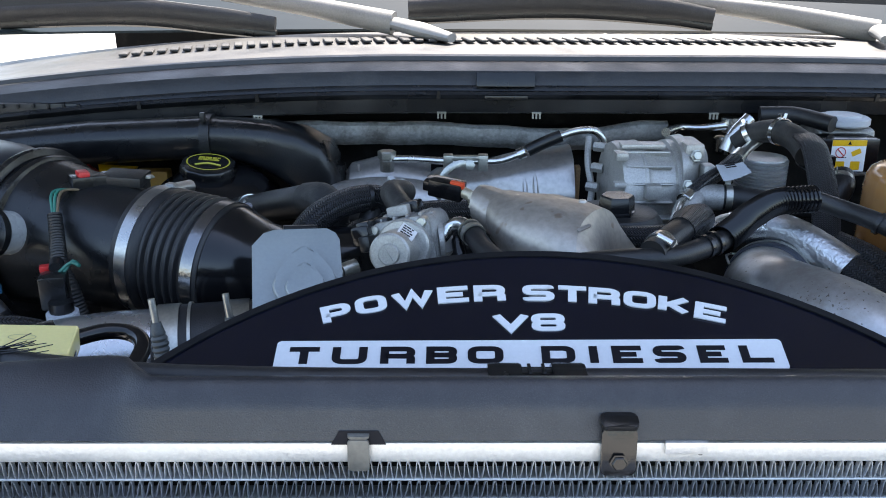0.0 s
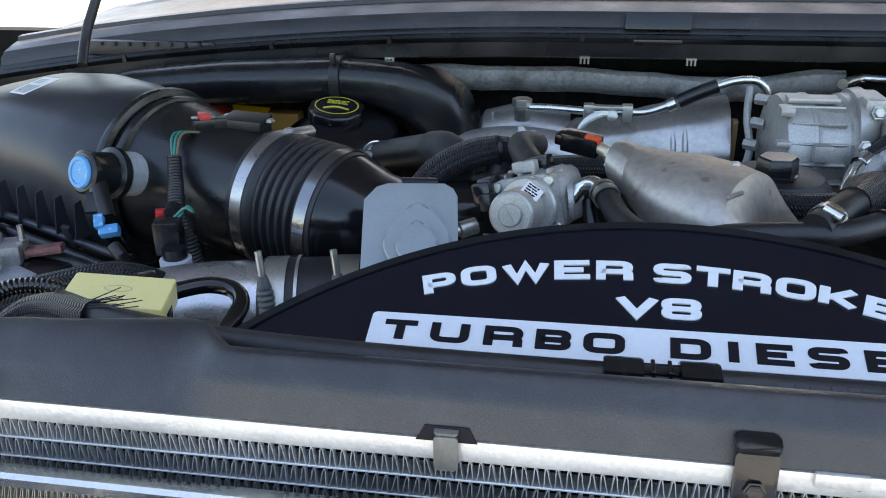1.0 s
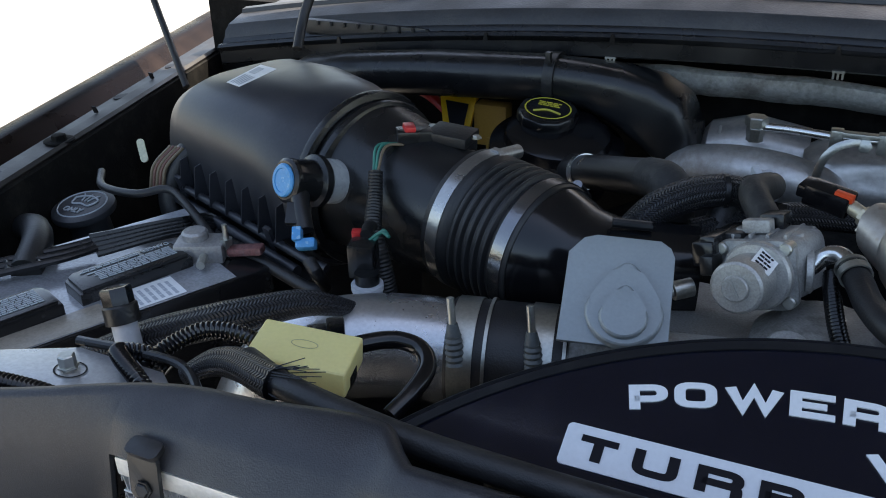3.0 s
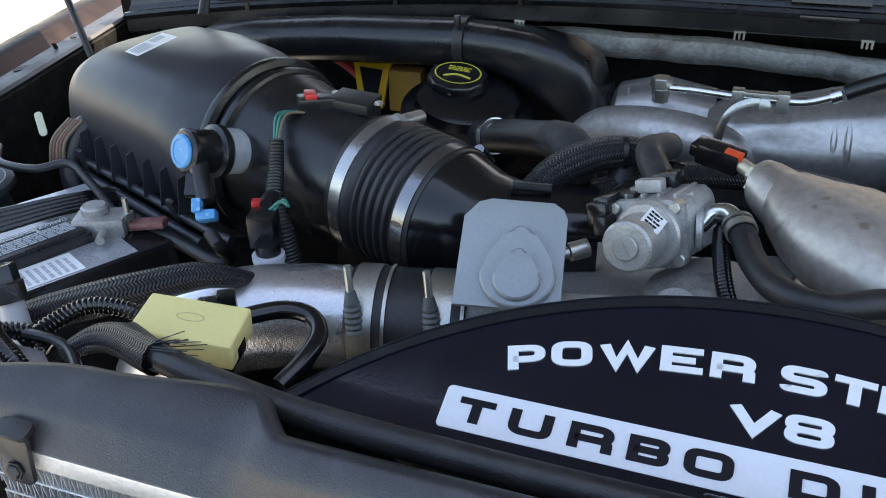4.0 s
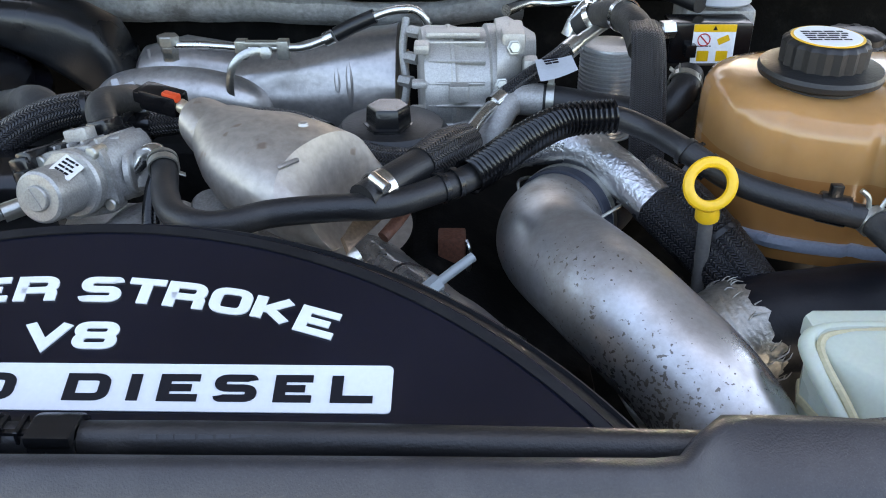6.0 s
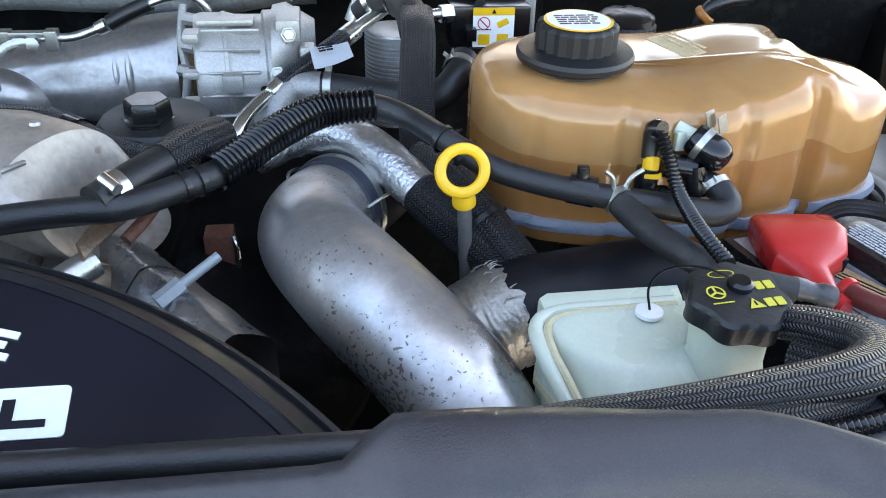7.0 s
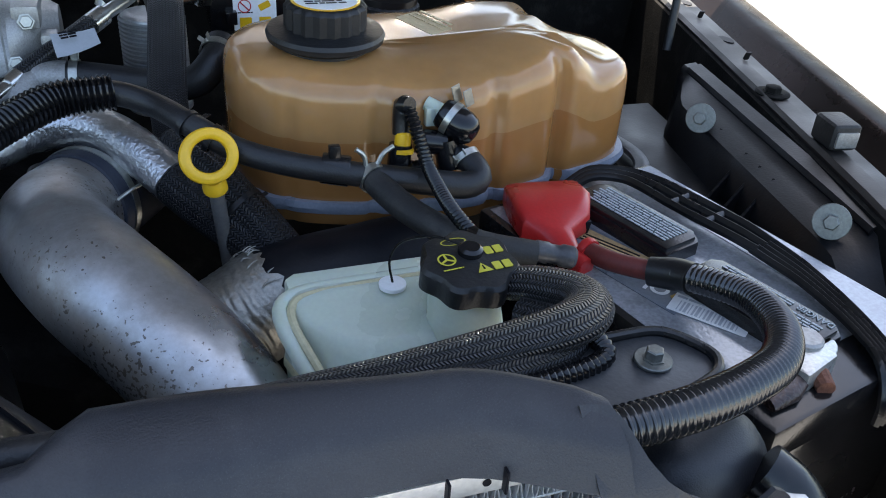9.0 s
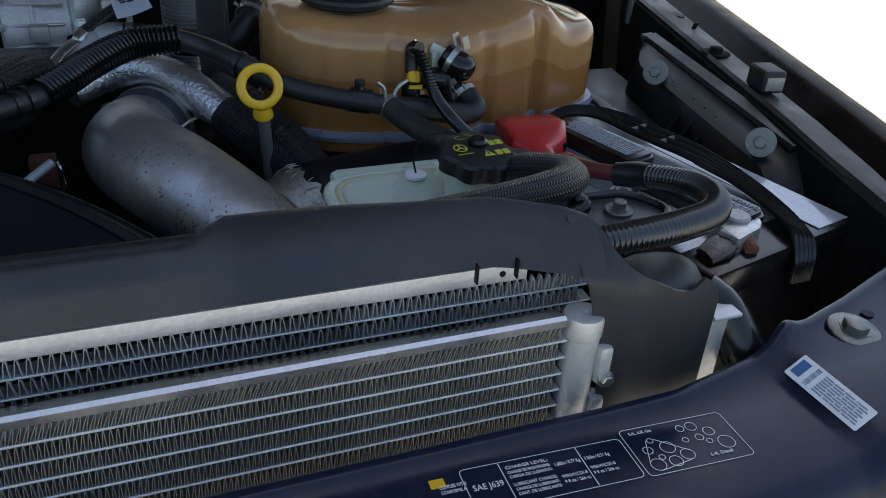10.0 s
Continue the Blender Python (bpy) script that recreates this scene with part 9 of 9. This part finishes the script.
cpg = thing("coupling", (0.65, 0.58, 1.18), "grey ribbed hose coupling behind the battery", "coupling")
bm = BM()
cq = Vector((0.662, 0.590, 1.196))
lathe(bm, [(0.006, 0), (0.0075, 0.002), (0.0075, 0.010), (0.0066, 0.012), (0.0066, 0.018), (0.0078, 0.020), (0.0078, 0.028), (0.006, 0.030)], along(cq, cq + Vector((0.9, -0.3, -0.15))), 24)
part("body", bm, material("grey_coupling_plastic", (0.06, 0.06, 0.065), 0.4, var=0.3, dust=0.4), cpg)

# ---- inner apron fittings on the battery side ----
def wall_x(y):
    """The ledge of the plastic apron beside the battery."""
    return 0.945 + 0.178 * (y - 0.64)


def slim(y):
    return 1.0 - 0.85 * ease(0.83, 0.92, y)


ap = thing("apron_beam", (0.93, 0.65, 1.1), "black plastic apron with a ledge, two flanged bolts and gussets", "apron")
bm = BM()
rings(bm, [[(wall_x(y) + dx, y, z - 0.035 * ease(0.57, 0.50, y)) for dx, z in ((-0.070 * slim(y), 1.09), (-0.054 * slim(y), 1.14), (-0.046 * slim(y), 1.168), (-0.038 * slim(y), 1.178), (-0.018 * slim(y), 1.184), (-0.003, 1.187), (0.0, 1.190), (0.014, 1.1915), (0.020, 1.18), (0.026, 1.12))] for y in [0.46 + 0.02 * i for i in range(24)]], False)
thicken(bm, 0.003)
part("panel", bm, APRON, ap)
bm = BM()
rings(bm, [[(wall_x(y) + dx, y, z) for dx, z in ((-0.0025, 1.1845), (-0.0045, 1.1885), (-0.002, 1.1925), (0.012, 1.1955), (0.0145, 1.193))] for y in [0.565 + 0.02 * i for i in range(18)]], False)
thicken(bm, 0.002)
part("ledge", bm, APRON, ap, "worn ledge")
for x, y, z in ((0.914, 0.590, 1.1845), (0.930, 0.787, 1.184)):
    bm = BM()
    bolt(bm, (x - 0.010, y - 0.010, z + 0.008), (-0.72, -0.62, 0.30), 0.0060, 0.007, 0.0140)
    rod(bm, (x + 0.014, y + 0.012, z - 0.004), (x - 0.0095, y - 0.0095, z + 0.0077), 0.0085, None, 16)
    part("bolt", bm, WASHER, ap, "grey flanged bolt")
for y, w in ((0.668, 0.062), (0.692, 0.066), (0.718, 0.064), (0.770, 0.030)):
    bm = BM()
    prism(bm, [(0, 0), (w, 0), (w * 0.96, 0.004), (0, 0.040)], basis((wall_x(y) - 0.026, y, 1.142), (-0.92, -0.38, 0), (0, 0, 1)), 0.003, 0.0008, 1)
    part("gusset", bm, APRON, ap)
bm = BM()
prism(bm, [(0.842, 0.745), (0.930, 0.66), (0.965, 0.93), (0.845, 0.93), (0.852, 0.80)], Matrix.Translation((0, 0, 1.138)), 0.006, 0.003)
part("shelf", bm, APRON, ap, "dusty blue-grey shelf beside the tank")
bm = BM()
hose(bm, [(0.848, 0.752, 1.150), (0.862, 0.772, 1.152), (0.868, 0.80, 1.152), (0.866, 0.84, 1.150)], 0.008, 10, 0.006, flat=0.5)
part("shelf_bead", bm, BRACE, ap)

st = thing("rubber_stop", (0.97, 0.672, 1.205), "dark rubber bonnet stop on the fender rail", "bumper")
bm = BM()
box(bm, (0.026, 0.034, 0.024), Matrix.Translation((0.993, 0.687, 1.212)) @ Matrix.Rotation(radians(-10), 4, "Z"), 0.005, 3)
part("block", bm, RUBBER_DULL, st)
bm = BM()
box(bm, (0.020, 0.003, 0.014), Matrix.Translation((0.990, 0.6695, 1.211)) @ Matrix.Rotation(radians(-10), 4, "Z"), 0.001)
part("clear_face", bm, CAST_DARK, st)

bm = BM()
rod(bm, (1.01, 0.98, 1.185), (1.10, 1.10, 1.62), 0.0048, None, 14)
solo("gas_strut", bm, BLACK_MATT, "black bonnet strut at the fender rail", "strut", "bonnet struts")

# ---- headlamp duct and front corner ----
hd = thing("intake_snorkel", (0.69, 0.41, 1.1), "dull grey-black oval snorkel end beside the sight shield", "snorkel")
SM = basis((0.674, 0.402, 1.192), (0.93, 0.25, 0), (-0.25, 0.9, 0.3))
bm = BM()
loft(bm, [(SM @ Vector((0, 0, -0.06)), SM.to_3x3() @ Vector((1, 0, 0)), SM.to_3x3() @ Vector((0, 1, 0)), 0.037, 0.024, 2.3), (SM @ Vector((0, 0, -0.014)), SM.to_3x3() @ Vector((1, 0, 0)), SM.to_3x3() @ Vector((0, 1, 0)), 0.038, 0.025, 2.3),
          (SM @ Vector((0, 0, -0.012)), SM.to_3x3() @ Vector((1, 0, 0)), SM.to_3x3() @ Vector((0, 1, 0)), 0.040, 0.027, 2.3), (SM @ Vector((0, 0, -0.006)), SM.to_3x3() @ Vector((1, 0, 0)), SM.to_3x3() @ Vector((0, 1, 0)), 0.040, 0.027, 2.3),
          (SM @ Vector((0, 0, -0.003)), SM.to_3x3() @ Vector((1, 0, 0)), SM.to_3x3() @ Vector((0, 1, 0)), 0.037, 0.024, 2.2), (SM @ Vector((0, 0, 0.004)), SM.to_3x3() @ Vector((1, 0, 0)), SM.to_3x3() @ Vector((0, 1, 0)), 0.031, 0.018, 2.1), (SM @ Vector((0, 0, 0.007)), SM.to_3x3() @ Vector((1, 0, 0)), SM.to_3x3() @ Vector((0, 1, 0)), 0.02, 0.010, 2)], 36)
part("cap", bm, SHIELD, hd)
bm = BM()
hose(bm, [SM @ Vector((0.0395 * math.cos(2 * math.pi * k / 20), 0.0265 * math.sin(2 * math.pi * k / 20), -0.009)) for k in range(21)], 0.0028, 8, 0.004)
part("rim", bm, BLACK_MATT, hd, "rolled rim")

# wing of the shield beside the condenser
bm = BM()
TOP_X, TOP_Z = (0.576, 0.588, 0.5925, 0.598, 0.604, 0.612, 0.624, 0.634, 0.642, 0.648, 0.653, 0.660, 0.6655, 0.669), (1.2670, 1.2668, 1.2630, 1.2525, 1.2460, 1.2410, 1.2350, 1.2295, 1.2275, 1.2300, 1.2345, 1.2300, 1.2240, 1.2150)
LOW_X, LOW_Z = (0.576, 0.580, 0.584, 0.595, 0.597), (1.243, 1.236, 1.222, 1.160, 1.140)
loops = []
for i in range(48):
    x = 0.576 + 0.093 * i / 47
    zt, zl = float(np.interp(x, TOP_X, TOP_Z)), float(np.interp(x, LOW_X, LOW_Z))
    col = []
    for k in range(15):
        z = zl + (zt - zl) * k / 14
        near, far = 0.3465 + 1.08 * max(0.0, z - 1.2415), 0.338 + 0.85 * max(0.0, z - 1.238) * min(1.0, max(0.0, (0.645 - x) / 0.03))
        f = ease(0.578, 0.608, x)
        col.append((x, near * (1 - f) + far * f + 0.004 * max(0.0, (x - 0.64) / 0.03) ** 2, z))
    loops.append(col)
rings(bm, loops, False)
thicken(bm, 0.0022)
part("wing", bm, SHIELD, shield, "side wing")

bk2 = thing("headlamp_bracket", (0.70, 0.36, 1.1), "pale metal bracket behind the shield wing", "bracket")
bm = BM()
box(bm, (0.014, 0.010, 0.062), (0.690, 0.362, 1.158), 0.001)
box(bm, (0.022, 0.016, 0.003), (0.692, 0.360, 1.190), 0.0008, 1)
part("strip", bm, RAD, bk2)
bm = BM()
hose(bm, [(0.695, 0.385, 1.188), (0.705, 0.372, 1.180), (0.715, 0.352, 1.155)], 0.015, 18, 0.006)
part("tube", bm, BLACK, bk2)

# bolt on the support corner
bm = BM()
bolt(bm, (0.779, 0.331, 1.1775), (0, -0.1, 1), 0.0085, 0.007, 0.017)
part("bolt", bm, WASHER, support, "grey flanged bolt")
bm = BM()
lathe(bm, [(0.0042, 0), (0.0042, 0.0008)], (0.803, 0.343, 1.1779), 14)
part("hole", bm, INK, support)

# stickers
SK = basis((0.505, 0.273, 1.1664), (0.9985, -0.045, 0.0), (0.045, 0.9985, -0.02))
bm = BM()
for w_, h_, x_, y_ in ((0.094, 0.030, 0.030, 0.015), (0.066, 0.036, 0.112, 0.017)):
    o, i_ = rounded(w_, h_, 0.003), rounded(w_ - 0.0008, h_ - 0.0008, 0.0026)
    for k in range(len(o)):
        j = (k + 1) % len(o)
        bm.faces.new([bm.verts.new(SK @ Vector((x_ + a, y_ + b_, 0.0006))) for a, b_ in (o[k], o[j], i_[j], i_[k])])
for x_ in (0.005, 0.050):
    box(bm, (0.0004, 0.028, 0.0002), SK @ Matrix.Translation((x_, 0.015, 0.0006)))
part("sticker_lines", bm, PAPER, support, "pale outline of the sticker tables")
bm = BM()
letters(bm, "SAE J639", SK @ Matrix.Translation((-0.0135, 0.014, 0.0006)), 0.0040, 0.0165, 0.0002)
for k, (tx, y_, hh) in enumerate((("CHARGE LEVEL:", 0.0240, 0.0022), ("CHARGE DE FRIGORIGENE:", 0.0206, 0.0020), ("CARGA DE LLENADO:", 0.0174, 0.0020), ("LUBRICANT CHARGE:", 0.0118, 0.0022), ("CHARGE DE LUBRIFIANT:", 0.0086, 0.0020), ("CANT. DE LUBRICANTE:", 0.0054, 0.0020))):
    letters(bm, tx, SK @ Matrix.Translation((0.0075, y_, 0.0006)), hh, 0.024, 0.0002)
letters(bm, "1.68lbs / 0.77 Kg", SK @ Matrix.Translation((0.034, 0.0195, 0.0006)), 0.0024, 0.0145, 0.0002)
letters(bm, "WSH-M1C231-B", SK @ Matrix.Translation((0.034, 0.0105, 0.0006)), 0.0022, 0.0145, 0.0002)
letters(bm, "9 fl oz / 266 cc", SK @ Matrix.Translation((0.034, 0.0068, 0.0006)), 0.0022, 0.0145, 0.0002)
letters(bm, "1.56lbs / 0.71 Kg", SK @ Matrix.Translation((0.0515, 0.0195, 0.0006)), 0.0024, 0.0145, 0.0002)
letters(bm, "WSH-M1C231-B", SK @ Matrix.Translation((0.0515, 0.0125, 0.0006)), 0.0022, 0.0145, 0.0002)
letters(bm, "9 fl oz / 266 cc", SK @ Matrix.Translation((0.0515, 0.0088, 0.0006)), 0.0022, 0.0145, 0.0002)
letters(bm, "COMPLIES WITH:", SK @ Matrix.Translation((-0.0300, 0.0195, 0.0006)), 0.0024, 0.0145, 0.0002)
letters(bm, "CONFORME A:", SK @ Matrix.Translation((-0.0300, 0.0160, 0.0006)), 0.0022, 0.0135, 0.0002)
letters(bm, "5.4L, 6.8L Gas", SK @ Matrix.Translation((0.084, 0.0300, 0.0006)), 0.0022, 0.014, 0.0002)
letters(bm, "6.4L Diesel", SK @ Matrix.Translation((0.120, 0.0040, 0.0006)), 0.0024, 0.014, 0.0002)
part("sticker_text", bm, PAPER, support, "white printed text")
bm = BM()
for x_, y_, r_ in ((0.088, 0.017, 0.0030), (0.100, 0.0165, 0.0045), (0.088, 0.006, 0.0045), (0.099, 0.006, 0.0040), (0.108, 0.009, 0.0042), (0.093, 0.0235, 0.0020), (0.093, 0.0105, 0.0020),
                   (0.115, 0.028, 0.0026), (0.122, 0.028, 0.0035), (0.130, 0.022, 0.0035), (0.135, 0.012, 0.0050), (0.113, 0.019, 0.0020), (0.122, 0.019, 0.0026), (0.126, 0.015, 0.0020)):
    o, i_ = circle(r_, 18), circle(r_ - 0.0004, 18)
    for k in range(18):
        j = (k + 1) % 18
        bm.faces.new([bm.verts.new(SK @ Vector((x_ + a, y_ + b_, 0.0006))) for a, b_ in (o[k], o[j], i_[j], i_[k])])
for a, b_ in (((0.0905, 0.024), (0.084, 0.0075)), ((0.0955, 0.024), (0.1118, 0.0105)), ((0.088, 0.0015), (0.108, 0.0048))):
    rod(bm, SK @ Vector((*a, 0.0006)), SK @ Vector((*b_, 0.0006)), 0.0002, None, 4)
part("belt_diagram", bm, PAPER, support, "white belt routing diagram")
bm = BM()
box(bm, (0.008, 0.006, 0.0002), SK @ Matrix.Translation((-0.030, 0.024, 0.0005)))
part("yellow_mark", bm, YELLOW, support)
VM = basis((0.7190, 0.288, 1.1755), (0.04, -1.0, 0.0), (0.83, 0.03, 0.56))
bm = BM()
prism(bm, rounded(0.056, 0.017, 0.001), VM, 0.0006)
vl = part("white_label", bm, PAPER, support, "white label with a blue end and unreadable print")
bm = BM()
bars(bm, VM @ Matrix.Translation((-0.008, -0.0065, 0.0007)), 0.034, 0.013, 7, 0.9, 5, 0.0002, 5)
for k in range(9):
    box(bm, (0.0034, 0.0006 + 0.0003 * (k % 3), 0.0003), VM @ Matrix.Translation((-0.0135, -0.006 + 0.0015 * k, 0.0007)))
part("print", bm, material("blue_grey_print", (0.20, 0.25, 0.33), 0.5, bump=0), vl)
bm = BM()
box(bm, (0.007, 0.011, 0.0003), VM @ Matrix.Translation((-0.0225, 0, 0.0007)))
part("blue_end", bm, material("faded_blue_print", (0.05, 0.14, 0.30), 0.5), vl)
